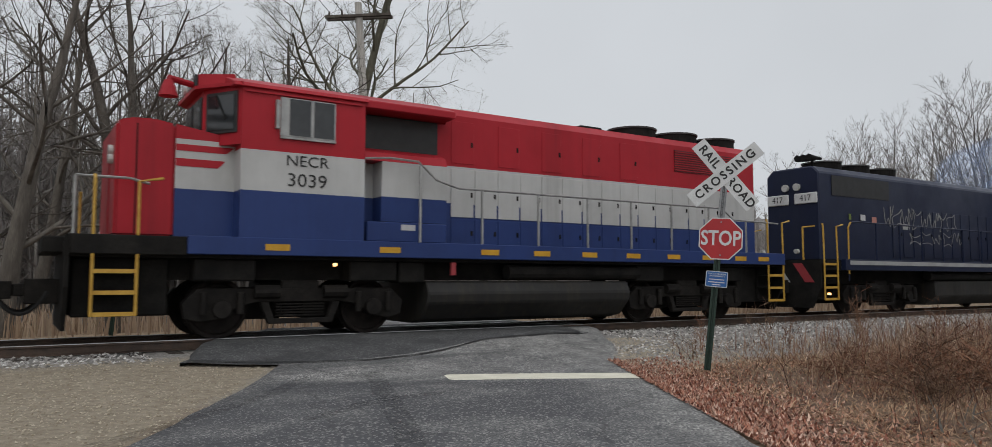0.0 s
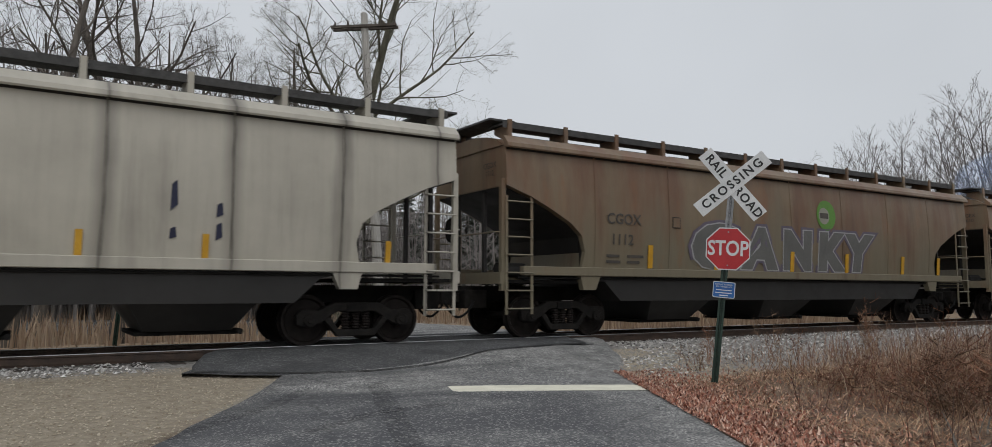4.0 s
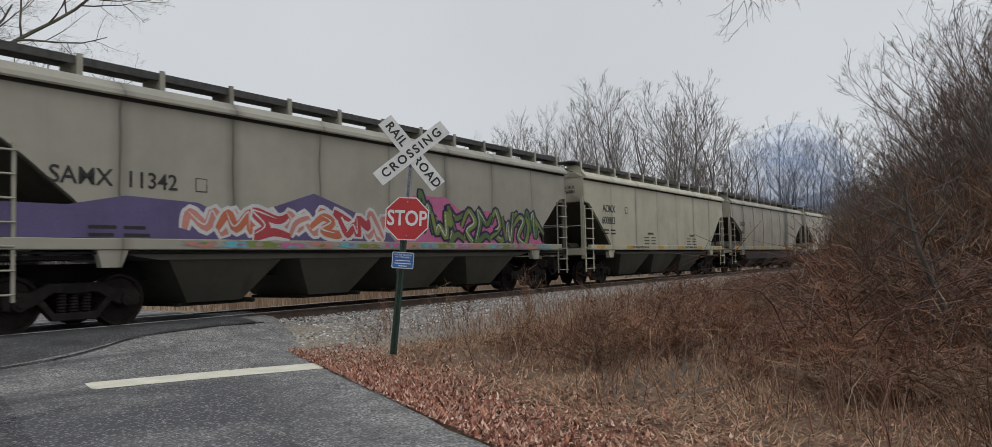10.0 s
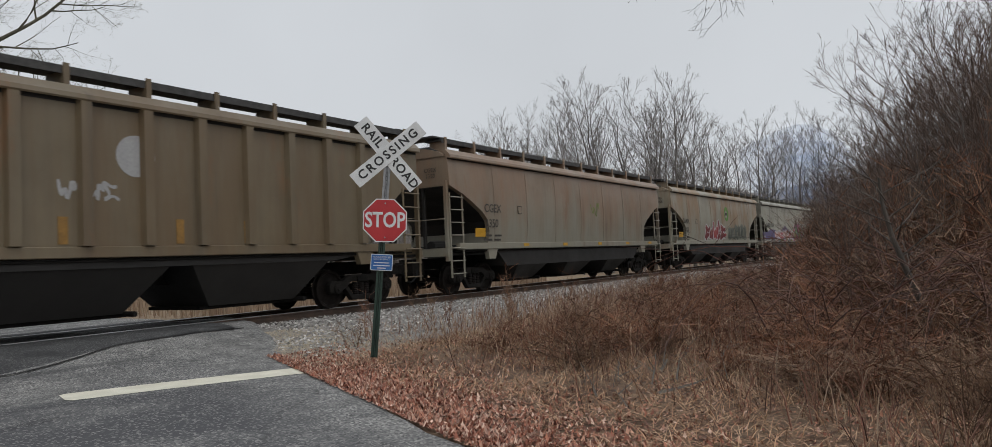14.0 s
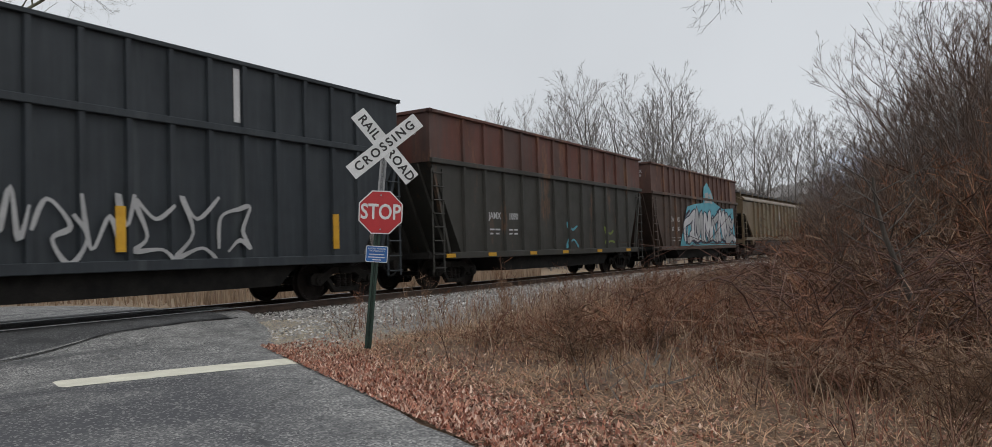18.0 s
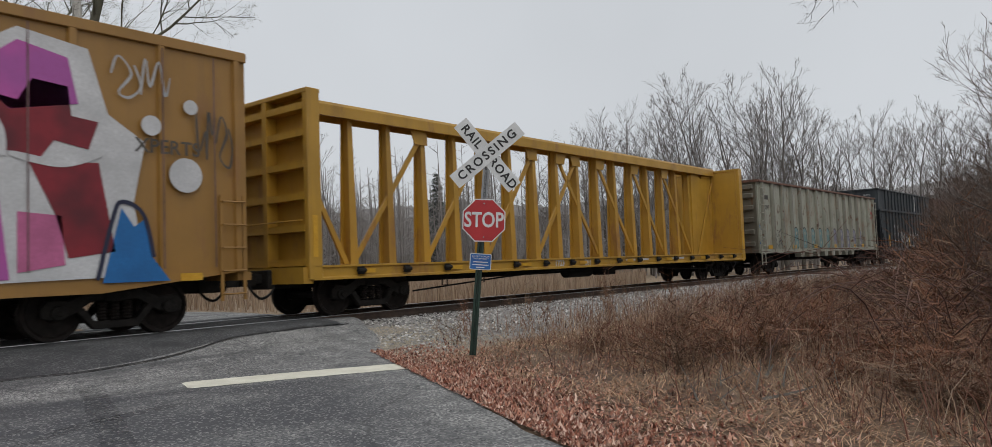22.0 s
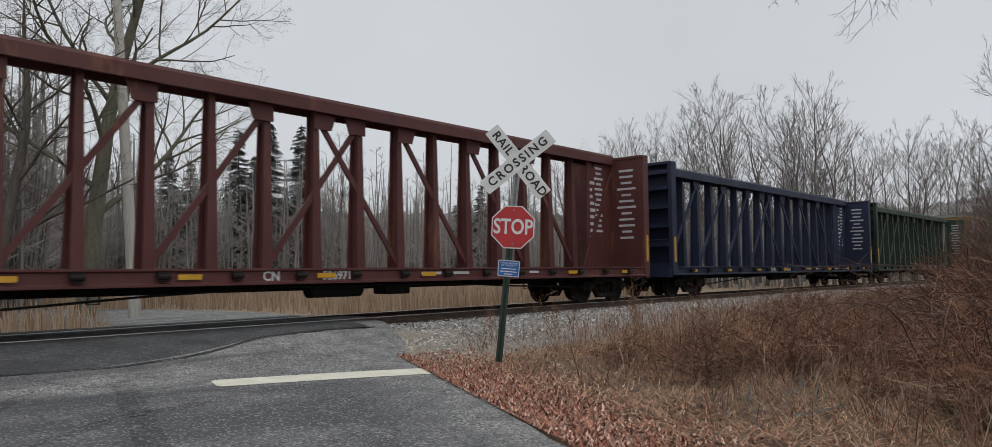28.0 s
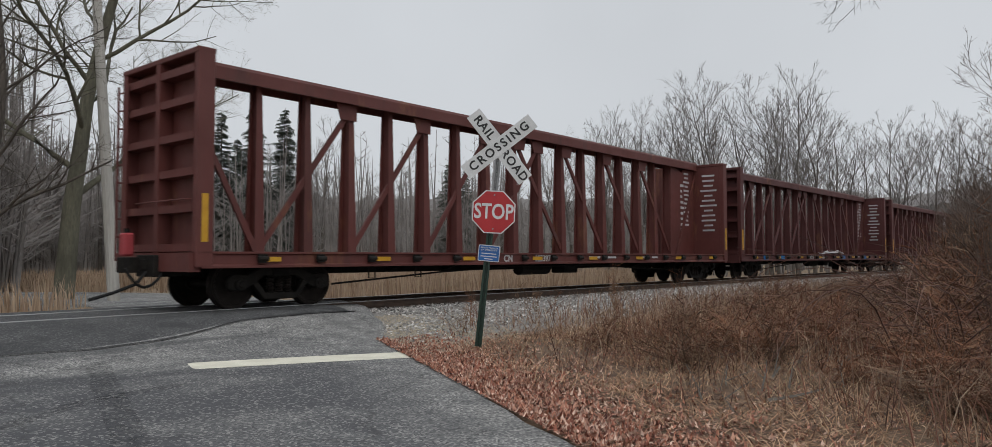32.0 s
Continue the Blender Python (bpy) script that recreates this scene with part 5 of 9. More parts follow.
# ---- exhaust smoke hanging over the line ----
def smoke_material():
    m, n, l, b = material("blue_exhaust_haze", 1.0)
    mix, clear = n.new("ShaderNodeMixShader"), n.new("ShaderNodeBsdfTransparent")
    b.inputs["Base Color"].default_value = (0.42, 0.62, 1.0, 1)
    b.inputs["Specular IOR Level"].default_value = 0.0
    mix.inputs[0].default_value = 0.10
    l.new(clear.outputs[0], mix.inputs[1])
    l.new(b.outputs[0], mix.inputs[2])
    l.new(mix.outputs[0], n["Material Output"].inputs["Surface"])
    return m


M_SMOKE = smoke_material()
smoke = thing("exhaust_smoke", "thin drifting bluish exhaust haze above the train", "smoke")
for j, (size, off) in enumerate(((1.0, 0), (0.72, -0.8), (0.42, -1.3))):
    bm = mesh()
    bmesh.ops.create_icosphere(bm, subdivisions=4, radius=1)
    for v in bm.verts:
        v.co *= 1 + 0.22 * noise.noise(v.co * 1.2 + Vector((j * 5, 0, 0)))
        v.co = Vector((v.co.x * 11, v.co.y * 6.0 * size, v.co.z * 4.4 * size))
    smooth(part("puff", bm, M_SMOKE, smoke, "", pose(off, off * 0.6, off * 0.5)))
ADVANCE = [(0, -0.05), (0.5, 5.69), (1, 11.42), (1.5, 17.14), (2, 22.86), (2.5, 28.57), (3, 34.28), (3.5, 39.99), (4, 45.71), (4.5, 51.45), (5, 57.20), (5.5, 62.98), (6, 68.79), (6.5, 74.63), (7, 80.49), (7.5, 86.37), (8, 92.27), (8.5, 98.20), (9, 104.15), (9.5, 110.11), (10, 116.08), (10.5, 122.06), (11, 128.05), (11.5, 134.06), (12, 140.12), (12.5, 146.25), (13, 152.45), (13.5, 158.73), (14, 165.08), (14.5, 171.50), (15, 177.98), (15.5, 184.52), (16, 191.12), (16.5, 197.77), (17, 204.46), (17.5, 211.17), (18, 217.90), (18.5, 224.64), (19, 231.41), (19.5, 238.19), (20, 244.98), (20.5, 251.77), (21, 258.55), (21.5, 265.33), (22, 272.08), (22.5, 278.82), (23, 285.54), (23.5, 292.27), (24, 299.01), (24.5, 305.78), (25, 312.58), (25.5, 319.41), (26, 326.26), (26.5, 333.14), (27, 340.04), (27.5, 346.94), (28, 353.84), (28.5, 360.73), (29, 367.61), (29.5, 374.50), (30, 381.39), (30.5, 388.28), (31, 395.18), (31.5, 402.07), (32, 408.97)]
ENDS = {"l1": (18.60, 36.10), "l2": (0.00, 17.50), "c1": (-18.22, -1.19), "c2": (-37.81, -19.58), "c3": (-55.06, -38.85), "c4": (-73.52, -56.40), "c5": (-91.35, -74.78), "c6": (-111.25, -92.63), "c7": (-129.04, -112.50), "c8": (-147.63, -130.66), "c9": (-167.45, -148.90), "c10": (-183.78, -168.83), "c11": (-201.07, -185.06), "c12": (-217.60, -202.31), "c13": (-238.35, -218.52), "c14": (-262.73, -240.04), "c15": (-282.99, -264.15), "c16": (-306.98, -284.35), "c17": (-330.59, -308.09), "c18": (-354.69, -332.16), "c19": (-378.48, -356.15), "c20": (-402.22, -379.86)}


# ---- train: shared running gear ----
M_GEAR = mottled("grimy_cast_steel", (0.009, 0.008, 0.0075), (0.025, 0.022, 0.019), 4, 0.75, 30, 0.3)
M_WHEEL = mottled("wheel_steel", (0.012, 0.010, 0.009), (0.034, 0.027, 0.024), 5, 0.6, 40, 0.2, 0.3)
M_UNDER = mottled("sooty_underframe", (0.008, 0.0076, 0.0072), (0.022, 0.020, 0.018), 2.5, 0.85, 25, 0.2)
M_GRATE = mottled("dark_walkway_grating", (0.035, 0.034, 0.033), (0.08, 0.078, 0.075), 6, 0.7, 60, 0.5)
M_YELLOW = mottled("reflective_yellow", (0.50, 0.26, 0.015), (0.64, 0.36, 0.03), 4, 0.45, 40, 0.05)
M_HOSE = plain("black_rubber", (0.015, 0.015, 0.015), 0.6)


def kept(bm, name, mat):
    """Finish a bmesh into a mesh that many parts share."""
    me = bpy.data.meshes.new(name)
    bm.normal_update()
    bm.to_mesh(me)
    bm.free()
    me.materials.append(mat)
    return me


def wheel_rings(bm, y0, y1, r, n=28):
    """A flanged wheel with a dished web, axis along y; y0 is the inner face."""
    s = 1 if y1 > y0 else -1
    prof = [(0.0, y0 + s * 0.02), (0.12, y0 + s * 0.0), (0.13, y0 + s * 0.06), (r - 0.09, y0 + s * 0.05), (r - 0.06, y0), (r + 0.028, y0), (r + 0.028, y0 + s * 0.025),
            (r + 0.004, y0 + s * 0.04), (r - 0.002, y1), (r - 0.055, y1), (r - 0.085, y1 - s * 0.04), (0.15, y1 - s * 0.03), (0.13, y1 + s * 0.02), (0.0, y1 + s * 0.02)]
    rings = [[bm.verts.new((a * math.cos(6.28319 * k / n), yy, a * math.sin(6.28319 * k / n))) for k in range(n)] if a > 0 else [bm.verts.new((0, yy, 0))] for a, yy in prof]
    fs = []
    for a, b in zip(rings, rings[1:]):
        for k in range(n):
            q = [a[k % len(a)], a[(k + 1) % len(a)], b[(k + 1) % len(b)], b[k % len(b)]]
            q = [v for i, v in enumerate(q) if v not in q[:i]]
            fs.append(bm.faces.new(q))
    bmesh.ops.recalc_face_normals(bm, faces=fs)


def wheelset_mesh(r):
    bm = mesh()
    tube(bm, [(0, -1.02, 0), (0, 1.02, 0)], 0.075, 12)
    for s in (-1, 1):
        wheel_rings(bm, s * 0.70, s * 0.84, r)
        box(bm, -0.03, 0.03, s * 1.02 - 0.01, s * 1.02 + 0.01, -0.03, 0.03)
    return kept(bm, "wheelset", M_WHEEL)


WHEEL_R = 0.457
WHEELSET = wheelset_mesh(WHEEL_R)


def side_frame_mesh():
    bm = prism(mesh(), [(-1.14, 0.55), (-1.04, 0.66), (-0.72, 0.64), (-0.42, 0.78), (0.42, 0.78), (0.72, 0.64), (1.04, 0.66), (1.14, 0.55), (1.12, 0.38), (0.98, 0.34), (0.70, 0.40),
                        (0.46, 0.56), (0.36, 0.62), (-0.36, 0.62), (-0.46, 0.56), (-0.70, 0.40), (-0.98, 0.34), (-1.12, 0.38)], -0.07, 0.07)
    prism(bm, [(-0.62, 0.46), (-0.36, 0.16), (0.36, 0.16), (0.62, 0.46), (0.52, 0.52), (0.34, 0.29), (-0.34, 0.29), (-0.52, 0.52)], -0.08, 0.08)
    for x in (-0.89, 0.89):
        tube(bm, [(x, -0.13, WHEEL_R), (x, 0.13, WHEEL_R)], 0.12, 12)
        tube(bm, [(x, -0.16, WHEEL_R), (x, 0.16, WHEEL_R)], 0.06, 8)
    return kept(softened(bm, 0.012), "side_frame", M_GEAR)


def spring_mesh():
    """One coil spring, as a ribbed barrel."""
    bm, prev = mesh(), None
    for k in range(13):
        rr = 0.088 if k % 2 else 0.066
        ring = [bm.verts.new((rr * math.cos(0.7854 * j), rr * math.sin(0.7854 * j), 0.29 + 0.0255 * k)) for j in range(8)]
        if prev:
            for j in range(8):
                bm.faces.new((prev[j], prev[(j + 1) % 8], ring[(j + 1) % 8], ring[j]))
        else:
            bm.faces.new(ring[::-1])
        prev = ring
    bm.faces.new(prev)
    return kept(bm, "spring", M_WHEEL)


def bolster_mesh():
    bm = box(mesh(), -0.2, 0.2, -1.1, 1.1, 0.60, 0.76)
    tube(bm, [(0, 0, 0.7), (0, 0, 0.86)], 0.24, 14)
    for x in (-0.33, 0.33):
        box(bm, x - 0.04, x + 0.04, -0.65, 0.65, 0.36, 0.46)
    return kept(softened(bm, 0.015), "bolster", M_GEAR)


SIDE_FRAME, SPRINGS, BOLSTER = side_frame_mesh(), spring_mesh(), bolster_mesh()


def coupler_mesh():
    bm = box(mesh(), -0.55, 0.1, -0.11, 0.11, 0.74, 0.94)
    prism(bm, [(0.1, -0.14), (0.34, -0.17), (0.42, -0.08), (0.36, 0.02), (0.42, 0.14), (0.30, 0.19), (0.1, 0.14)], 0.70, 0.98, "z")
    box(bm, -0.6, -0.05, -0.34, 0.34, 0.62, 1.02)
    return kept(softened(bm, 0.015), "coupler", M_GEAR)


def hose_mesh():
    pts = [(0.0, 0.35 + 0.02 * math.sin(k), 0.78 - 0.34 * math.sin(math.pi * k / 10) ** 0.8) for k in range(11)]
    pts = [(k * 0.07 - 0.1, p[1], p[2]) for k, p in enumerate(pts)]
    return kept(tube(mesh(), pts, 0.028, 7), "air_hose", M_HOSE)


COUPLER, HOSE = coupler_mesh(), hose_mesh()
WHEELS = {}


def running_gear(car, half, inset, wheels=2, base=0.89, key=""):
    """Two trucks with turning wheelsets, plus couplers and hoses."""
    WHEELS.setdefault(car.name, [])
    for s in (-1, 1):
        truck = part("truck", BOLSTER, None, car, "grimy cast steel truck", pose(s * (half - inset), 0, 0))
        for y in (-1.0, 1.0):
            part("side_frame", SIDE_FRAME, None, truck, "", pose(0, y, 0))
            for dx in (-0.2, 0.0, 0.2):
                part("spring", SPRINGS, None, truck, "", pose(dx, y, 0))
        for k in (-1, 1):
            WHEELS[car.name].append(part("wheelset", WHEELSET, None, truck, "", pose(k * base, 0, WHEEL_R)))
    for s in (-1, 1):
        part("coupler", COUPLER, None, car, "", pose(s * (half + 0.25), 0, 0, 0, 0, 0 if s > 0 else 180))
        part("air_hose", HOSE, None, car, "", pose(s * (half + 0.1), 0, 0, 0, 0, 0 if s > 0 else 180))


RUNGS = {}


def ladder(car, w, z0, z1, rungs, mat, at):
    """A car ladder: two flat stiles, and each bent round rung a piece of its own."""
    bm = mesh()
    for x in (0, w):
        box(bm, x - 0.03, x + 0.03, -0.012, 0.012, z0, z1)
    lad = part("ladder", bm, mat, car, "", at)
    key = (w, mat.name)
    if key not in RUNGS:
        RUNGS[key] = kept(tube(mesh(), [(0, 0, 0), (0, -0.05, 0), (w, -0.05, 0), (w, 0, 0)], 0.018, 5), "rung", mat)
    for k in range(rungs):
        part("rung", RUNGS[key], None, lad, "", pose(0, 0, z0 + 0.12 + (z1 - z0 - 0.24) * k / (rungs - 1)))
    return lad


def decal(parent, pts, mat, y=-1.5, lift=0.004, name="painted_shape", label=""):
    """A flat painted shape on the near side; pts are (x, z)."""
    return part(name, prism(mesh(), pts, 0.0, 0.003), mat, parent, label, pose(0, y - lift, 0))


def lettered(parent, text, x, z, size, mat, y=-1.5, lift=0.008, squeeze=1.0, bold=0.004, align="CENTER"):
    return part("lettering", letters(text, size, align, squeeze, bold), mat, parent, "", pose(x, y - lift, z))


def data_lines(parent, x, z, mat, n=2, w=0.8, y=-1.5, h=0.07):
    """Small stencilled data too small to read, as bars."""
    r = random.Random(int(x * 100 + z * 10))
    for k in range(n):
        for u in (0, w * 0.55):
            ln = w * r.uniform(0.3, 0.45)
            part("stencil_bar", box(mesh(), x + u, x + u + ln, y - 0.008, y - 0.005, z - k * 0.13, z - k * 0.13 + h), mat, parent)


def reflectors(parent, xs, z, w, h, y):
    for x in xs:
        part("reflector", box(mesh(), x - w / 2, x + w / 2, y - 0.006, y, z - h / 2, z + h / 2), M_YELLOW, parent, "yellow reflector strip")


PAINTS = {}


def paint(name, colour, rough=0.6):
    if name not in PAINTS:
        PAINTS[name] = mottled("spray_" + name, tuple(c * 0.72 for c in colour), colour, 1.3, rough, 20, 0.05)
    return PAINTS[name]


def spray_piece(car, x0, x1, z0, z1, fills, edge, seed, letters_n=6, y=-1.5, under=None, lift=0.004):
    """Sprayed lettering too wild to read: jagged filled shapes with a darker outline."""
    r = random.Random(seed)
    w = (x1 - x0) / letters_n
    if under:
        pts = [(x0 - 0.2, z0)]
        for k in range(letters_n * 2 + 1):
            pts.append((x0 + (x1 - x0) * k / (letters_n * 2), z1 + (0.05 if k % 2 else 0.22) + r.uniform(-0.1, 0.1)))
        pts += [(x1 + 0.2, z0)]
        decal(car, pts, under, y, lift - 0.003, "graffiti")
    for i in range(letters_n):
        cx, h = x0 + w * (i + 0.5), z1 - z0
        top, lean = z1 + r.uniform(-0.18, 0.1) * h, r.uniform(-0.2, 0.2) * w
        ww = w * r.uniform(0.46, 0.6)
        out = [(cx - ww, z0 + r.uniform(0, 0.1)), (cx - ww * 0.8 + lean, z0 + h * 0.55), (cx - ww * 1.05 + lean, top - 0.1 * h), (cx - ww * 0.2 + lean, top + 0.06 * h),
               (cx + lean, top - 0.14 * h), (cx + ww * 0.6 + lean, top + 0.03 * h), (cx + ww * 0.95, z0 + h * 0.6), (cx + ww * 0.7, z0 + h * 0.35), (cx + ww * 1.1, z0 + 0.02), (cx + ww * 0.2, z0 + 0.12 * h)]
        decal(car, out, edge, y, lift, "graffiti")
        c = Vector((sum(p[0] for p in out) / 10, sum(p[1] for p in out) / 10))
        inner = [tuple(c + (Vector(p) - c) * 0.84) for p in out]
        decal(car, inner, fills[i % len(fills)], y, lift + 0.004, "graffiti")
        for k in range(2):
            a = c + Vector((r.uniform(-0.3, 0.3) * ww, r.uniform(-0.25, 0.25) * h))
            b = [(a.x - 0.22 * ww, a.y - 0.12 * h), (a.x + 0.1 * ww, a.y - 0.2 * h), (a.x + 0.3 * ww, a.y + 0.1 * h), (a.x - 0.05 * ww, a.y + 0.18 * h)]
            decal(car, b, fills[(i + 1 + k) % len(fills)] if k else edge, y, lift + 0.008, "graffiti")


def faded(name, a, b):
    """Spray paint that drifts from one colour to another."""
    m, n, l, bs = material("spray_" + name, 0.6)
    v = coords(n, l)
    c = blend(n, l, ramp_of(n, l, noise_of(n, l, v, 0.9, 3, 0.5), 0.40, 0.60), a, b)
    l.new(blend(n, l, ramp_of(n, l, noise_of(n, l, v, 9, 5), 0.5, 0.75, 0, 0.3), c, tuple(x * 0.55 for x in a)), bs.inputs["Base Color"])
    return m


def stroke_mesh(pts, width, taper=0.0, swell=0.0):
    """A flat painted stroke along a rounded line, in the xz plane."""
    line = []
    for j in range(len(pts) - 1):
        p0, p1, p2, p3 = (Vector(pts[max(0, min(len(pts) - 1, j + e))]) for e in (-1, 0, 1, 2))
        for e in range(5):
            u = e / 5
            line.append(0.5 * (2 * p1 + (p2 - p0) * u + (2 * p0 - 5 * p1 + 4 * p2 - p3) * u * u + (3 * p1 - p0 - 3 * p2 + p3) * u ** 3))
    line.append(Vector(pts[-1]))
    bm, prev = mesh(), None
    for j, c in enumerate(line):
        f = j / (len(line) - 1)
        d = (line[min(j + 1, len(line) - 1)] - line[max(j - 1, 0)]).normalized()
        wd = width * (1 + swell * math.sin(j * 0.7)) * (1 - taper * abs(2 * f - 1) ** 3)
        cur = [bm.verts.new((c.x - d.y * wd, -0.00004 * j, c.y + d.x * wd)), bm.verts.new((c.x + d.y * wd, -0.00004 * j, c.y - d.x * wd))]
        if prev:
            bm.faces.new((prev[0], prev[1], cur[1], cur[0]))
        prev = cur
    return bm


GLYPHS = (((-1.0, 0.1), (-0.62, 1.0), (-0.2, 0.3), (0.25, 1.05), (0.6, 0.15), (1.05, 0.65)),
          ((-1.0, 0.5), (-0.3, 1.0), (0.4, 0.62), (-0.3, 0.2), (0.5, -0.05), (1.0, 0.4), (0.6, 0.85)),
          ((-0.9, 0.0), (-1.0, 0.6), (0.0, 0.78), (0.9, 1.0), (0.5, 0.42), (1.0, 0.1), (0.0, 0.25), (-0.4, 0.05)),
          ((1.0, 0.9), (0.1, 0.68), (-0.9, 1.0), (-0.45, 0.45), (-1.0, 0.0), (0.2, 0.16), (1.0, -0.05)),
          ((-1.0, 0.9), (-0.6, 0.1), (-0.1, 0.55), (0.3, 0.0), (0.5, 0.95), (0.9, 0.5), (1.1, 1.05)))


def glyph(r, cx, ww, z0, h):
    g = GLYPHS[r.randrange(5)]
    return [(cx + px * ww + r.uniform(-0.2, 0.2) * ww, z0 + pz * h + r.uniform(-0.12, 0.12) * h) for px, pz in g]


def spray_lines(car, x0, x1, z0, z1, mat, seed, letters_n=6, r_line=0.022, y=-1.5):
    """Outline-only sprayed shapes as thin bands."""
    r = random.Random(seed)
    w = (x1 - x0) / letters_n
    for i in range(letters_n):
        pts = glyph(r, x0 + w * (i + 0.5), w * 0.5, z0, (z1 - z0) * r.uniform(0.85, 1.05))
        part("graffiti", stroke_mesh(pts, r_line, 0.3, 0.25), mat, car, "sprayed outline shapes", pose(0, y - 0.006 - 0.0004 * (i % 2), 0))


def wild_piece(car, x0, x1, z0, z1, fills, edge, shine, seed, n=6, wide=0.15, y=-1.5):
    """Interlocking fat strokes with thick dark outlines and thin highlights, too wild to read."""
    r = random.Random(seed)
    w = (x1 - x0) / n
    for i in range(n):
        lift = 0.006 + 0.0045 * (i % 3)
        pts = glyph(r, x0 + w * (i + 0.5), w * 0.60, z0 + wide, z1 - z0 - 2 * wide)
        spike = [(pts[-1][0], pts[-1][1]), (pts[-1][0] + r.uniform(-0.3, 0.5) * w, pts[-1][1] + r.uniform(0.0, 0.35)), (pts[-1][0] + r.uniform(0.2, 0.7) * w, z0 + r.uniform(0.0, 0.5))]
        for k, line in enumerate((pts, spike)):
            fat = wide if k == 0 else wide * 0.6
            part("graffiti", stroke_mesh(line, fat + 0.075, 0.35), edge, car, "sprayed piece with dark outlines", pose(0, y - lift, 0))
            part("graffiti", stroke_mesh(line, fat, 0.45), fills[(i + k) % len(fills)], car, "", pose(0, y - lift - 0.0015, 0))
        part("graffiti", stroke_mesh([(px - wide * 0.45, pz + wide * 0.35) for px, pz in pts[1:5]], 0.018, 0.8), shine, car, "", pose(0, y - lift - 0.003, 0))


# ---- covered hoppers ----
def arc_roof(z_edge, crown, w, n=10):
    pts = [(-w, z_edge)]
    for k in range(1, n):
        y = -w + 2 * w * k / n
        pts.append((y, z_edge + crown * (1 - (y / w) ** 2) ** 0.7))
    return pts + [(w, z_edge)]


def bulge(z):
    """How far a rounded hopper's side swells past its sill line at height z."""
    return 0.07 * math.sin(math.pi * clampf((z - 1.45) / 2.6))


def shell_mesh(h, cut, top):
    """The rounded body of a hopper: level slices whose length follows the end slopes and whose sides swell."""
    levels = sorted([(z, h - d) for d, z in cut] + [(3.16 + (top - 3.16) * k / 6, h - 0.08) for k in range(1, 7)])
    bm, prev = mesh(), None
    for z, x in levels:
        y = 1.5 + bulge(z)
        cur = [bm.verts.new(p) for p in ((-x, -y, z), (x, -y, z), (x, y, z), (-x, y, z))]
        if prev:
            for k in range(4):
                bm.faces.new((prev[k], prev[(k + 1) % 4], cur[(k + 1) % 4], cur[k]))
        else:
            bm.faces.new(cur[::-1])
        prev = cur
    bm.faces.new(prev)
    bmesh.ops.recalc_face_normals(bm, faces=bm.faces[:])
    # the swelling sides are smooth, the corners to the ends and caps stay crisp
    for e in bm.edges:
        e.smooth = e.calc_face_angle() < 0.4
    return bm


def wrap_marks(car):
    """Lay paint, lettering and seams onto the swelling side of a rounded hopper."""
    for ob in car.children:
        if ob.name.split(".")[0] in WRAPPED and ob.data.users == 1:
            at = ob.matrix_basis.translation
            for v in ob.data.vertices:
                if at.y + v.co.y < -1.3 and at.z + v.co.z > 1.5:
                    v.co.y -= bulge(at.z + v.co.z) + 0.010


WRAPPED = ("lettering", "graffiti", "painted_shape", "painted_disc", "painted_bar", "stencil_bar", "class_plate", "panel_seam", "reflector", "paint_blot")


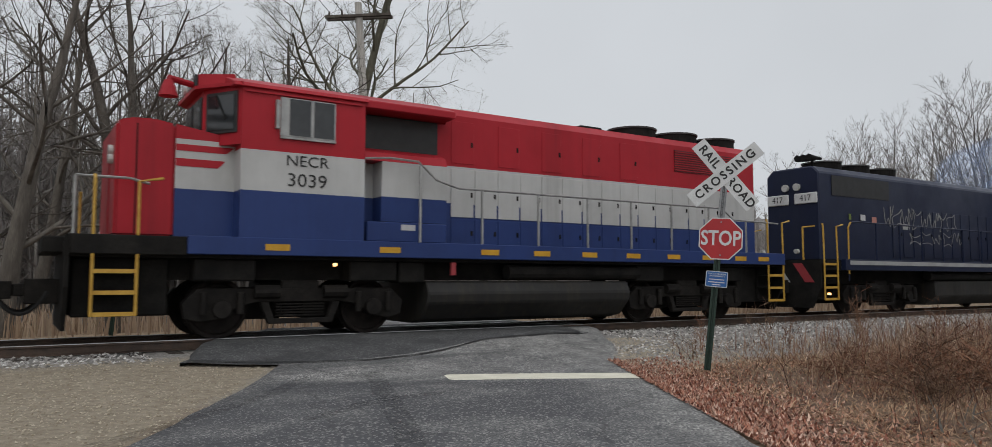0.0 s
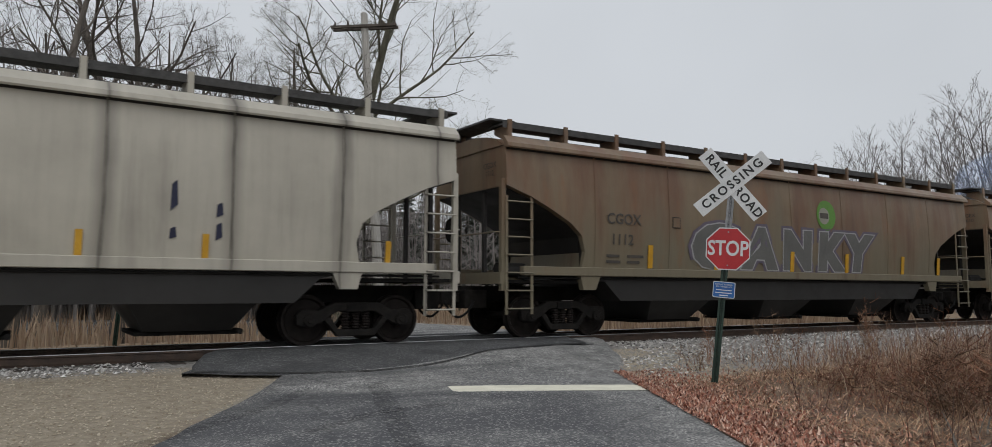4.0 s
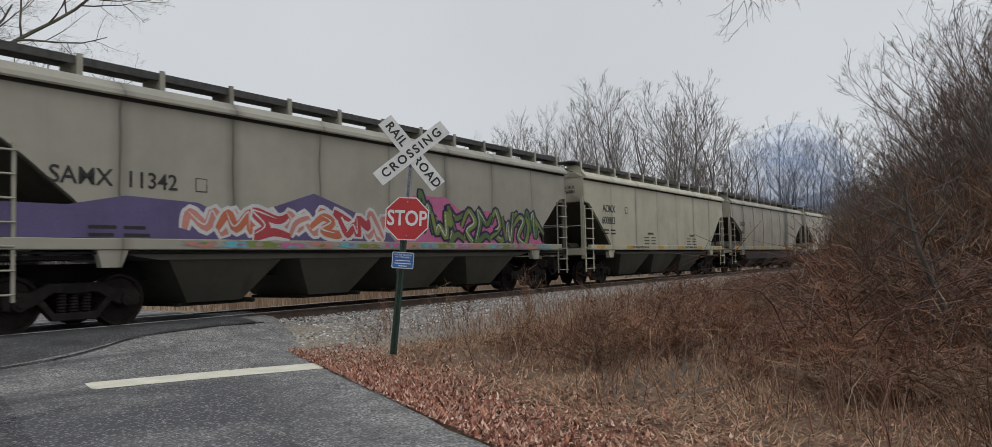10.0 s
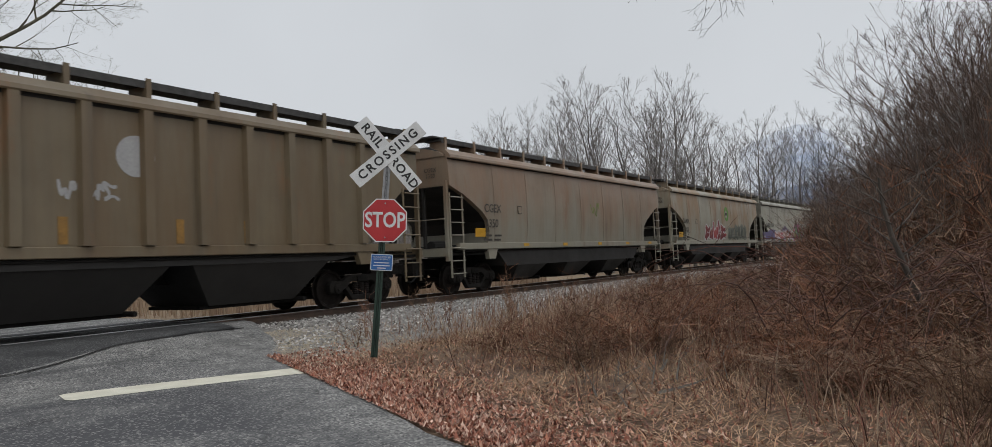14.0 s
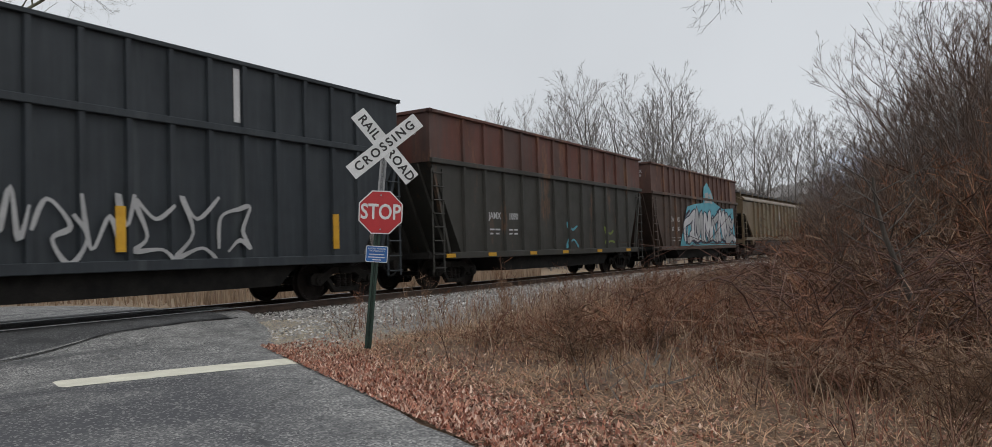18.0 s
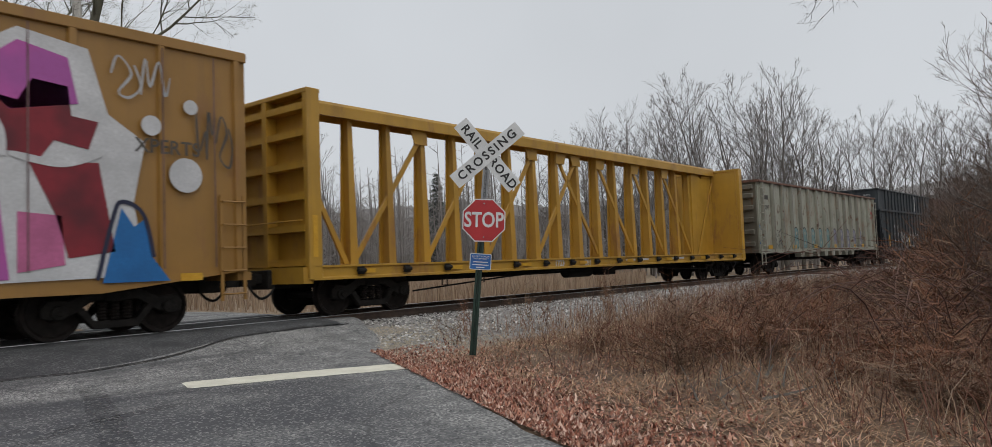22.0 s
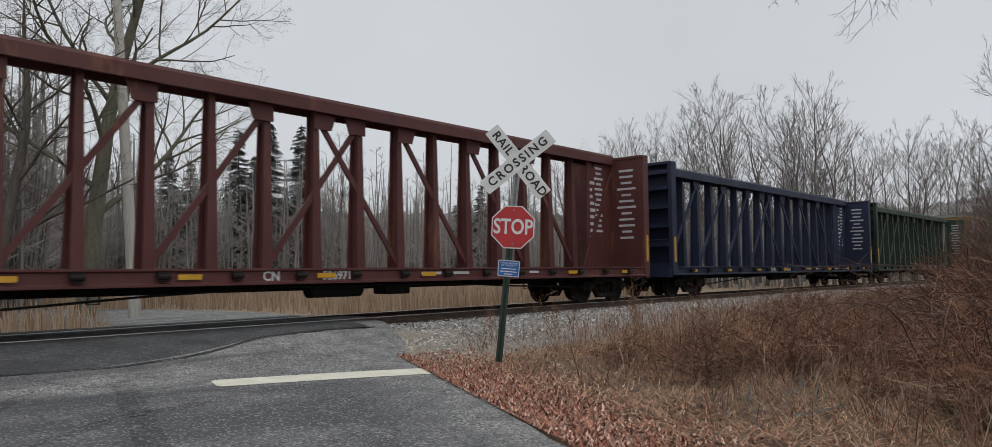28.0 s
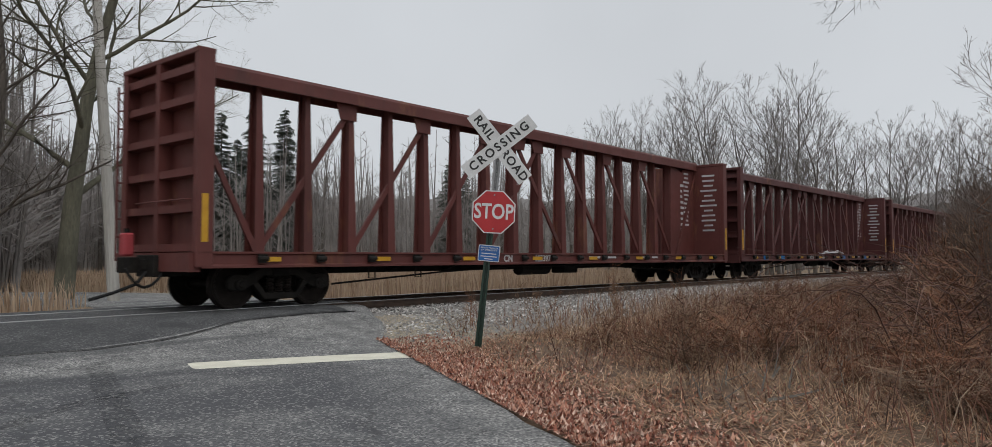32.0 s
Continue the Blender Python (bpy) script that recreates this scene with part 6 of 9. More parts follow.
def covered_hopper(key, label, body, dark, bays=3, ribs=0, seams=7, marks=("", ""), mark_at=(-6.2, 2.6), mark_size=0.36, ink=None, long_mark=False, sill=None, style="arch", seam=None):
    L = ENDS[key][1] - ENDS[key][0]
    h, ink = L / 2, ink or M_BLACK
    car = thing("covered_hopper_car", label, "hopper car", group="train")
    sill = sill or body
    if style == "arch":
        cut = [(2.05, 1.50), (2.12, 1.85), (2.02, 2.2), (1.72, 2.45), (1.2, 2.72), (0.7, 2.95), (0.08, 3.16)]
    else:
        cut = [(2.3, 1.50), (2.15, 1.7), (1.5, 2.25), (0.9, 2.75), (0.5, 3.05), (0.08, 3.1)]
    top = 4.0
    poly = [(h - d, z) for d, z in cut] + [(h - 0.08, top), (-h + 0.08, top)] + [(-h + d, z) for d, z in reversed(cut)]
    if style == "arch":
        smooth(part("body", shell_mesh(h, cut, top), body, car))
    else:
        part("body", prism(mesh(), poly, -1.5, 1.5), body, car)
    # end slope sheets and voids: soot, with their shade painted into the colour
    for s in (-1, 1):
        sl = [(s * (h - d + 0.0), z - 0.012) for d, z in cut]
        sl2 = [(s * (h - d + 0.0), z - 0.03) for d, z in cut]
        part("slope_sheet", prism(mesh(), sl + sl2[::-1], -1.42, 1.42), dark, car, "slope sheet dark with soot and painted shade")
    roof = part("roof", prism(mesh(), arc_roof(top + 0.004, 0.33, 1.47), -h + 0.05, h - 0.05, "x"), body, car)
    for y in (-1.54, 1.54):
        g = 1 if y > 0 else -1
        # a near-black strip paints the eave's shade onto the side
        part("drip_seam", box(mesh(), -h + 0.1, h - 0.1, *sorted((g * 1.502, g * 1.512)), 3.885, 3.958), M_SOOT_SHADE, car, "dark strip painting the shade under the eave")
        part("roof_edge", prism(mesh(), [(g * 1.503, 3.96), (g * 1.62, 3.93), (g * 1.64, 3.96), (g * 1.62, 4.04), (g * 1.46, 4.20), (g * 1.40, 4.19), (g * 1.46, 4.02)], -h + 0.06, h - 0.06, "x"), body, car)
    # running boards on brackets, hatch trough
    for y in (-0.98, 0.98):
        board = part("running_board", box(mesh(), -h + 0.15, h - 0.15, y - 0.30, y + 0.30, 4.47, 4.51), M_GRATE, car, "dark steel grating walkway")
        part("board_edge", box(mesh(), -h + 0.15, h - 0.15, y - 0.32, y - 0.302, 4.41, 4.55), M_GRATE, board)
        n = max(8, round(L / 1.55))
        for k in range(n + 1):
            x = -h + 0.3 + (L - 0.6) * k / n
            part("board_bracket", prism(mesh(), [(y - 0.36, 4.12), (y - 0.29, 4.12), (y + 0.2, 4.34), (y + 0.2, 4.468), (y - 0.325, 4.468), (y - 0.325, 4.59), (y - 0.36, 4.59)], x - 0.05, x + 0.05, "x"), body, car)
    nh = 10
    for k in range(nh):
        x = -h + 0.9 + (L - 1.8) * (k + 0.5) / nh
        part("roof_hatch", softened(box(mesh(), x - (L - 1.8) / nh * 0.46, x + (L - 1.8) / nh * 0.46, -0.32, 0.32, 4.32, 4.50), 0.03), M_GRATE, car)
    for s in (-1, 1):
        part("end_walkway", box(mesh(), *sorted((s * (h - 0.5), s * (h + 0.12))), -1.2, 1.2, 4.555, 4.595), M_GRATE, car)
    # side sills, jacking pads, platforms
    for y in (-1, 1):
        part("side_sill", softened(box(mesh(), -h + 0.5, h - 0.5, *sorted((y * 1.40, y * 1.56)), 1.32, 1.51), 0.012), sill, car)
        for s in (-1, 1):
            part("jacking_pad", prism(mesh(), [(s * (h - 2.55), 1.318), (s * (h - 2.0), 1.318), (s * (h - 2.08), 1.02), (s * (h - 2.42), 1.02)], *sorted((y * 1.38, y * 1.53))), sill, car)
    part("centre_sill", box(mesh(), -h - 0.1, h + 0.1, -0.24, 0.24, 0.78, 1.10), M_UNDER, car)
    for s in (-1, 1):
        part("end_platform", box(mesh(), *sorted((s * (h - 2.2), s * (h + 0.02))), -1.38, 1.38, 1.16, 1.225), M_UNDER, car)
        for y in (-1.44, 1.44):
            part("corner_post", box(mesh(), *sorted((s * (h - 0.10), s * (h - 0.0))), y - 0.05, y + 0.05, 1.0, 3.3), sill, car)
            part("end_post", box(mesh(), *sorted((s * (h - 0.18), s * (h - 0.10))), y * 0.4 - 0.04, y * 0.4 + 0.04, 1.12, 3.1), dark, car)
        part("end_sill", box(mesh(), *sorted((s * (h - 0.1), s * (h + 0.04))), -1.5, 1.5, 1.14, 1.38), sill, car)
        for y in (-1.52, 1.52):
            x0 = h - 0.72 if s > 0 else -h + 0.10
            ladder(car, 0.62, 0.52, 2.95, 7, sill, pose(x0, y, 0))
        part("grab_iron", tube(mesh(), [(s * (h - 0.02), -1.4, 2.2), (s * (h + 0.08), -1.4, 2.2), (s * (h + 0.08), 1.4, 2.2), (s * (h - 0.02), 1.4, 2.2)], 0.016, 5), sill, car)
    part("brake_wheel", tube(mesh(), [(-h - 0.06, 0.5, 2.35), (-h - 0.10, 0.5, 2.35)], 0.28, 16), M_UNDER, car)
    part("brake_cylinder", tube(mesh(), [(-h + 1.2, -0.5, 1.45), (-h + 0.5, -0.5, 1.45)], 0.16, 10), dark, car)
    # discharge bays
    span = (L - 6.3) / bays
    deep = 0.78 if style == "arch" else 1.14
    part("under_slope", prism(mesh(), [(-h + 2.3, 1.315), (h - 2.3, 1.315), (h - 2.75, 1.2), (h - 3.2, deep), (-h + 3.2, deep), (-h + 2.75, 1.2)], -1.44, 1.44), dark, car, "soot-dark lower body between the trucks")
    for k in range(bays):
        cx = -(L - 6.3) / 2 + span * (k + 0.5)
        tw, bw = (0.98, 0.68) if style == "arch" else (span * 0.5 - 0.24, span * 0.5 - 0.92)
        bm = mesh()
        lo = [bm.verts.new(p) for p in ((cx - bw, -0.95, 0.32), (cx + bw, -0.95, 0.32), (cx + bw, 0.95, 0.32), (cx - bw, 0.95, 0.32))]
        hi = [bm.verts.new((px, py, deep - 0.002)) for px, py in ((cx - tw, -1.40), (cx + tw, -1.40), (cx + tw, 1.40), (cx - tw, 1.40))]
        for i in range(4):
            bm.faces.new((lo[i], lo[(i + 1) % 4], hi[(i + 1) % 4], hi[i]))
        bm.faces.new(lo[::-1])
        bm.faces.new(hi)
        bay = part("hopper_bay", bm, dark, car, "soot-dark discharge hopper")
        part("outlet_gate", softened(box(mesh(), cx - bw - 0.14, cx + bw + 0.14, -0.85, 0.85, 0.25, 0.317), 0.012), M_UNDER, bay)
        part("gate_shaft", tube(mesh(), [(cx + bw + 0.1, -1.2, 0.31), (cx + bw + 0.1, -0.8, 0.31)], 0.05, 8), M_UNDER, bay)
    part("train_pipe", tube(mesh(), [(-h + 0.4, -1.47, 1.27), (h - 0.4, -1.47, 1.27)], 0.02, 6), M_UNDER, car)
    if ribs:
        for k in range(ribs):
            x = -h + 2.1 + (L - 5.0) * (k + 0.5) / (ribs - 1)
            part("side_post", prism(mesh(), [(x - 0.12, -1.502), (x - 0.09, -1.62), (x + 0.09, -1.62), (x + 0.12, -1.502)], 1.52, 3.945, "z"), body, car)
    else:
        for k in range(seams):
            x = -h + 2.4 + (L - 4.8) * k / (seams - 1)
            bm = mesh()
            for j in range(12):
                box(bm, x - 0.018, x + 0.018, -1.500, -1.495, 1.52 + 0.2017 * j, 1.52 + 0.2017 * (j + 1))
            part("panel_seam", bm, seam or body, car)
    if marks[0]:
        if long_mark:
            lettered(car, marks[0] + "  " + marks[1], mark_at[0], mark_at[1], mark_size, ink)
        else:
            lettered(car, marks[0], mark_at[0], mark_at[1], mark_size, ink)
            lettered(car, marks[1], mark_at[0] - 0.05, mark_at[1] - 0.46, mark_size, ink)
        data_lines(car, mark_at[0] - 0.5, mark_at[1] - 0.85, ink, 2, 1.1, h=0.06)
        part("end_lettering", letters(marks[0] + "\n" + marks[1], 0.17), ink, car, "", pose(-h + 0.07, -0.9, 3.55, 0, 0, -90))
        part("class_plate", box(mesh(), mark_at[0] + 1.5, mark_at[0] + 1.75, -1.508, -1.504, mark_at[1] - 0.12, mark_at[1] + 0.14), dark, car)
        part("class_plate", box(mesh(), mark_at[0] + 1.52, mark_at[0] + 1.73, -1.511, -1.508, mark_at[1] - 0.10, mark_at[1] + 0.12), body, car)
    running_gear(car, h, 1.9)
    VEHICLES[key] = car
    return car


VEHICLES = {}
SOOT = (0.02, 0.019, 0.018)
for m_ in (M_GEAR, M_UNDER, M_WHEEL, M_HOSE):
    m_.node_tree.nodes["Principled BSDF"].inputs["Specular IOR Level"].default_value = 0.18


def seam_plan(key, count=7):
    """First seam and spacing of a hopper's side panels, in its own space."""
    L = ENDS[key][1] - ENDS[key][0]
    return -L / 2 + 2.4, (L - 4.8) / (count - 1)


M_TAN = car_paint("hopper_tan", (0.275, 0.206, 0.135), (0.085, 0.054, 0.038), rust=0.16, grime=0.40, low=(0.275, 0.235, 0.162), warm=(0.29, 0.145, 0.08))
M_TAN_OLD = car_paint("hopper_tan_worn", (0.235, 0.168, 0.102), (0.07, 0.046, 0.033), rust=0.14, grime=0.36, warm=(0.175, 0.090, 0.050), low=(0.20, 0.172, 0.115))
M_GREYBEIGE = car_paint("hopper_grey_beige", (0.53, 0.495, 0.415), (0.13, 0.115, 0.095), grime=0.26, seams=seam_plan("c3"))
M_STAINED = car_paint("hopper_stained", (0.41, 0.38, 0.31), (0.06, 0.053, 0.046), grime=0.3, streak_scale=0.75, heavy=0.60, seams=seam_plan("c4"), blot=(3.6, 0.95))
M_CREAM = car_paint("hopper_cream", (0.57, 0.545, 0.42), (0.30, 0.28, 0.22), grime=0.18, seams=seam_plan("c5", 6))
M_PALE = car_paint("hopper_pale_grey", (0.37, 0.355, 0.29), (0.20, 0.185, 0.15), grime=0.18, seams=seam_plan("c6"))
M_RUSTY = car_paint("hopper_rusty", (0.35, 0.325, 0.255), (0.18, 0.115, 0.062), rust=0.30, grime=0.34, warm=(0.29, 0.17, 0.078), low=(0.35, 0.342, 0.28))
M_BROWNGREY = car_paint("hopper_brown_grey", (0.29, 0.215, 0.15), (0.12, 0.09, 0.066), rust=0.05, grime=0.34, low=(0.30, 0.282, 0.225), warm=(0.29, 0.185, 0.118))
M_TAUPE = car_paint("hopper_taupe", (0.20, 0.158, 0.10), (0.075, 0.058, 0.042), rust=0.1, grime=0.35, warm=(0.165, 0.115, 0.065))
# these dark tones mix soot with the shade below the end slopes
M_SOOT_SHADE = car_paint("soot_shade_slope", (0.022, 0.020, 0.018), SOOT, grime=0.4)
M_GREEN_SOOT_SHADE = car_paint("soot_shade_bay", (0.062, 0.060, 0.046), SOOT, grime=0.5)
M_FADED = mottled("faded_ink", (0.05, 0.045, 0.04), (0.10, 0.085, 0.07), 3, 0.7, 40, 0.05)
M_SEAM = mottled("dirty_seam", (0.13, 0.12, 0.10), (0.24, 0.22, 0.18), 2, 0.7, 20, 0.1)
P_GREEN = paint("leaf_green", (0.13, 0.30, 0.05))
P_GREY = paint("grey", (0.30, 0.30, 0.29))
P_SILVER = paint("silver", (0.42, 0.42, 0.42))
P_WHITE = paint("white", (0.62, 0.62, 0.63))
P_PURPLE = paint("violet", (0.11, 0.085, 0.20))
P_ORANGE = paint("orange", (0.52, 0.15, 0.07))
P_SALMON = paint("salmon", (0.55, 0.24, 0.19))
P_PINK = paint("pink", (0.55, 0.14, 0.30))
P_MAROON = paint("maroon", (0.20, 0.018, 0.026))
P_RED = paint("red", (0.42, 0.05, 0.06))
P_BLUE = paint("blue", (0.012, 0.15, 0.42))
P_CYAN = paint("cyan", (0.12, 0.42, 0.52))
P_NAVY = paint("navy", (0.015, 0.018, 0.05))
P_LIME = paint("olive_lime", (0.19, 0.25, 0.05))


def disc(parent, x, z, r, mat, y=-1.5, lift=0.004):
    return decal(parent, [(x + r * math.cos(6.28319 * k / 28), z + r * math.sin(6.28319 * k / 28)) for k in range(28)], mat, y, lift, "painted_disc")


def green_disc(car, x, z, r=0.42):
    disc(car, x, z, r, P_GREEN)
    disc(car, x - 0.1, z - 0.02, r * 0.55, M_PALE, lift=0.008)
    part("painted_bar", box(mesh(), x - 0.28, x + 0.08, -1.514, -1.511, z - 0.09, z + 0.06), M_FADED, car)


c = covered_hopper("c1", "tan rust-streaked covered hopper car with a green disc", M_TAN, M_SOOT_SHADE, 3, marks=("CGEX", "1610"), mark_at=(-6.2, 2.65), ink=M_FADED)
green_disc(c, 1.4, 3.1)
reflectors(c, [-8.0, -4.5, -1.0, 2.5, 6.0], 1.43, 0.3, 0.09, -1.562)
c = covered_hopper("c2", "tan covered hopper car sprayed with grey outlined letters", M_TAN_OLD, M_SOOT_SHADE, 3, marks=("CGOX", "1112"), mark_at=(-5.9, 2.6), mark_size=0.34, ink=M_FADED)
green_disc(c, 1.5, 3.1)
P_SMOKE, P_DUSK = paint("smoky_grey", (0.15, 0.148, 0.138)), paint("dusky_violet", (0.15, 0.125, 0.165))
for x0, ch, wide, lean in ((-2.95, "G", 1.5, 0.10), (-1.25, "A", 1.25, 0.05), (0.25, "N", 1.15, 0.0), (1.65, "K", 1.15, 0.04), (2.95, "Y", 1.2, 0.12)):
    k = 1.36 if ch == "G" else 1.30
    for off, m_, bold in ((0.0, P_DUSK, 0.19), (0.002, P_SILVER, 0.125), (0.004, P_SMOKE, 0.095)):
        me = letters(ch, k, bold=bold)
        me.transform(Matrix(((wide, 0, lean, 0), (0, 1, 0, 0), (0, 0, 1, 0), (0, 0, 0, 1))))
        part("graffiti", me, m_, c, "grey sprayed block letter with pale outline", pose(x0, -1.5035 - off, 2.04))
for xx in (-5.1, -2.9, 0.0, 2.4, 5.2, 7.2):
    part("reflector", box(mesh(), xx - 0.07, xx + 0.07, -1.53, -1.512, 1.52, 2.05), M_YELLOW, c, "yellow upright reflector strip")
c = covered_hopper("c3", "grey-beige covered hopper car with dull seams", M_GREYBEIGE, M_SOOT_SHADE, 3, marks=("CGEX", "1150"), mark_at=(-6.0, 2.85), ink=M_BLACK, seam=M_SEAM)
for xx in (-6.9, -3.4, 1.6, 3.4, 6.6):
    part("reflector", box(mesh(), xx - 0.05, xx + 0.05, -1.53, -1.505, 1.45, 1.9), M_YELLOW, c, "yellow upright reflector strip")
for xx, zz, hh in ((2.9, 2.5, 0.5), (2.9, 1.9, 0.2), (3.6, 2.3, 0.25), (3.6, 1.95, 0.3)):
    decal(c, [(xx - 0.05, zz - hh / 2), (xx + 0.06, zz - hh * 0.3), (xx + 0.04, zz + hh / 2), (xx - 0.04, zz + hh * 0.35)], P_NAVY, name="paint_blot")
c = covered_hopper("c4", "grey covered hopper car with black vertical spill streaks", M_STAINED, M_SOOT_SHADE, 3, marks=("CGEX", "1447"), mark_at=(-6.5, 2.8), ink=M_BLACK, seam=M_SEAM)
reflectors(c, [-7.4, -4.6, -2.2, 0.5, 3.0, 5.6, 7.6], 1.43, 0.75, 0.13, -1.562)
c = covered_hopper("c5", "clean cream covered hopper car with yellow sill stripes", M_CREAM, M_GREEN_SOOT_SHADE, 3, seams=6, marks=("AOKX", "600883"), mark_at=(-6.1, 2.9), mark_size=0.40, style="slant")
reflectors(c, [-7.0, -4.3, -1.0, 1.6, 4.2, 7.2], 1.43, 0.6, 0.11, -1.562)
for xx in (-3.2, 2.9):
    part("lettering", letters("DO NOT HAMMER ON CAR", 0.13), M_BLACK, c, "", pose(xx, -1.57, 1.425))
for xx in (-2.0, 3.2):
    part("lettering", letters("WARNING", 0.14), M_BLACK, c, "", pose(xx, -1.508, 2.0))
    data_lines(c, xx - 0.7, 1.82, M_FADED, 4, 1.4, h=0.04)
c = covered_hopper("c6", "pale grey covered hopper car with bright graffiti below", M_PALE, M_GREEN_SOOT_SHADE, 4, marks=("SAMX", "11342"), mark_at=(-6.95, 2.52), mark_size=0.40, long_mark=True, style="slant")
decal(c, [(-8.9, 1.52), (-8.9, 2.05), (-7.8, 2.05), (-6.8, 2.25), (-5.4, 2.2), (-4.6, 1.9), (-2.5, 2.55), (-1.6, 2.3), (-0.9, 2.1), (-0.3, 1.9), (0.2, 1.52)], P_PURPLE, lift=0.003, name="graffiti")
decal(c, [(0.2, 1.52), (0.3, 2.3), (0.9, 2.72), (2.3, 2.74), (2.9, 2.42), (4.5, 2.46), (4.9, 2.2), (6.1, 2.22), (7.0, 1.9), (7.6, 1.52)], P_PINK, lift=0.003, name="graffiti")
wild_piece(c, -5.6, -0.1, 1.53, 2.15, [P_SALMON, P_ORANGE, P_RED], P_WHITE, P_WHITE, 31, 7, 0.10)
wild_piece(c, 0.4, 7.2, 1.53, 2.5, [P_LIME, paint("moss", (0.10, 0.17, 0.05)), P_LIME, paint("olive", (0.13, 0.16, 0.05))], paint("deep_blue", (0.012, 0.014, 0.06)), P_WHITE, 37, 10, 0.085)
spray_piece(c, -5.8, 8.0, 1.33, 1.49, [P_SALMON, P_CYAN, P_LIME, P_PINK], P_GREY, 35, 18, y=-1.562)
c = covered_hopper("c7", "grey covered hopper car with orange rust runs and maroon graffiti", M_RUSTY, M_SOOT_SHADE, 3, marks=("SAMX", "11458"), mark_at=(-6.2, 2.5), ink=M_FADED)
green_disc(c, 1.0, 3.05)
wild_piece(c, -3.0, 0.6, 1.53, 2.4, [P_MAROON, P_MAROON, P_RED], P_WHITE, P_SALMON, 41, 5, 0.13)
P_WASHED = paint("washed_teal", (0.17, 0.185, 0.155))
spray_piece(c, 1.2, 5.3, 1.53, 2.4, [P_WASHED, paint("washed_grey", (0.20, 0.205, 0.17))], P_WASHED, 43, 6)
spray_lines(c, 1.4, 5.2, 1.5, 2.25, paint("washed_dark", (0.10, 0.115, 0.095)), 44, 6, 0.03, -1.514)
reflectors(c, [-7.0], 1.82, 0.62, 0.26, -1.512)
c = covered_hopper("c8", "brown-grey covered hopper car with a faint green mark", M_BROWNGREY, M_SOOT_SHADE, 3, marks=("CGEX", "1350"), mark_at=(-6.2, 2.55), ink=M_FADED)
spray_lines(c, 0.8, 1.6, 2.5, 3.1, P_LIME, 51, 1)
reflectors(c, [-6.9], 1.82, 0.55, 0.26, -1.512)
reflectors(c, [-4.2, -1.4, 1.6, 4.4, 7.0], 1.43, 0.34, 0.1, -1.562)
c = covered_hopper("c9", "taupe ribbed covered hopper car with soot-dark bays", M_TAUPE, M_SOOT_SHADE, 3, ribs=13, marks=("CG  AX", "94  49"), mark_at=(-4.4, 2.75), mark_size=0.38, ink=M_FADED, style="slant")
disc(c, 1.1, 3.1, 0.37, P_SILVER)
spray_lines(c, -0.25, 0.75, 2.3, 2.62, P_SILVER, 61, 4, 0.03)
for k in range(13):
    part("rivet_strap", box(mesh(), 2.44, 2.56, -1.512, -1.503, 1.95 + 0.14 * k, 2.02 + 0.14 * k), M_SOOT_SHADE, c)
M_OCHRE = mottled("faded_ochre", (0.20, 0.11, 0.03), (0.36, 0.19, 0.04), 3, 0.7, 30, 0.1)
for xx in (-6.1, -3.3, -0.2, 1.95, 3.5):
    part("reflector", box(mesh(), xx - 0.08, xx + 0.08, -1.515, -1.505, 1.55, 2.0), M_OCHRE, c, "yellow upright reflector strip")


for key in ("c1", "c2", "c3", "c4", "c7", "c8"):
    wrap_marks(VEHICLES[key])


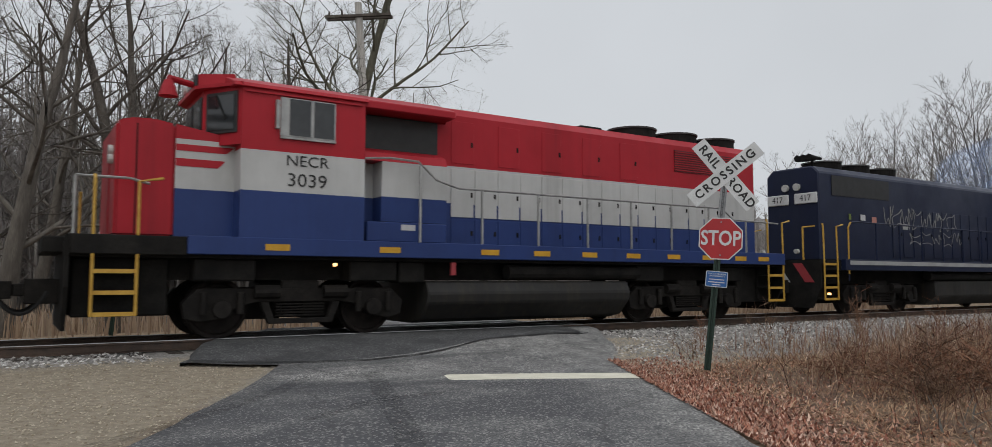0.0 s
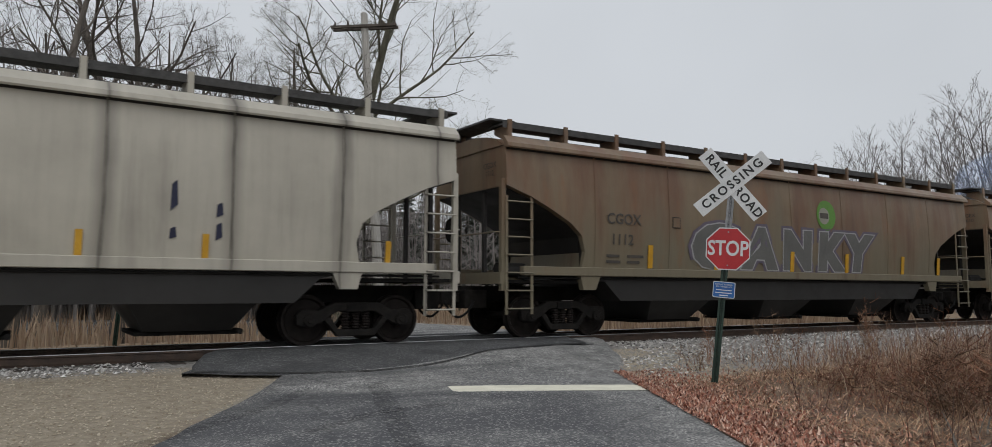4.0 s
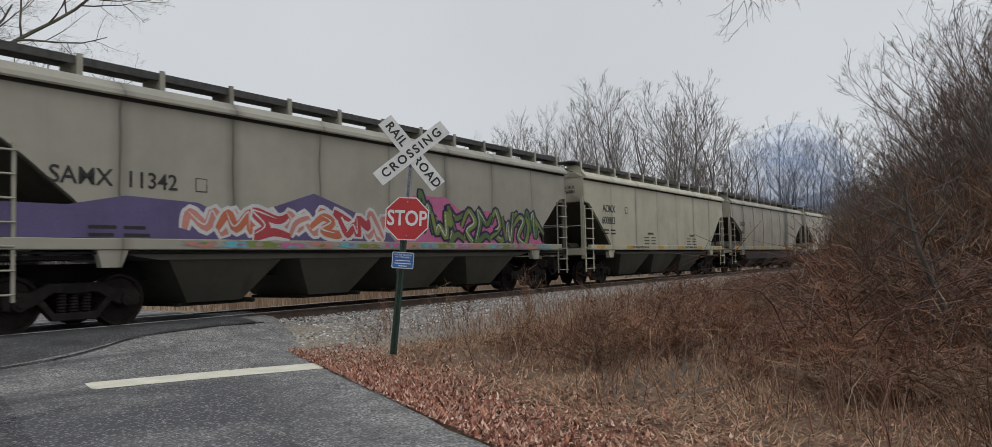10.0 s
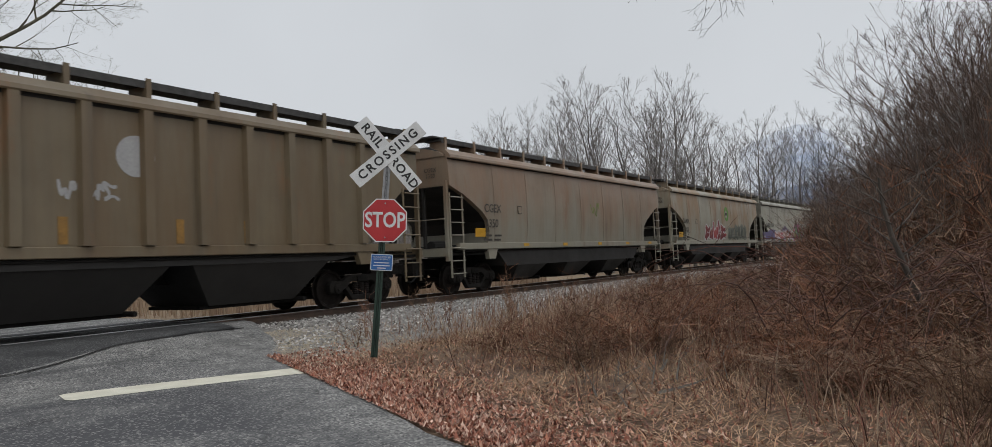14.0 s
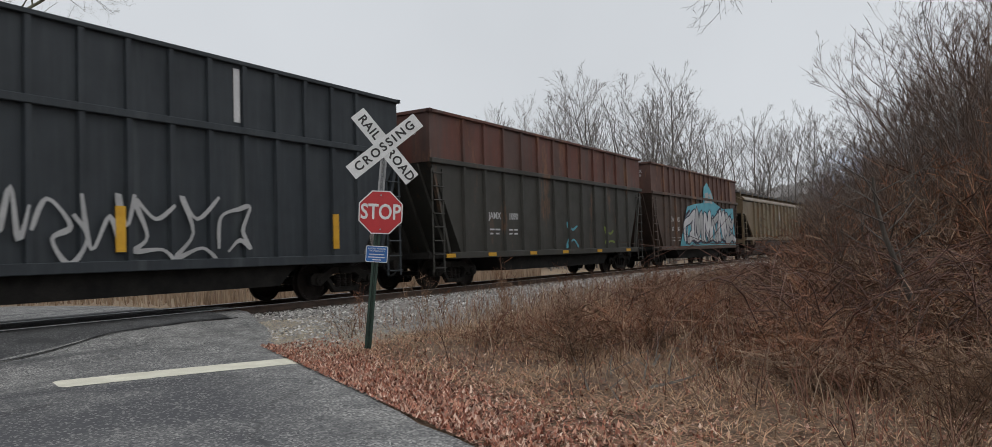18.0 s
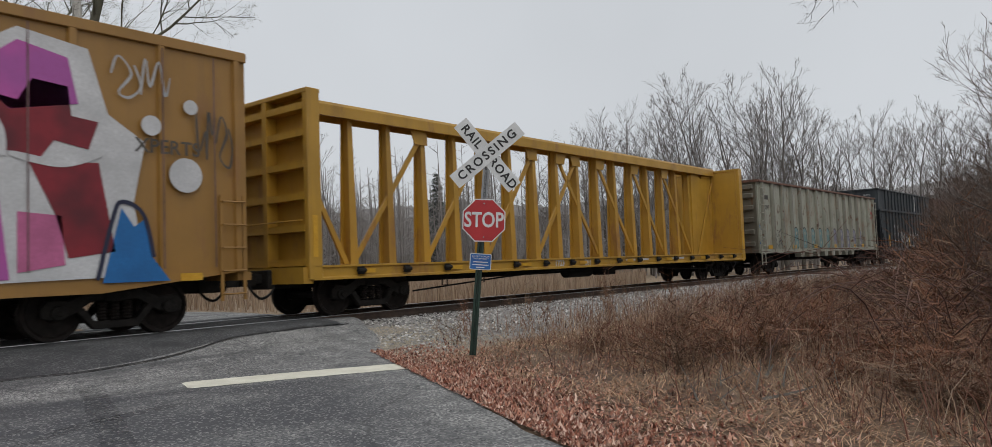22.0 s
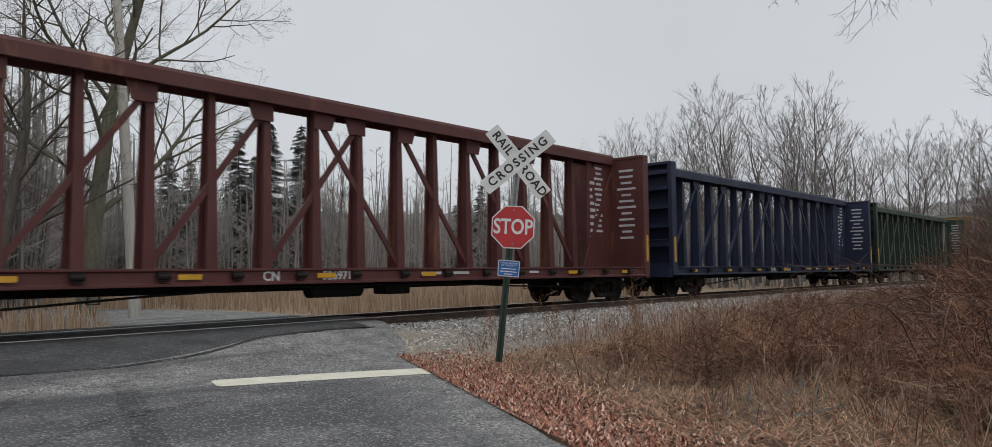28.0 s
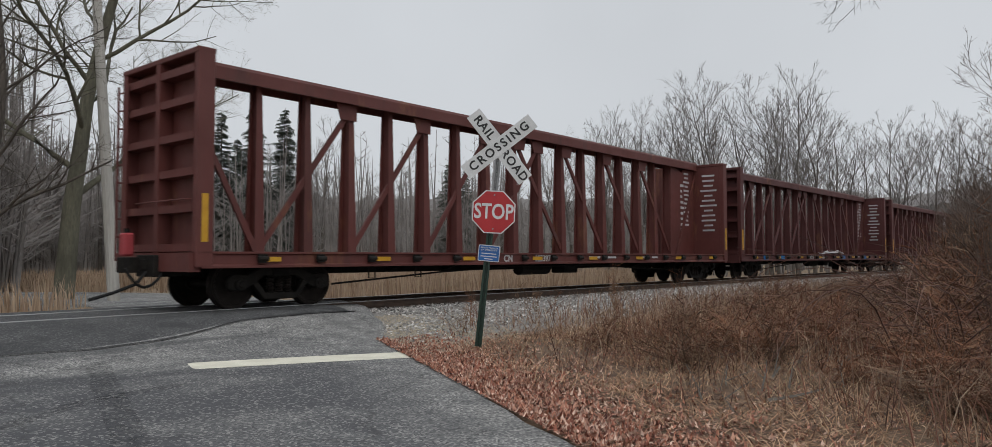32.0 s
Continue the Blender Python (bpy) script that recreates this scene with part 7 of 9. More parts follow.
# ---- high-sided wood-chip gondolas ----
def chip_gondola(key, label, lower, upper, dark, ribs, marks, ink, mark_at=(-3.7, 2.5), one_line=False):
    L = ENDS[key][1] - ENDS[key][0]
    h = L / 2
    car = thing("woodchip_gondola", label, "gondola car", group="train")
    # lower tub with sloping ends, upper extension box, both open-topped
    for y in (-1, 1):
        part("side_sheet", prism(mesh(), [(-h + 1.5, 1.05), (h - 1.5, 1.05), (h - 0.15, 3.6), (-h + 0.15, 3.6)], *sorted((y * 1.42, y * 1.46))), lower, car)
        part("upper_side", box(mesh(), -h + 0.1, h - 0.1, *sorted((y * 1.43, y * 1.47)), 3.6, 5.0), upper, car)
        part("mid_rail", softened(box(mesh(), -h + 0.06, h - 0.06, *sorted((y * 1.47, y * 1.58)), 3.56, 3.70), 0.012), lower, car)
        part("top_chord", softened(box(mesh(), -h + 0.04, h - 0.04, *sorted((y * 1.40, y * 1.56)), 4.98, 5.07), 0.012), upper, car)
        part("side_sill", softened(box(mesh(), -h + 0.9, h - 0.9, *sorted((y * 1.42, y * 1.60)), 0.86, 1.05), 0.012), lower, car)
        for k in range(ribs):
            x = -h + 1.7 + (L - 3.4) * k / (ribs - 1)
            part("side_post", prism(mesh(), [(x - 0.07, y * 1.465), (x - 0.05, y * 1.55), (x + 0.05, y * 1.55), (x + 0.07, y * 1.465)], 1.05, 3.56, "z"), lower, car)
            part("upper_post", prism(mesh(), [(x - 0.06, y * 1.475), (x - 0.05, y * 1.54), (x + 0.05, y * 1.54), (x + 0.06, y * 1.475)], 3.70, 4.98, "z"), upper, car)
    for s in (-1, 1):
        part("end_wall", box(mesh(), *sorted((s * (h - 0.14), s * (h - 0.10))), -1.43, 1.43, 3.6, 5.0), upper, car)
        part("end_chord", box(mesh(), *sorted((s * (h - 0.16), s * (h - 0.04))), -1.56, 1.56, 4.99, 5.075), upper, car)
        part("end_slope", prism(mesh(), [(s * (h - 1.5), 1.05), (s * (h - 0.15), 3.6), (s * (h - 0.19), 3.6), (s * (h - 1.54), 1.05)], -1.42, 1.42), lower, car)
        for y in (-1.0, -0.35, 0.35, 1.0):
            part("end_post", prism(mesh(), [(s * (h - 1.45), 1.05), (s * (h - 0.1), 3.56), (s * (h - 0.02), 3.56), (s * (h - 1.3), 1.05)], y - 0.05, y + 0.05), lower, car)
        for y in (-1.46, 1.46):
            part("corner_brace", prism(mesh(), [(s * (h - 0.95), 1.0), (s * (h - 0.85), 1.0), (s * (h - 0.12), 3.5), (s * (h - 0.22), 3.5)], y - 0.05, y + 0.05), lower, car)
        part("end_sill", box(mesh(), *sorted((s * (h - 0.9), s * (h + 0.02))), -1.45, 1.45, 0.88, 1.06), dark, car)
        x0 = h - 0.62 if s > 0 else -h + 0.12
        ladder(car, 0.5, 0.5, 3.4, 8, lower, pose(x0, -1.5, 0))
        ladder(car, 0.5, 0.5, 3.4, 8, lower, pose(x0, 1.52, 0))
    part("floor_sheet", box(mesh(), -h + 1.5, h - 1.5, -1.41, 1.41, 1.06, 1.10), dark, car)
    part("drop_tub", prism(mesh(), [(-h + 3.4, 1.04), (-h + 4.1, 0.42), (h - 4.1, 0.42), (h - 3.4, 1.04)], -1.36, 1.36), dark, car, "dark drop tub between the trucks")
    part("centre_sill", box(mesh(), -h - 0.1, h + 0.1, -0.24, 0.24, 0.70, 0.98), M_UNDER, car)
    part("wood_chips", prism(mesh(), [(-h + 0.4, 3.4), (h - 0.4, 3.4), (h - 1.4, 4.5), (0, 4.75), (-h + 1.4, 4.5)], -1.38, 1.38), M_CHIPS, car, "brown chip load")
    mx, mz = mark_at
    sp = (L - 3.4) / (ribs - 1)
    mx = -h + 1.7 + sp * round((mx + h - 1.7) / sp)
    if one_line:
        for dx, txt in ((-0.5, marks[0]), (0.5, marks[1])):
            lettered(car, txt, mx + dx * sp, mz, 0.30, ink, y=-1.46)
    else:
        for dx in (-0.5, 0.5):
            for row in (0, 1):
                lettered(car, marks[row][:2] if dx < 0 else marks[row][2:], mx + dx * sp, mz - 0.5 * row, 0.34, ink, y=-1.46)
    for dx in (-0.5, 0.5):
        data_lines(car, mx + dx * sp - 0.3, mz - (0.45 if one_line else 0.95), ink, 2, 0.6, y=-1.46, h=0.05)
    part("end_lettering", letters(marks[0] + "\n" + marks[1], 0.2), ink, car, "", pose(-h + 0.09, -0.8, 4.55, 0, 0, -90))
    running_gear(car, h, 1.75)
    VEHICLES[key] = car
    return car


M_CHIPS = mottled("wood_chips", (0.09, 0.055, 0.03), (0.2, 0.13, 0.075), 6, 0.95, 40, 0.6)
M_GONBROWN = car_paint("gondola_brown", (0.085, 0.055, 0.042), (0.03, 0.022, 0.02), rust=0.35, grime=0.4)
M_GONBROWN_UP = car_paint("gondola_red_brown", (0.115, 0.052, 0.038), (0.045, 0.025, 0.02), rust=0.4, grime=0.4)
M_GONDARK = car_paint("gondola_dark", (0.046, 0.044, 0.037), (0.018, 0.017, 0.016), rust=0.15, grime=0.45)
M_GONMAROON = car_paint("gondola_maroon", (0.092, 0.048, 0.038), (0.03, 0.02, 0.018), rust=0.25, grime=0.4, warm=(0.13, 0.042, 0.028))
M_GONBLACK = car_paint("gondola_black", (0.022, 0.029, 0.036), (0.055, 0.062, 0.066), grime=0.5)
c = chip_gondola("c10", "brown wood-chip gondola with large silver graffiti", M_GONBROWN, M_GONBROWN_UP, M_UNDER, 15, ("JAMX", "1105"), P_WHITE, (-4.3, 2.4))
decal(c, [(-3.8, 1.0), (-2.5, 3.1), (-1.2, 3.3), (0.3, 3.4), (0.5, 4.3), (1.1, 4.6), (1.9, 4.1), (2.4, 3.5), (4.0, 3.2), (6.3, 3.3), (6.6, 1.0)], P_CYAN, -1.55, 0.004, "graffiti")
spray_piece(c, -3.0, 6.3, 1.05, 3.05, [P_SILVER, P_WHITE, P_SILVER], P_NAVY, 71, 5, y=-1.56)
wild_piece(c, -2.8, 6.2, 1.1, 3.0, [P_WHITE, P_SILVER], P_NAVY, P_WHITE, 73, 6, 0.20, -1.575)
spray_piece(c, 0.5, 2.0, 3.3, 4.2, [P_SILVER], P_CYAN, 72, 1, y=-1.56)
for xx in (-2.6, -0.6, 1.6, 3.2, 5.2):
    decal(c, [(xx, 1.5), (xx + 0.5, 1.4), (xx + 0.6, 2.0), (xx + 0.15, 2.4)], P_CYAN, -1.572, 0.004, "graffiti")
c = chip_gondola("c11", "dark wood-chip gondola with a rusty maroon top tier", M_GONDARK, M_GONMAROON, M_UNDER, 12, ("JAMX", "1090"), P_WHITE, (-4.2, 2.15), True)
spray_lines(c, 0.3, 1.3, 1.2, 2.0, P_CYAN, 75, 1, 0.05, -1.47)
spray_lines(c, 3.8, 4.8, 1.3, 1.9, P_LIME, 76, 1, 0.05, -1.47)
reflectors(c, [-7.2, -5.0, -2.4, 0.0, 3.0, 6.0], 0.95, 0.45, 0.11, -1.602)
c = chip_gondola("c12", "black wood-chip gondola with thin white sprayed outlines", M_GONBLACK, M_GONBLACK, M_UNDER, 15, ("JAMX", "1003"), P_WHITE, (-3.7, 2.55))
spray_lines(c, -2.6, 2.7, 1.15, 2.2, P_SILVER, 78, 6, 0.042, -1.552)
for xx in (-5.6, -0.2, 5.1):
    part("reflector", box(mesh(), xx - 0.09, xx + 0.09, -1.57, -1.55, 1.2, 2.0), M_YELLOW, c, "yellow upright reflector strip")
part("tally_mark", box(mesh(), 2.3, 2.45, -1.49, -1.478, 3.8, 4.9), P_WHITE, c, "pale painted strip")


# ---- battered steel gondola ----
def steel_gondola(key, label):
    L = ENDS[key][1] - ENDS[key][0]
    h = L / 2
    body = car_paint("gondola_battered_white", (0.42, 0.42, 0.34), (0.10, 0.072, 0.05), rust=0.35, grime=0.42, rust_scale=1.9, flakes=1.0, seams=(-h + 0.55, (L - 1.1) / 15))
    dirty = car_paint("gondola_end_grime", (0.17, 0.155, 0.12), (0.06, 0.045, 0.035), rust=0.6, grime=0.5, flakes=1.0)
    rusty = mottled("rusted_chord", (0.10, 0.05, 0.035), (0.22, 0.11, 0.075), 3, 0.85, 30, 0.3)
    car = thing("steel_gondola", label, "gondola car", group="train")
    for y in (-1, 1):
        part("side_sheet", box(mesh(), -h + 0.12, h - 0.12, *sorted((y * 1.40, y * 1.45)), 1.05, 4.26), body, car)
        part("top_chord", softened(box(mesh(), -h + 0.05, h - 0.05, *sorted((y * 1.36, y * 1.58)), 4.26, 4.36), 0.015), rusty, car, "rusty top chord")
        part("bottom_sill", softened(box(mesh(), -h + 0.1, h - 0.1, *sorted((y * 1.45, y * 1.53)), 1.02, 1.2), 0.012), body, car)
        for k in range(16):
            x = -h + 0.55 + (L - 1.1) * k / 15
            part("side_post", softened(prism(mesh(), [(x - 0.11, y * 1.452), (x - 0.08, y * 1.58), (x + 0.08, y * 1.58), (x + 0.11, y * 1.452)], 1.2, 4.26, "z"), 0.01), body, car)
            if 3 < k < 12:
                part("post_foot", prism(mesh(), [(x - 0.28, 1.02), (x + 0.28, 1.02), (x + 0.2, 0.78), (x - 0.2, 0.78)], *sorted((y * 1.2, y * 1.52))), body, car)
    for s in (-1, 1):
        part("end_wall", box(mesh(), *sorted((s * (h - 0.12), s * (h - 0.07))), -1.40, 1.40, 1.05, 4.26), dirty, car)
        part("end_chord", box(mesh(), *sorted((s * (h - 0.14), s * (h + 0.02))), -1.55, 1.55, 4.265, 4.37), rusty, car)
        for z in (1.45, 2.0, 2.55, 3.1, 3.65, 4.05):
            part("end_corrugation", softened(box(mesh(), *sorted((s * (h - 0.07), s * (h + 0.04))), -1.3, 1.3, z - 0.12, z + 0.12), 0.04), dirty, car)
        x0 = h - 0.48 if s > 0 else -h + 0.08
        ladder(car, 0.42, 0.5, 4.1, 10, body, pose(x0, -1.55, 0))
        part("step", tube(mesh(), [(x0, -1.5, 1.0), (x0, -1.5, 0.5), (x0 + 0.42, -1.5, 0.5), (x0 + 0.42, -1.5, 1.0)], 0.02, 5), M_UNDER, car)
    part("floor_sheet", box(mesh(), -h + 0.1, h - 0.1, -1.4, 1.4, 1.0, 1.05), M_UNDER, car)
    part("centre_sill", box(mesh(), -h - 0.1, h + 0.1, -0.26, 0.26, 0.62, 1.0), M_UNDER, car)
    for k in range(7):
        x = -h + 4 + (L - 8) * k / 6
        part("cross_bearer", box(mesh(), x - 0.08, x + 0.08, -1.38, 1.38, 0.74, 1.0), M_UNDER, car)
    # ghosted rounded letters between the posts, data panel, tags
    P_GHOST = paint("ghost_teal", (0.20, 0.33, 0.33))
    P_LILAC = paint("ghost_lilac", (0.28, 0.27, 0.36))
    gap = (L - 1.1) / 15
    for k in range(3, 13):
        x = -h + 0.55 + gap * (k + 0.5)
        m = P_GHOST if k < 8 else P_LILAC
        for cz, rad in ((1.95, 0.34), (1.50, 0.38)):
            disc(car, x + 0.02 * (k % 3), cz, rad, M_FADED, -1.45, 0.004)
        for cz, rad in ((1.95, 0.28), (1.50, 0.32)):
            disc(car, x + 0.02 * (k % 3), cz, rad, m, -1.45, 0.008)
        for cz, rad in ((1.97, 0.09), (1.5, 0.1)):
            disc(car, x + 0.05, cz, rad, body, -1.45, 0.012)
        decal(car, [(x - 0.36, 1.25), (x - 0.22, 1.22), (x - 0.2, 2.25), (x - 0.34, 2.2)], m, -1.45, 0.0105, "graffiti")
    part("painted_bar", box(mesh(), -h + 0.75, -h + 1.4, -1.458, -1.452, 3.5, 3.7), M_FADED, car)
    lettered(car, "1097", -h + 1.15, 3.12, 0.3, M_FADED, y=-1.45)
    spray_lines(car, h - 1.0, h - 0.3, 3.0, 3.5, P_RED, 81, 2, 0.03, -1.455)
    spray_lines(car, -h + 2.1, -h + 2.9, 1.3, 2.2, P_NAVY, 82, 2, 0.015, -1.455)
    spray_lines(car, -h + 0.2, -h + 0.6, 1.5, 2.4, P_BLUE, 83, 1, 0.02, -1.455)
    reflectors(car, [-h + 1.2, -h + 4.4, -h + 7.6, -h + 10.9, h - 5.2, h - 3.4, h - 0.4], 1.3, 0.5, 0.18, -1.532)
    part("hazard_panel", box(mesh(), h - 4.2, h - 3.6, -1.458, -1.452, 1.35, 2.4), mottled("stained_ochre", (0.10, 0.06, 0.02), (0.42, 0.24, 0.05), 3, 0.7, 20), car, "stained ochre panel")
    running_gear(car, h, 2.1)
    VEHICLES[key] = car


steel_gondola("c13", "battered off-white steel gondola with rust and ghosted graffiti")


# ---- boxcar ----
def boxcar(key, label):
    L = ENDS[key][1] - ENDS[key][0]
    h = L / 2
    body = car_paint("boxcar_ochre", (0.36, 0.19, 0.045), (0.16, 0.09, 0.04), rust=0.15, grime=0.25)
    car = thing("boxcar", label, "boxcar", group="train")
    Y = -1.5
    part("body", box(mesh(), -h, h, -1.46, 1.46, 1.0, 4.98), body, car)
    part("roof", prism(mesh(), [(-1.5, 4.98), (1.5, 4.98), (1.5, 5.06), (0, 5.2), (-1.5, 5.06)], -h - 0.02, h + 0.02, "x"), M_PALE, car, "pale sheet roof")
    for y in (-1, 1):
        part("roof_rail", softened(box(mesh(), -h, h, *sorted((y * 1.46, y * 1.53)), 4.9, 5.08), 0.01), body, car)
        part("side_sill", prism(mesh(), [(-h + 0.1, 1.02), (h - 0.1, 1.02), (h - 2.6, 0.74), (-h + 2.6, 0.74)], *sorted((y * 1.30, y * 1.50))), body, car)
        for k in range(14):
            x = -h + 0.2 + (L - 0.4) * k / 13
            if abs(x) > 2.7:
                part("side_post", prism(mesh(), [(x - 0.07, y * 1.462), (x - 0.05, y * 1.53), (x + 0.05, y * 1.53), (x + 0.07, y * 1.462)], 1.02, 4.9, "z"), body, car)
    # plug doors
    for x0, x1 in ((-2.2, 0.2), (0.24, 2.64)):
        door = part("plug_door", softened(box(mesh(), x0, x1, -1.53, -1.462, 1.1, 4.75), 0.015), paint("door_red", (0.40, 0.10, 0.10)), car, "spray-covered plug door")
        for z in (1.35, 2.0, 2.7, 3.4, 4.05, 4.6):
            part("door_rib", softened(box(mesh(), x0 + 0.05, x1 - 0.05, -1.575, -1.532, z - 0.025, z + 0.025), 0.01), paint("rib_red", (0.33, 0.075, 0.085)), door)
        for x in (x0 + 0.35, (x0 + x1) / 2, x1 - 0.35):
            part("lock_rod", tube(mesh(), [(x, -1.60, 1.15), (x, -1.60, 4.7)], 0.022, 6), paint("rod_plum", (0.27, 0.075, 0.15)), door)
    part("door_track", softened(box(mesh(), -5.3, 5.2, -1.60, -1.532, 4.80, 4.88), 0.01), body, car)
    part("door_track", softened(box(mesh(), -5.3, 5.2, -1.60, -1.505, 1.0, 1.08), 0.01), M_PALE, car)
    for s in (-1, 1):
        for k in range(9):
            z = 1.35 + 0.42 * k
            part("end_corrugation", softened(box(mesh(), *sorted((s * h, s * (h + 0.07))), -1.3, 1.3, z - 0.1, z + 0.1), 0.03), body, car)
        part("end_sill", box(mesh(), *sorted((s * (h - 0.2), s * (h + 0.08))), -1.46, 1.46, 0.85, 1.0), body, car)
        x0 = h - 0.55 if s > 0 else -h + 0.1
        ladder(car, 0.45, 0.5, 2.4, 5, body, pose(x0, -1.53, 0))
    part("centre_sill", box(mesh(), -h - 0.1, h + 0.1, -0.3, 0.3, 0.66, 1.0), M_UNDER, car)
    part("brake_rod", tube(mesh(), [(-h + 3.4, -1.1, 0.55), (-1.2, -1.1, 0.78), (2.0, -1.1, 0.78), (h - 3.6, -1.1, 0.72)], 0.022, 6), M_UNDER, car)
    part("rod_hanger", box(mesh(), -h + 4.0, -h + 4.3, -1.12, -1.08, 0.4, 0.8), M_UNDER, car)
    part("air_tank", tube(mesh(), [(-1.8, -0.7, 0.68), (-0.6, -0.7, 0.68)], 0.2, 12), M_UNDER, car)
    for name, x in (("equipment_box", 0.6), ("equipment_box", 1.2)):
        part(name, softened(box(mesh(), x - 0.2, x + 0.2, -1.0, -0.4, 0.5, 0.8), 0.02), M_UNDER, car)
    # the mural: white ground, big blocky letters, blue sparks
    g = "graffiti"
    P_TEALBLUE = paint("teal_blue", (0.03, 0.27, 0.36))
    for line in ([(-6.16, 0.85), (-5.97, 1.57), (-5.74, 2.86), (-5.39, 2.38), (-5.03, 2.72), (-5.22, 1.35), (-5.45, 0.82)], [(-3.55, 0.85), (-3.3, 1.08), (-2.85, 1.0), (-2.3, 1.18), (-1.5, 1.06)], [(6.72, 0.95), (6.95, 1.9), (7.1, 2.2), (7.45, 2.0), (7.62, 1.3)]):
        part(g, stroke_mesh(line, 0.035), P_NAVY, car, "black sprayed outline", pose(0, Y - 0.054, 0))
    # thin dark strips paint the side posts' shading over the mural
    M_POST_SHADE = mottled("post_edge_shade", (0.09, 0.05, 0.05), (0.22, 0.13, 0.12), 2, 0.7, 20, 0.1)
    for x in (-8.15, -7.5, -6.66, -5.83, -4.96, -4.21, -3.38, -2.39, 3.05, 4.41, 5.74, 7.8, 8.74):
        part("weld_seam", box(mesh(), x - 0.011, x + 0.011, Y - 0.0585, Y - 0.0555, 1.1, 4.85), M_POST_SHADE, car)
    F_RED, F_SAL, F_MAG, F_MAR = faded("red_salmon", (0.36, 0.030, 0.042), (0.44, 0.12, 0.095)), faded("salmon_red", (0.52, 0.19, 0.135), (0.36, 0.045, 0.055)), faded("magenta_violet", (0.48, 0.085, 0.34), (0.34, 0.08, 0.30)), faded("maroon_black", (0.21, 0.012, 0.022), (0.085, 0.008, 0.014))
    decal(car, [(-9.1, 0.9), (-9.0, 3.6), (-8.4, 4.6), (-7.7, 4.75), (-5.8, 4.8), (-5.3, 4.2), (-4.7, 4.6), (-2.3, 4.75), (-2.25, 0.8)], P_WHITE, Y, 0.035, g)
    decal(car, [(2.7, 4.4), (3.4, 3.9), (4.3, 3.0), (4.8, 4.2), (5.6, 4.75), (6.6, 4.6), (6.9, 3.6), (7.5, 3.2), (7.3, 2.2), (7.5, 1.0), (2.7, 0.9)], P_WHITE, Y, 0.035, g)
    decal(car, [(-8.0, 4.06), (-7.58, 4.27), (-7.55, 4.63), (-6.72, 4.72), (-6.68, 3.91), (-6.99, 3.85), (-7.27, 3.71), (-7.29, 3.2), (-7.9, 3.11)], F_RED, Y, 0.040, g)
    decal(car, [(-6.69, 4.72), (-5.91, 4.72), (-5.84, 4.46), (-5.78, 3.71), (-5.87, 2.2), (-5.95, 1.65), (-7.32, 1.78), (-7.2, 3.18), (-7.25, 3.68), (-6.96, 3.82), (-6.65, 3.88)], faded("pink_violet", (0.55, 0.15, 0.30), (0.46, 0.12, 0.36)), Y, 0.040, g)
    decal(car, [(-7.56, 1.66), (-6.57, 1.62), (-6.57, 1.21), (-7.57, 1.24)], F_MAG, Y, 0.040, g)
    decal(car, [(-6.57, 1.62), (-6.16, 1.59), (-6.17, 1.21), (-6.57, 1.21)], paint("plum", (0.17, 0.03, 0.13)), Y, 0.040, g)
    decal(car, [(-5.75, 4.4), (-5.2, 3.5), (-4.75, 4.4), (-3.45, 4.55), (-3.4, 2.5), (-4.5, 2.3), (-4.5, 3.35), (-5.2, 2.7), (-5.85, 3.4)], F_MAR, Y, 0.040, g)
    decal(car, [(-4.5, 2.35), (-3.4, 2.45), (-3.5, 1.6), (-4.0, 1.0), (-4.7, 1.15)], F_MAG, Y, 0.041, g)
    decal(car, [(-3.25, 4.4), (-2.8, 4.6), (-2.3, 4.4), (-2.3, 3.5), (-2.8, 3.3), (-2.3, 2.9), (-2.3, 1.5), (-2.9, 1.5), (-3.15, 1.9), (-2.9, 2.6), (-3.2, 3.2)], F_SAL, Y, 0.040, g)
    decal(car, [(-3.2, 4.3), (-2.75, 4.5), (-2.35, 4.3), (-2.35, 3.6), (-3.1, 3.4)], F_MAR, Y, 0.043, g)
    decal(car, [(-3.19, 1.98), (-2.26, 2.01), (-2.26, 1.28), (-2.84, 1.32), (-3.16, 1.57)], F_MAG, Y, 0.044, g)
    decal(car, [(-3.28, 1.30), (-2.26, 1.22), (-2.26, 0.95), (-3.22, 1.03)], P_GREY, Y, 0.044, g)
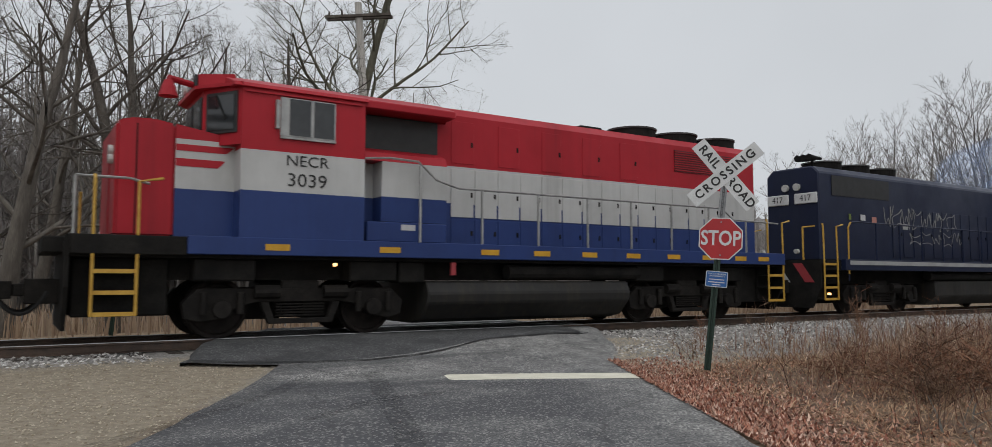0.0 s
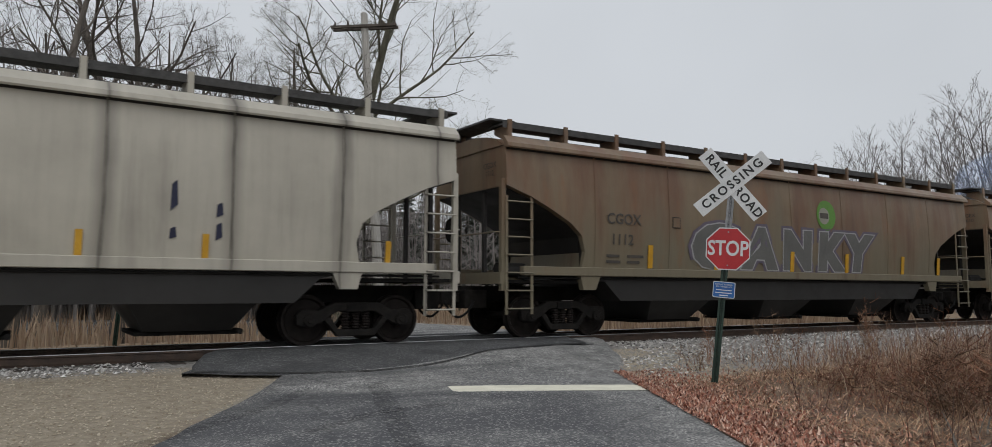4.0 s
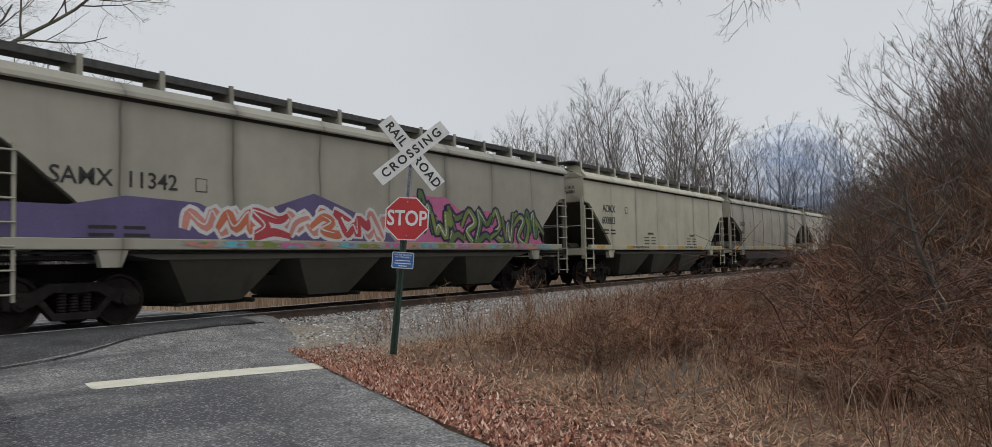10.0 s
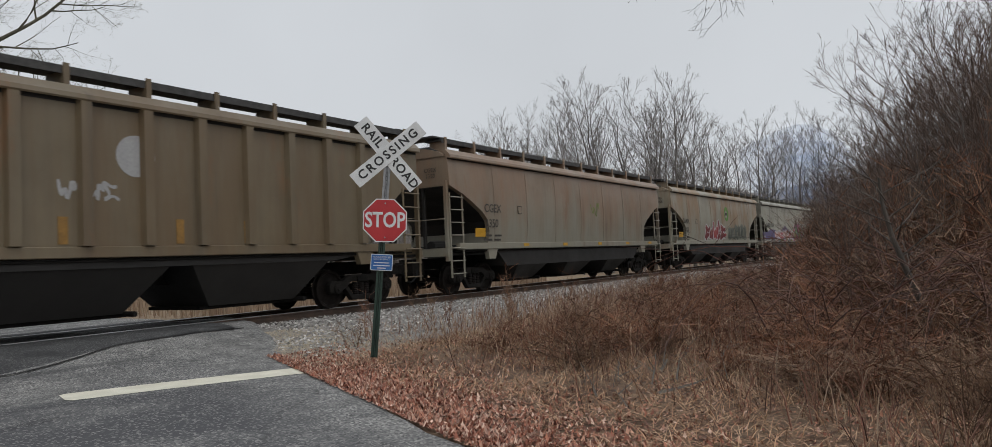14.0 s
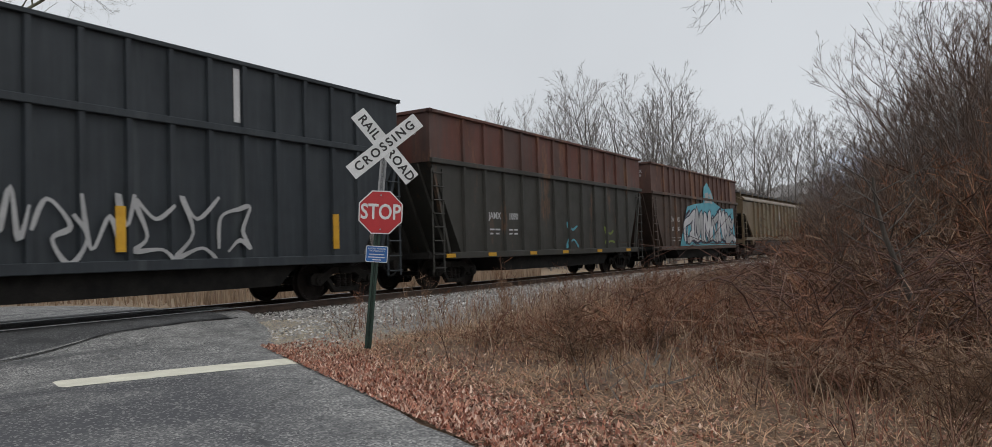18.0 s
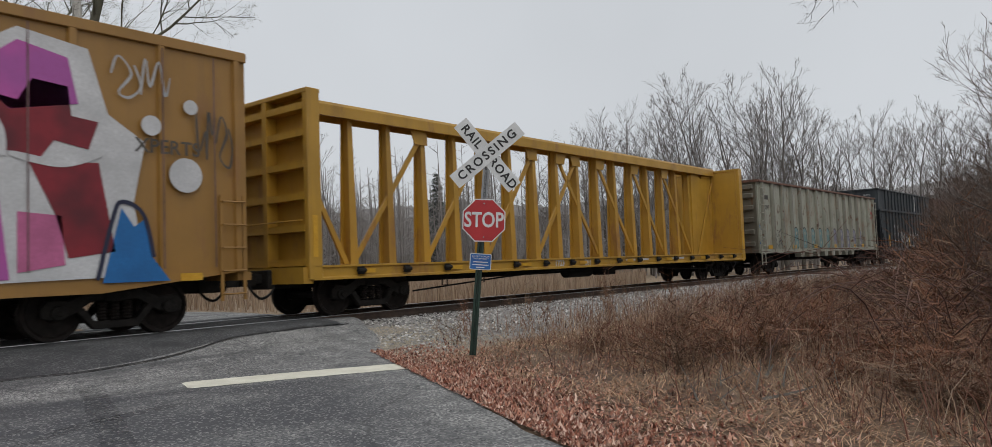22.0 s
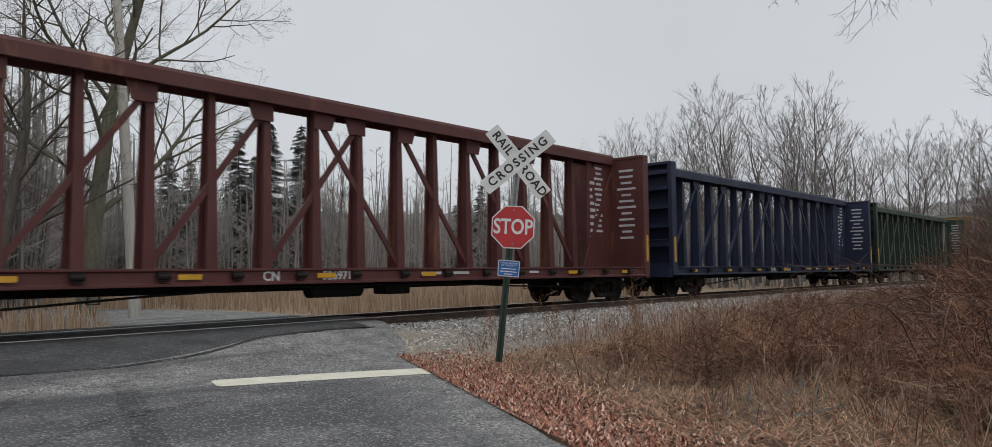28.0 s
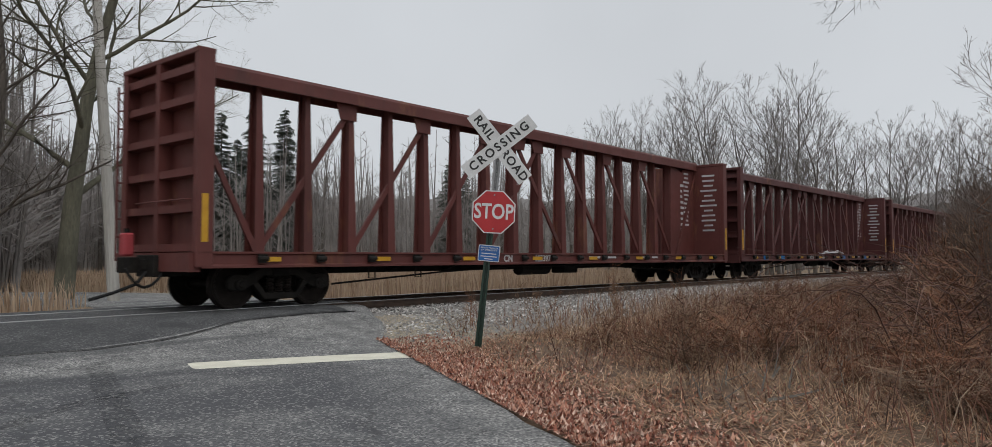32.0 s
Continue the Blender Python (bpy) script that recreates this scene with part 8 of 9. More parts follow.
    # colour fields on the doors
    for pts, m in (([(-2.15, 4.7), (0.15, 4.7), (0.15, 3.5), (-1.0, 3.62), (-2.15, 3.4)], F_RED), ([(-2.15, 3.9), (-1.2, 3.75), (-0.95, 3.3), (-1.5, 3.0), (-2.15, 3.1)], F_SAL), ([(-0.95, 3.55), (0.15, 3.65), (0.15, 2.2), (-0.5, 2.15), (-0.95, 2.7)], F_MAG),
                   ([(-1.95, 2.8), (-1.1, 2.85), (-0.8, 2.3), (-1.3, 2.0), (-2.0, 2.2)], F_MAG), ([(-0.9, 2.15), (0.15, 2.3), (0.15, 1.15), (-1.3, 1.15), (-1.1, 1.6)], F_RED), ([(-2.15, 2.2), (-1.3, 2.0), (-1.1, 1.5), (-1.9, 1.15), (-2.15, 1.15)], F_SAL),
                   ([(0.3, 4.65), (1.25, 4.6), (1.65, 3.75), (1.2, 3.3), (0.3, 3.4)], F_MAG), ([(1.3, 4.68), (2.58, 4.68), (2.58, 4.05), (2.1, 4.0), (1.7, 3.8)], P_NAVY), ([(1.45, 4.3), (1.95, 4.45), (2.05, 4.15), (1.75, 3.95), (1.6, 3.75)], P_CYAN),
                   ([(1.3, 3.5), (2.58, 3.75), (2.58, 3.1), (1.4, 2.75), (0.5, 2.3), (0.35, 2.55), (1.6, 3.05)], F_MAR), ([(0.3, 2.2), (1.5, 2.5), (2.5, 2.3), (2.2, 1.15), (0.3, 1.15)], F_SAL), ([(1.1, 2.3), (1.9, 2.4), (2.2, 1.7), (1.3, 1.6)], F_MAR), ([(0.3, 3.25), (0.95, 3.2), (0.6, 2.75), (0.3, 2.7)], P_GREY)):
        decal(car, pts, m, Y, 0.035, g)
    # white outlines that run over them
    for pts, wd in (([(-2.1, 4.55), (-1.2, 4.68), (0.1, 4.55)], 0.07), ([(-1.75, 4.5), (-1.35, 4.05), (-1.0, 3.7)], 0.07), ([(-2.15, 3.65), (-1.75, 3.2), (-1.1, 3.1), (-0.95, 2.75)], 0.10), ([(-1.0, 2.9), (-0.75, 2.45), (-1.0, 1.9), (-1.6, 1.35), (-2.1, 1.2)], 0.09),
                    ([(0.22, 4.7), (0.26, 3.2), (0.22, 1.2)], 0.05), ([(0.3, 3.45), (0.7, 3.2), (0.95, 3.45), (1.3, 4.05), (1.6, 4.6)], 0.07), ([(0.4, 2.6), (1.1, 2.9), (1.75, 3.1), (0.9, 2.55), (0.5, 2.25)], 0.06), ([(2.5, 4.6), (2.45, 3.3), (2.1, 2.4), (2.5, 2.0), (2.1, 1.2)], 0.07), ([(1.4, 2.45), (2.0, 2.2), (2.3, 1.9)], 0.06)):
        part(g, stroke_mesh(pts, wd, 0.3), P_WHITE, car, "white sprayed outline", pose(0, Y - 0.0405, 0))
    # fields past the doors
    for pts, m in (([(2.78, 4.1), (3.25, 3.75), (3.45, 2.4), (3.2, 1.2), (2.78, 1.1)], F_SAL), ([(2.8, 2.3), (3.4, 2.6), (3.9, 1.5), (4.5, 2.6), (5.3, 2.75), (5.5, 1.0), (2.8, 1.0)], F_MAG), ([(4.95, 4.0), (5.6, 4.55), (6.3, 4.4), (6.45, 3.7), (5.5, 3.5)], F_MAG),
                   ([(5.0, 3.75), (5.6, 3.65), (5.8, 4.0), (6.3, 3.95), (6.35, 3.5), (6.75, 3.45), (6.6, 3.0), (6.1, 3.1), (5.9, 2.8), (5.4, 2.9)], F_MAR), ([(5.75, 2.75), (6.75, 2.8), (7.0, 1.4), (6.3, 1.3), (6.1, 2.0)], F_MAR), ([(5.6, 2.0), (6.2, 1.95), (6.25, 1.2), (5.6, 1.1)], P_PINK),
                   ([(-9.35, 4.7), (-8.6, 4.65), (-8.9, 4.4), (-9.0, 3.7), (-9.35, 3.6)], P_BLUE), ([(-6.12, 0.82), (-6.16, 0.95), (-5.95, 1.57), (-5.72, 2.83), (-5.39, 2.33), (-5.05, 2.68), (-5.25, 1.35), (-5.47, 0.82), (-5.64, 0.84)], P_BLUE),
                   ([(-6.0, 0.9), (-5.88, 1.41), (-5.65, 1.46), (-5.58, 1.03), (-5.72, 0.86)], P_TEALBLUE), ([(-3.5, 0.82), (-3.3, 1.1), (-2.8, 1.0), (-2.3, 1.2), (-1.6, 1.08), (-1.4, 0.82)], P_BLUE),
                   ([(3.7, 2.95), (4.05, 3.05), (4.2, 2.85), (4.6, 3.4), (4.95, 3.3), (5.0, 2.75), (4.4, 2.6), (3.8, 2.5)], P_BLUE), ([(6.8, 0.9), (7.1, 2.1), (7.3, 1.8), (7.5, 1.95), (7.6, 1.3), (7.9, 0.9)], P_BLUE)):
        decal(car, pts, m, Y, 0.049 if m == P_TEALBLUE else 0.046, g)
    for pts, wd in (([(3.5, 3.6), (3.6, 2.6), (3.9, 1.75)], 0.08), ([(4.6, 2.3), (4.9, 1.7), (4.95, 1.1)], 0.07), ([(4.9, 4.2), (5.1, 3.6), (5.35, 3.2), (5.4, 2.8)], 0.08), ([(5.5, 2.85), (6.2, 2.75), (6.8, 2.95)], 0.06)):
        part(g, stroke_mesh(pts, wd, 0.4), P_WHITE, car, "white sprayed outline", pose(0, Y - 0.052, 0))
    for x, z, r_ in ((4.05, 2.85, 0.13), (4.6, 3.05, 0.17), (4.85, 2.9, 0.07)):
        disc(car, x, z, r_, P_WHITE, Y, 0.052)
    # latch brackets and rollers along the door track
    for k in range(7):
        x = -2.0 + 0.75 * k
        part("track_roller", softened(box(mesh(), x - 0.09, x + 0.09, -1.63, -1.54, 1.085, 1.2), 0.015), M_GEAR, car)
    for x in (-1.0, 0.9, 2.0):
        part("door_handle", softened(box(mesh(), x - 0.05, x + 0.22, -1.625, -1.58, 1.95, 2.02), 0.01), M_GEAR, car)
    for (x, z, r) in ((-4.7, 1.5, 0.12), (7.6, 3.5, 0.17), (8.3, 3.9, 0.13), (8.2, 2.7, 0.3)):
        disc(car, x, z, r, P_RED if x < 0 else P_WHITE, Y, 0.05)
    # lettering panel
    for txt, x, z in (("TB", -6.95, 2.75), ("OX", -6.2, 2.75), ("6", -7.75, 2.2), ("67", -6.95, 2.2), ("95", -6.2, 2.2), ("0", -5.5, 2.2)):
        lettered(car, txt, x, z, 0.5, M_BLACK, Y, 0.052, bold=0.008)
    lettered(car, "XPERTS", 7.9, 3.15, 0.34, M_FADED, Y, 0.036)
    part("placard_panel", box(mesh(), -8.6, -8.1, Y - 0.045, Y - 0.040, 1.15, 1.7), paint("khaki", (0.33, 0.29, 0.18)), car, "khaki data panel")
    part("placard_panel", box(mesh(), -4.9, -4.65, Y - 0.056, Y - 0.050, 2.5, 2.75), paint("ochre", (0.5, 0.27, 0.06)), car)
    spray_lines(car, 6.9, 7.9, 3.9, 4.7, P_SILVER, 91, 2, 0.02, -1.535)
    spray_lines(car, 8.4, 9.1, 3.0, 3.9, M_FADED, 92, 2, 0.02, -1.535)
    part("end_lettering", letters("TBOX 667950", 0.22), M_BLACK, car, "", pose(-h - 0.075, 0, 4.93, 0, 0, -90))
    reflectors(car, [8.3, -8.9], 0.95, 0.4, 0.13, -1.51)
    running_gear(car, h, 2.2)
    VEHICLES[key] = car


boxcar("c15", "ochre boxcar covered in large red, pink and blue graffiti")


# ---- centerbeam flat cars ----
def centerbeam(key, label, body, marks, ink=None, tarp=False, writing=True, tail=False, tags=(), panel=2.35):
    L = ENDS[key][1] - ENDS[key][0]
    h, ink = L / 2, ink or P_WHITE
    car = thing("centerbeam_flat_car", label, "flat car", group="train")
    deck = part("deck", box(mesh(), -h + 0.1, h - 0.1, -1.42, 1.42, 1.0, 1.06), body, car)
    for y in (-1, 1):
        part("side_sill", softened(prism(mesh(), [(y * 1.42, 0.78), (y * 1.50, 0.78), (y * 1.50, 0.83), (y * 1.455, 0.85), (y * 1.455, 1.02), (y * 1.50, 1.04), (y * 1.50, 1.08), (y * 1.42, 1.08)], -h + 0.1, h - 0.1, "x"), 0.004), body, car)
        for k in range(16):
            x = -h + 1.3 + (L - 2.6) * k / 15
            win = part("tie_down_winch", WINCH, None, car, "", pose(x, y * 1.52, 0.93))
    part("top_chord", prism(mesh(), [(-0.36, 4.72), (-0.32, 4.79), (0.32, 4.79), (0.36, 4.72), (0.36, 4.47), (0.28, 4.47), (0.24, 4.68), (-0.24, 4.68), (-0.28, 4.47), (-0.36, 4.47)], -h + 0.25, h - 0.25, "x"), body, car)
    # posts, tapered, and two-bay diagonals that fall away from the middle
    n = 16
    xs = [-0.08 + 1.205 * (k - 7.5) for k in range(n)]
    for x in xs:
        def section(wy, wx=0.085, web=0.012, fl=0.035):
            return [(x - wx, -wy), (x + wx, -wy), (x + wx, -wy + fl), (x + web, -wy + fl), (x + web, wy - fl), (x + wx, wy - fl), (x + wx, wy), (x - wx, wy), (x - wx, wy - fl), (x - web, wy - fl), (x - web, -wy + fl), (x - wx, -wy + fl)]
        bm = prism(mesh(), section(0.20, 0.115), 1.06, 4.6, "z", section(0.13, 0.062))
        part("post", bm, body, car)
    pairs = [(k, k + 2) for k in (0, 2, 4, 6)] + [(k + 2, k) for k in (7, 9, 11, 13)]
    for lo, hi in pairs:
        a, b = Vector((xs[lo], 0, 1.10)), Vector((xs[hi], 0, 4.42))
        d = (b - a).normalized()
        nrm = Vector((-d.z, 0, d.x)) * 0.06
        a, b = a + d * 0.15, b - d * 0.1
        for y in (-0.15,):
            part("diagonal_brace", prism(mesh(), [(a.x + nrm.x, a.z + nrm.z), (b.x + nrm.x, b.z + nrm.z), (b.x - nrm.x, b.z - nrm.z), (a.x - nrm.x, a.z - nrm.z)], y, y + 0.06), body, car)
        g = xs[hi] - (0.2 if hi > lo else -0.2)
        part("gusset_plate", prism(mesh(), [(xs[hi] + (0.1 if hi > lo else -0.1), 4.47), (g - (0.28 if hi > lo else -0.28), 4.47), (g - (0.16 if hi > lo else -0.16), 4.12), (xs[hi] + (0.1 if hi > lo else -0.1), 4.12)], -0.205, -0.18), body, car)
    for s in (-1, 1):
        x0, x1 = sorted((s * h, s * (h - 0.32)))
        # bulkhead: side columns, sheet, cross ribs
        for y in (-1.42, 1.42):
            part("bulkhead_column", softened(box(mesh(), x0, x1, y - 0.08, y + 0.08, 0.8, 4.64), 0.015), body, car)
        sx0, sx1 = sorted((s * (h - 0.30), s * (h - 0.26)))
        part("bulkhead_sheet", box(mesh(), sx0, sx1, -1.36, 1.36, 1.06, 4.6), body, car)
        part("bulkhead_cap", softened(box(mesh(), x0 - 0.01, x1 + 0.01, -1.5, 1.5, 4.60, 4.70), 0.012), body, car)
        for z in (1.15, 1.85, 2.5, 3.15, 3.8, 4.35):
            part("bulkhead_rib", box(mesh(), *sorted((s * h, s * (h - 0.26))), -1.34, 1.34, z - 0.07, z + 0.07), body, car)
        part("bulkhead_stile", box(mesh(), *sorted((s * (h + 0.01), s * (h - 0.25))), -0.08, 0.08, 1.06, 4.6), body, car)
        part("brace_diagonal", prism(mesh(), [(s * (h - 0.32), 4.3), (s * (h - 0.32), 4.1), (s * (h - 1.85), 1.1), (s * (h - 2.0), 1.1)], -0.30, -0.24), body, car)
        part("centre_panel", prism(mesh(), [(s * (h - 0.34), 1.07), (s * (h - panel), 1.07), (s * (h - panel + 0.05), 4.47), (s * (h - 0.4 - 0.55 * panel), 4.44), (s * (h - 1.35), 4.3), (s * (h - 1.2), 4.44), (s * (h - 0.34), 4.47)], -0.22, -0.17), body, car) if s > 0 else None
        part("end_sill", box(mesh(), *sorted((s * (h - 0.12), s * (h + 0.1))), -1.42, 1.42, 0.72, 1.06), body, car)
        ladder(car, 0.4, 0.9, 4.4, 10, body, pose(s * (h + 0.04), 1.2, 0, 0, 0, 90))
        part("grab_iron", tube(mesh(), [(s * (h + 0.01), -1.3, 2.0), (s * (h + 0.1), -1.3, 2.0), (s * (h + 0.1), 0.6, 2.0), (s * (h + 0.01), 0.6, 2.0)], 0.016, 5), body, car)
        part("reflector", box(mesh(), *sorted((s * (h - 0.09), s * (h - 0.21))), -1.508, -1.502, 1.25, 2.1), M_YELLOW, car, "yellow upright reflector strip")
        if writing and s > 0:
            r = random.Random(7)
            for k in range(13):
                z = 4.3 - 0.17 * k
                w = r.uniform(0.25, 0.62)
                part("stencil_bar", box(mesh(), h - 1.0 - w / 2, h - 1.0 + w / 2, -0.235, -0.224, z - 0.04, z + 0.035), ink, car)
            for k in range(9):
                z = 3.8 - 0.22 * k
                part("stencil_bar", box(mesh(), h - 1.5, h - 1.4 + r.uniform(0, 0.2), -0.235, -0.224, z - 0.05, z + 0.05), ink, car)
        if writing:
            bx = s * (h - 0.34) if s > 0 else s * (h - 0.24)
            r = random.Random(9)
            # stencilled cautions on the inner bulkhead face toward the camera's side
            for k in range(12):
                w = r.uniform(0.35, 0.75)
                part("stencil_bar", box(mesh(), *sorted((s * (h - 0.31), s * (h - 0.304))), -0.85 - w / 2, -0.85 + w / 2, 4.2 - 0.2 * k, 4.27 - 0.2 * k), ink, car)
    part("centre_sill", box(mesh(), -h - 0.1, h + 0.1, -0.26, 0.26, 0.62, 1.0), M_UNDER, car)
    for k in range(9):
        x = -h + 3.6 + (L - 7.2) * k / 8
        part("cross_bearer", prism(mesh(), [(-1.4, 1.0), (1.4, 1.0), (0.4, 0.66), (-0.4, 0.66)], x - 0.05, x + 0.05, "x"), M_UNDER, car)
    part("truss_rod", tube(mesh(), [(-h + 3.2, -1.1, 0.42), (-h + 6.5, -1.1, 0.62), (-h + 9, -1.1, 0.72), (h - 9, -1.1, 0.72), (h - 6.5, -1.1, 0.6), (h - 3.2, -1.1, 0.5)], 0.022, 6), M_UNDER, car)
    for x in (-h + 4.2, -h + 5.6, h - 6.0, h - 4.4):
        part("rod_hanger", tube(mesh(), [(x, -1.1, 1.0), (x, -1.1, 0.52), (x + 0.18, -1.1, 0.52), (x + 0.18, -1.1, 1.0)], 0.02, 5), M_UNDER, car)
    part("air_tank", tube(mesh(), [(-1.3, -0.75, 0.66), (0.0, -0.75, 0.66)], 0.19, 12), M_UNDER, car)
    part("brake_valve", softened(box(mesh(), 0.6, 1.3, -1.0, -0.5, 0.5, 0.78), 0.03), M_UNDER, car)
    reflectors(car, [-h + 1.5 + (L - 3.0) * k / 7 for k in range(8)], 0.94, 0.42, 0.09, -1.50)
    if marks[0]:
        lettered(car, marks[0], -2.6, 0.93, 0.24, ink, -1.456, 0.01, bold=0.006)
        lettered(car, marks[1], -1.1, 0.93, 0.24, ink, -1.456, 0.01, bold=0.006)
    data_lines(car, 1.2, 0.93, ink, 1, 1.6, -1.456, 0.06)
    data_lines(car, 4.4, 0.93, ink, 1, 1.2, -1.456, 0.06)
    for x, m in tags:
        part("graffiti", box(mesh(), x - 0.25, x + 0.25, -1.512, -1.504, 0.85, 1.02), m, car, "small sprayed tag")
    if tarp:
        bm = mesh()
        bmesh.ops.create_grid(bm, x_segments=14, y_segments=8, size=0.5)
        for v in bm.verts:
            v.co = Vector((v.co.x * 1.5, v.co.y * 0.9, 0.05 + 0.22 * abs(noise.noise(v.co * 5)) + 0.25 * max(0, 0.4 - abs(v.co.x))))
        ext = bmesh.ops.extrude_face_region(bm, geom=bm.faces[:])
        bmesh.ops.translate(bm, verts=[v for v in ext["geom"] if isinstance(v, bmesh.types.BMVert)], vec=(0, 0, -0.03))
        smooth(part("torn_wrap", bm, P_WHITE, car, "crumpled torn white lumber wrap", pose(2.2, -0.9, 1.06)))
    if tail:
        unit = part("end_of_train_device", softened(box(mesh(), -h - 0.62, -h - 0.44, -0.12, 0.12, 1.0, 1.42), 0.03), P_RED, car, "red end-of-train marker unit")
        part("antenna_cap", tube(mesh(), [(-h - 0.53, 0, 1.42), (-h - 0.53, 0, 1.5)], 0.05, 10), M_UNDER, unit)
        part("hanging_hose", tube(mesh(), [(-h - 0.3, -0.3, 0.72), (-h - 0.5, -0.34, 0.5), (-h - 0.9, -0.36, 0.36), (-h - 1.3, -0.34, 0.25)], 0.03, 7), M_HOSE, car)
    running_gear(car, h, 2.0)
    VEHICLES[key] = car
    return car


WINCH = kept(softened(box(tube(mesh(), [(-0.11, -0.02, 0.02), (0.11, -0.02, 0.02)], 0.05, 8), -0.09, 0.09, -0.02, 0.03, -0.06, 0.1), 0.006), "tie_down_winch", M_GEAR)
M_CBYELLOW = car_paint("beam_car_yellow", (0.52, 0.29, 0.035), (0.17, 0.09, 0.03), rust=0.3, grime=0.25)
M_CBGREEN = car_paint("beam_car_green", (0.020, 0.046, 0.028), (0.012, 0.014, 0.011), grime=0.3)
M_CBBLUE = car_paint("beam_car_blue", (0.013, 0.022, 0.058), (0.010, 0.012, 0.022), grime=0.3)
M_CBRED = car_paint("beam_car_maroon", (0.105, 0.026, 0.024), (0.035, 0.018, 0.016), rust=0.15, grime=0.3)
M_CBRED2 = car_paint("beam_car_oxide", (0.14, 0.036, 0.030), (0.05, 0.024, 0.02), rust=0.15, grime=0.3)
centerbeam("c14", "yellow centerbeam flat car with worn ochre panels", M_CBYELLOW, ("1723", "861"), P_WHITE, writing=False)
centerbeam("c16", "dark green centerbeam flat car with white stencils", M_CBGREEN, ("", ""), panel=1.7)
centerbeam("c17", "navy blue centerbeam flat car with white stencils", M_CBBLUE, ("JOKL", "737054"))
centerbeam("c18", "maroon centerbeam flat car with white stencils", M_CBRED, ("CN", "526971"), panel=1.7)
centerbeam("c19", "maroon centerbeam flat car with a torn white wrap on deck", M_CBRED, ("ATW", "300  734"), tarp=True, panel=1.6, tags=((-8.6, P_BLUE), (-6.6, P_BLUE), (2.4, P_BLUE), (6.4, P_BLUE)))
centerbeam("c20", "red-brown centerbeam flat car with a red tail marker", M_CBRED2, ("CN", "623397"), tail=True)


# ---- locomotives ----
M_LOCRED = car_paint("loco_red", (0.40, 0.013, 0.024), (0.12, 0.010, 0.014), grime=0.2, rough=0.5)
M_LOCWHITE = car_paint("loco_silver_white", (0.50, 0.50, 0.49), (0.24, 0.23, 0.22), grime=0.3, rough=0.5)
M_LOCBLUE = car_paint("loco_blue", (0.022, 0.045, 0.16), (0.012, 0.02, 0.06), grime=0.25, rough=0.45)
M_NAVY = car_paint("loco_navy", (0.010, 0.016, 0.045), (0.02, 0.026, 0.045), grime=0.2, rough=0.4)
M_CHROME = mottled("bare_handrail", (0.28, 0.28, 0.27), (0.45, 0.45, 0.44), 5, 0.4, 40, 0.05, 0.6)
M_HANDYELLOW = mottled("step_yellow", (0.45, 0.25, 0.03), (0.58, 0.36, 0.06), 5, 0.5, 30, 0.1)
M_DARKGLASS = mottled("cab_glass", (0.02, 0.022, 0.024), (0.035, 0.038, 0.04), 3, 0.08, 5, 0.0)
M_DARKGLASS.node_tree.nodes["Principled BSDF"].inputs["Specular IOR Level"].default_value = 0.6
M_TANK = car_paint("fuel_tank", (0.018, 0.017, 0.016), (0.11, 0.085, 0.045), grime=0.35, heavy=0.66)
M_LAMP = glow("warm_marker_lamp", (1.0, 0.55, 0.2), 3)
for m_ in (M_LOCRED, M_LOCBLUE, M_NAVY):
    m_.node_tree.nodes["Principled BSDF"].inputs["Specular IOR Level"].default_value = 0.3
M_HEAD = mottled("lamp_lens", (0.45, 0.45, 0.43), (0.6, 0.6, 0.57), 4, 0.15, 30, 0.0)
LOCO_R = 0.508
LOCO_WHEELSET = wheelset_mesh(LOCO_R)


def loco_frame_mesh():
    bm = prism(mesh(), [(-2.0, 0.62), (-1.75, 0.86), (1.75, 0.86), (2.0, 0.62), (1.95, 0.36), (1.72, 0.30), (1.38, 0.34), (1.05, 0.56), (0.78, 0.62), (-0.78, 0.62), (-1.05, 0.56), (-1.38, 0.34), (-1.72, 0.30), (-1.95, 0.36)], -0.08, 0.08)
    prism(bm, [(-0.72, 0.62), (-0.58, 0.24), (0.58, 0.24), (0.72, 0.62), (0.58, 0.62), (0.48, 0.33), (-0.48, 0.33), (-0.58, 0.62)], -0.12, 0.02)
    for k in range(5):
        tube(bm, [(-0.44, -0.06, 0.38 + 0.05 * k), (0.44, -0.06, 0.38 + 0.05 * k)], 0.02, 5)
    for x in (-1.37, 1.37):
        tube(bm, [(x, -0.2, LOCO_R), (x, 0.1, LOCO_R)], 0.16, 12)
        tube(bm, [(x - 0.3, -0.15, 0.42), (x - 0.3, -0.15, 0.8)], 0.06, 8)
        tube(bm, [(x + 0.3, -0.15, 0.42), (x + 0.3, -0.15, 0.8)], 0.06, 8)
    return kept(softened(bm, 0.015), "loco_side_frame", M_GEAR)


LOCO_FRAME = loco_frame_mesh()


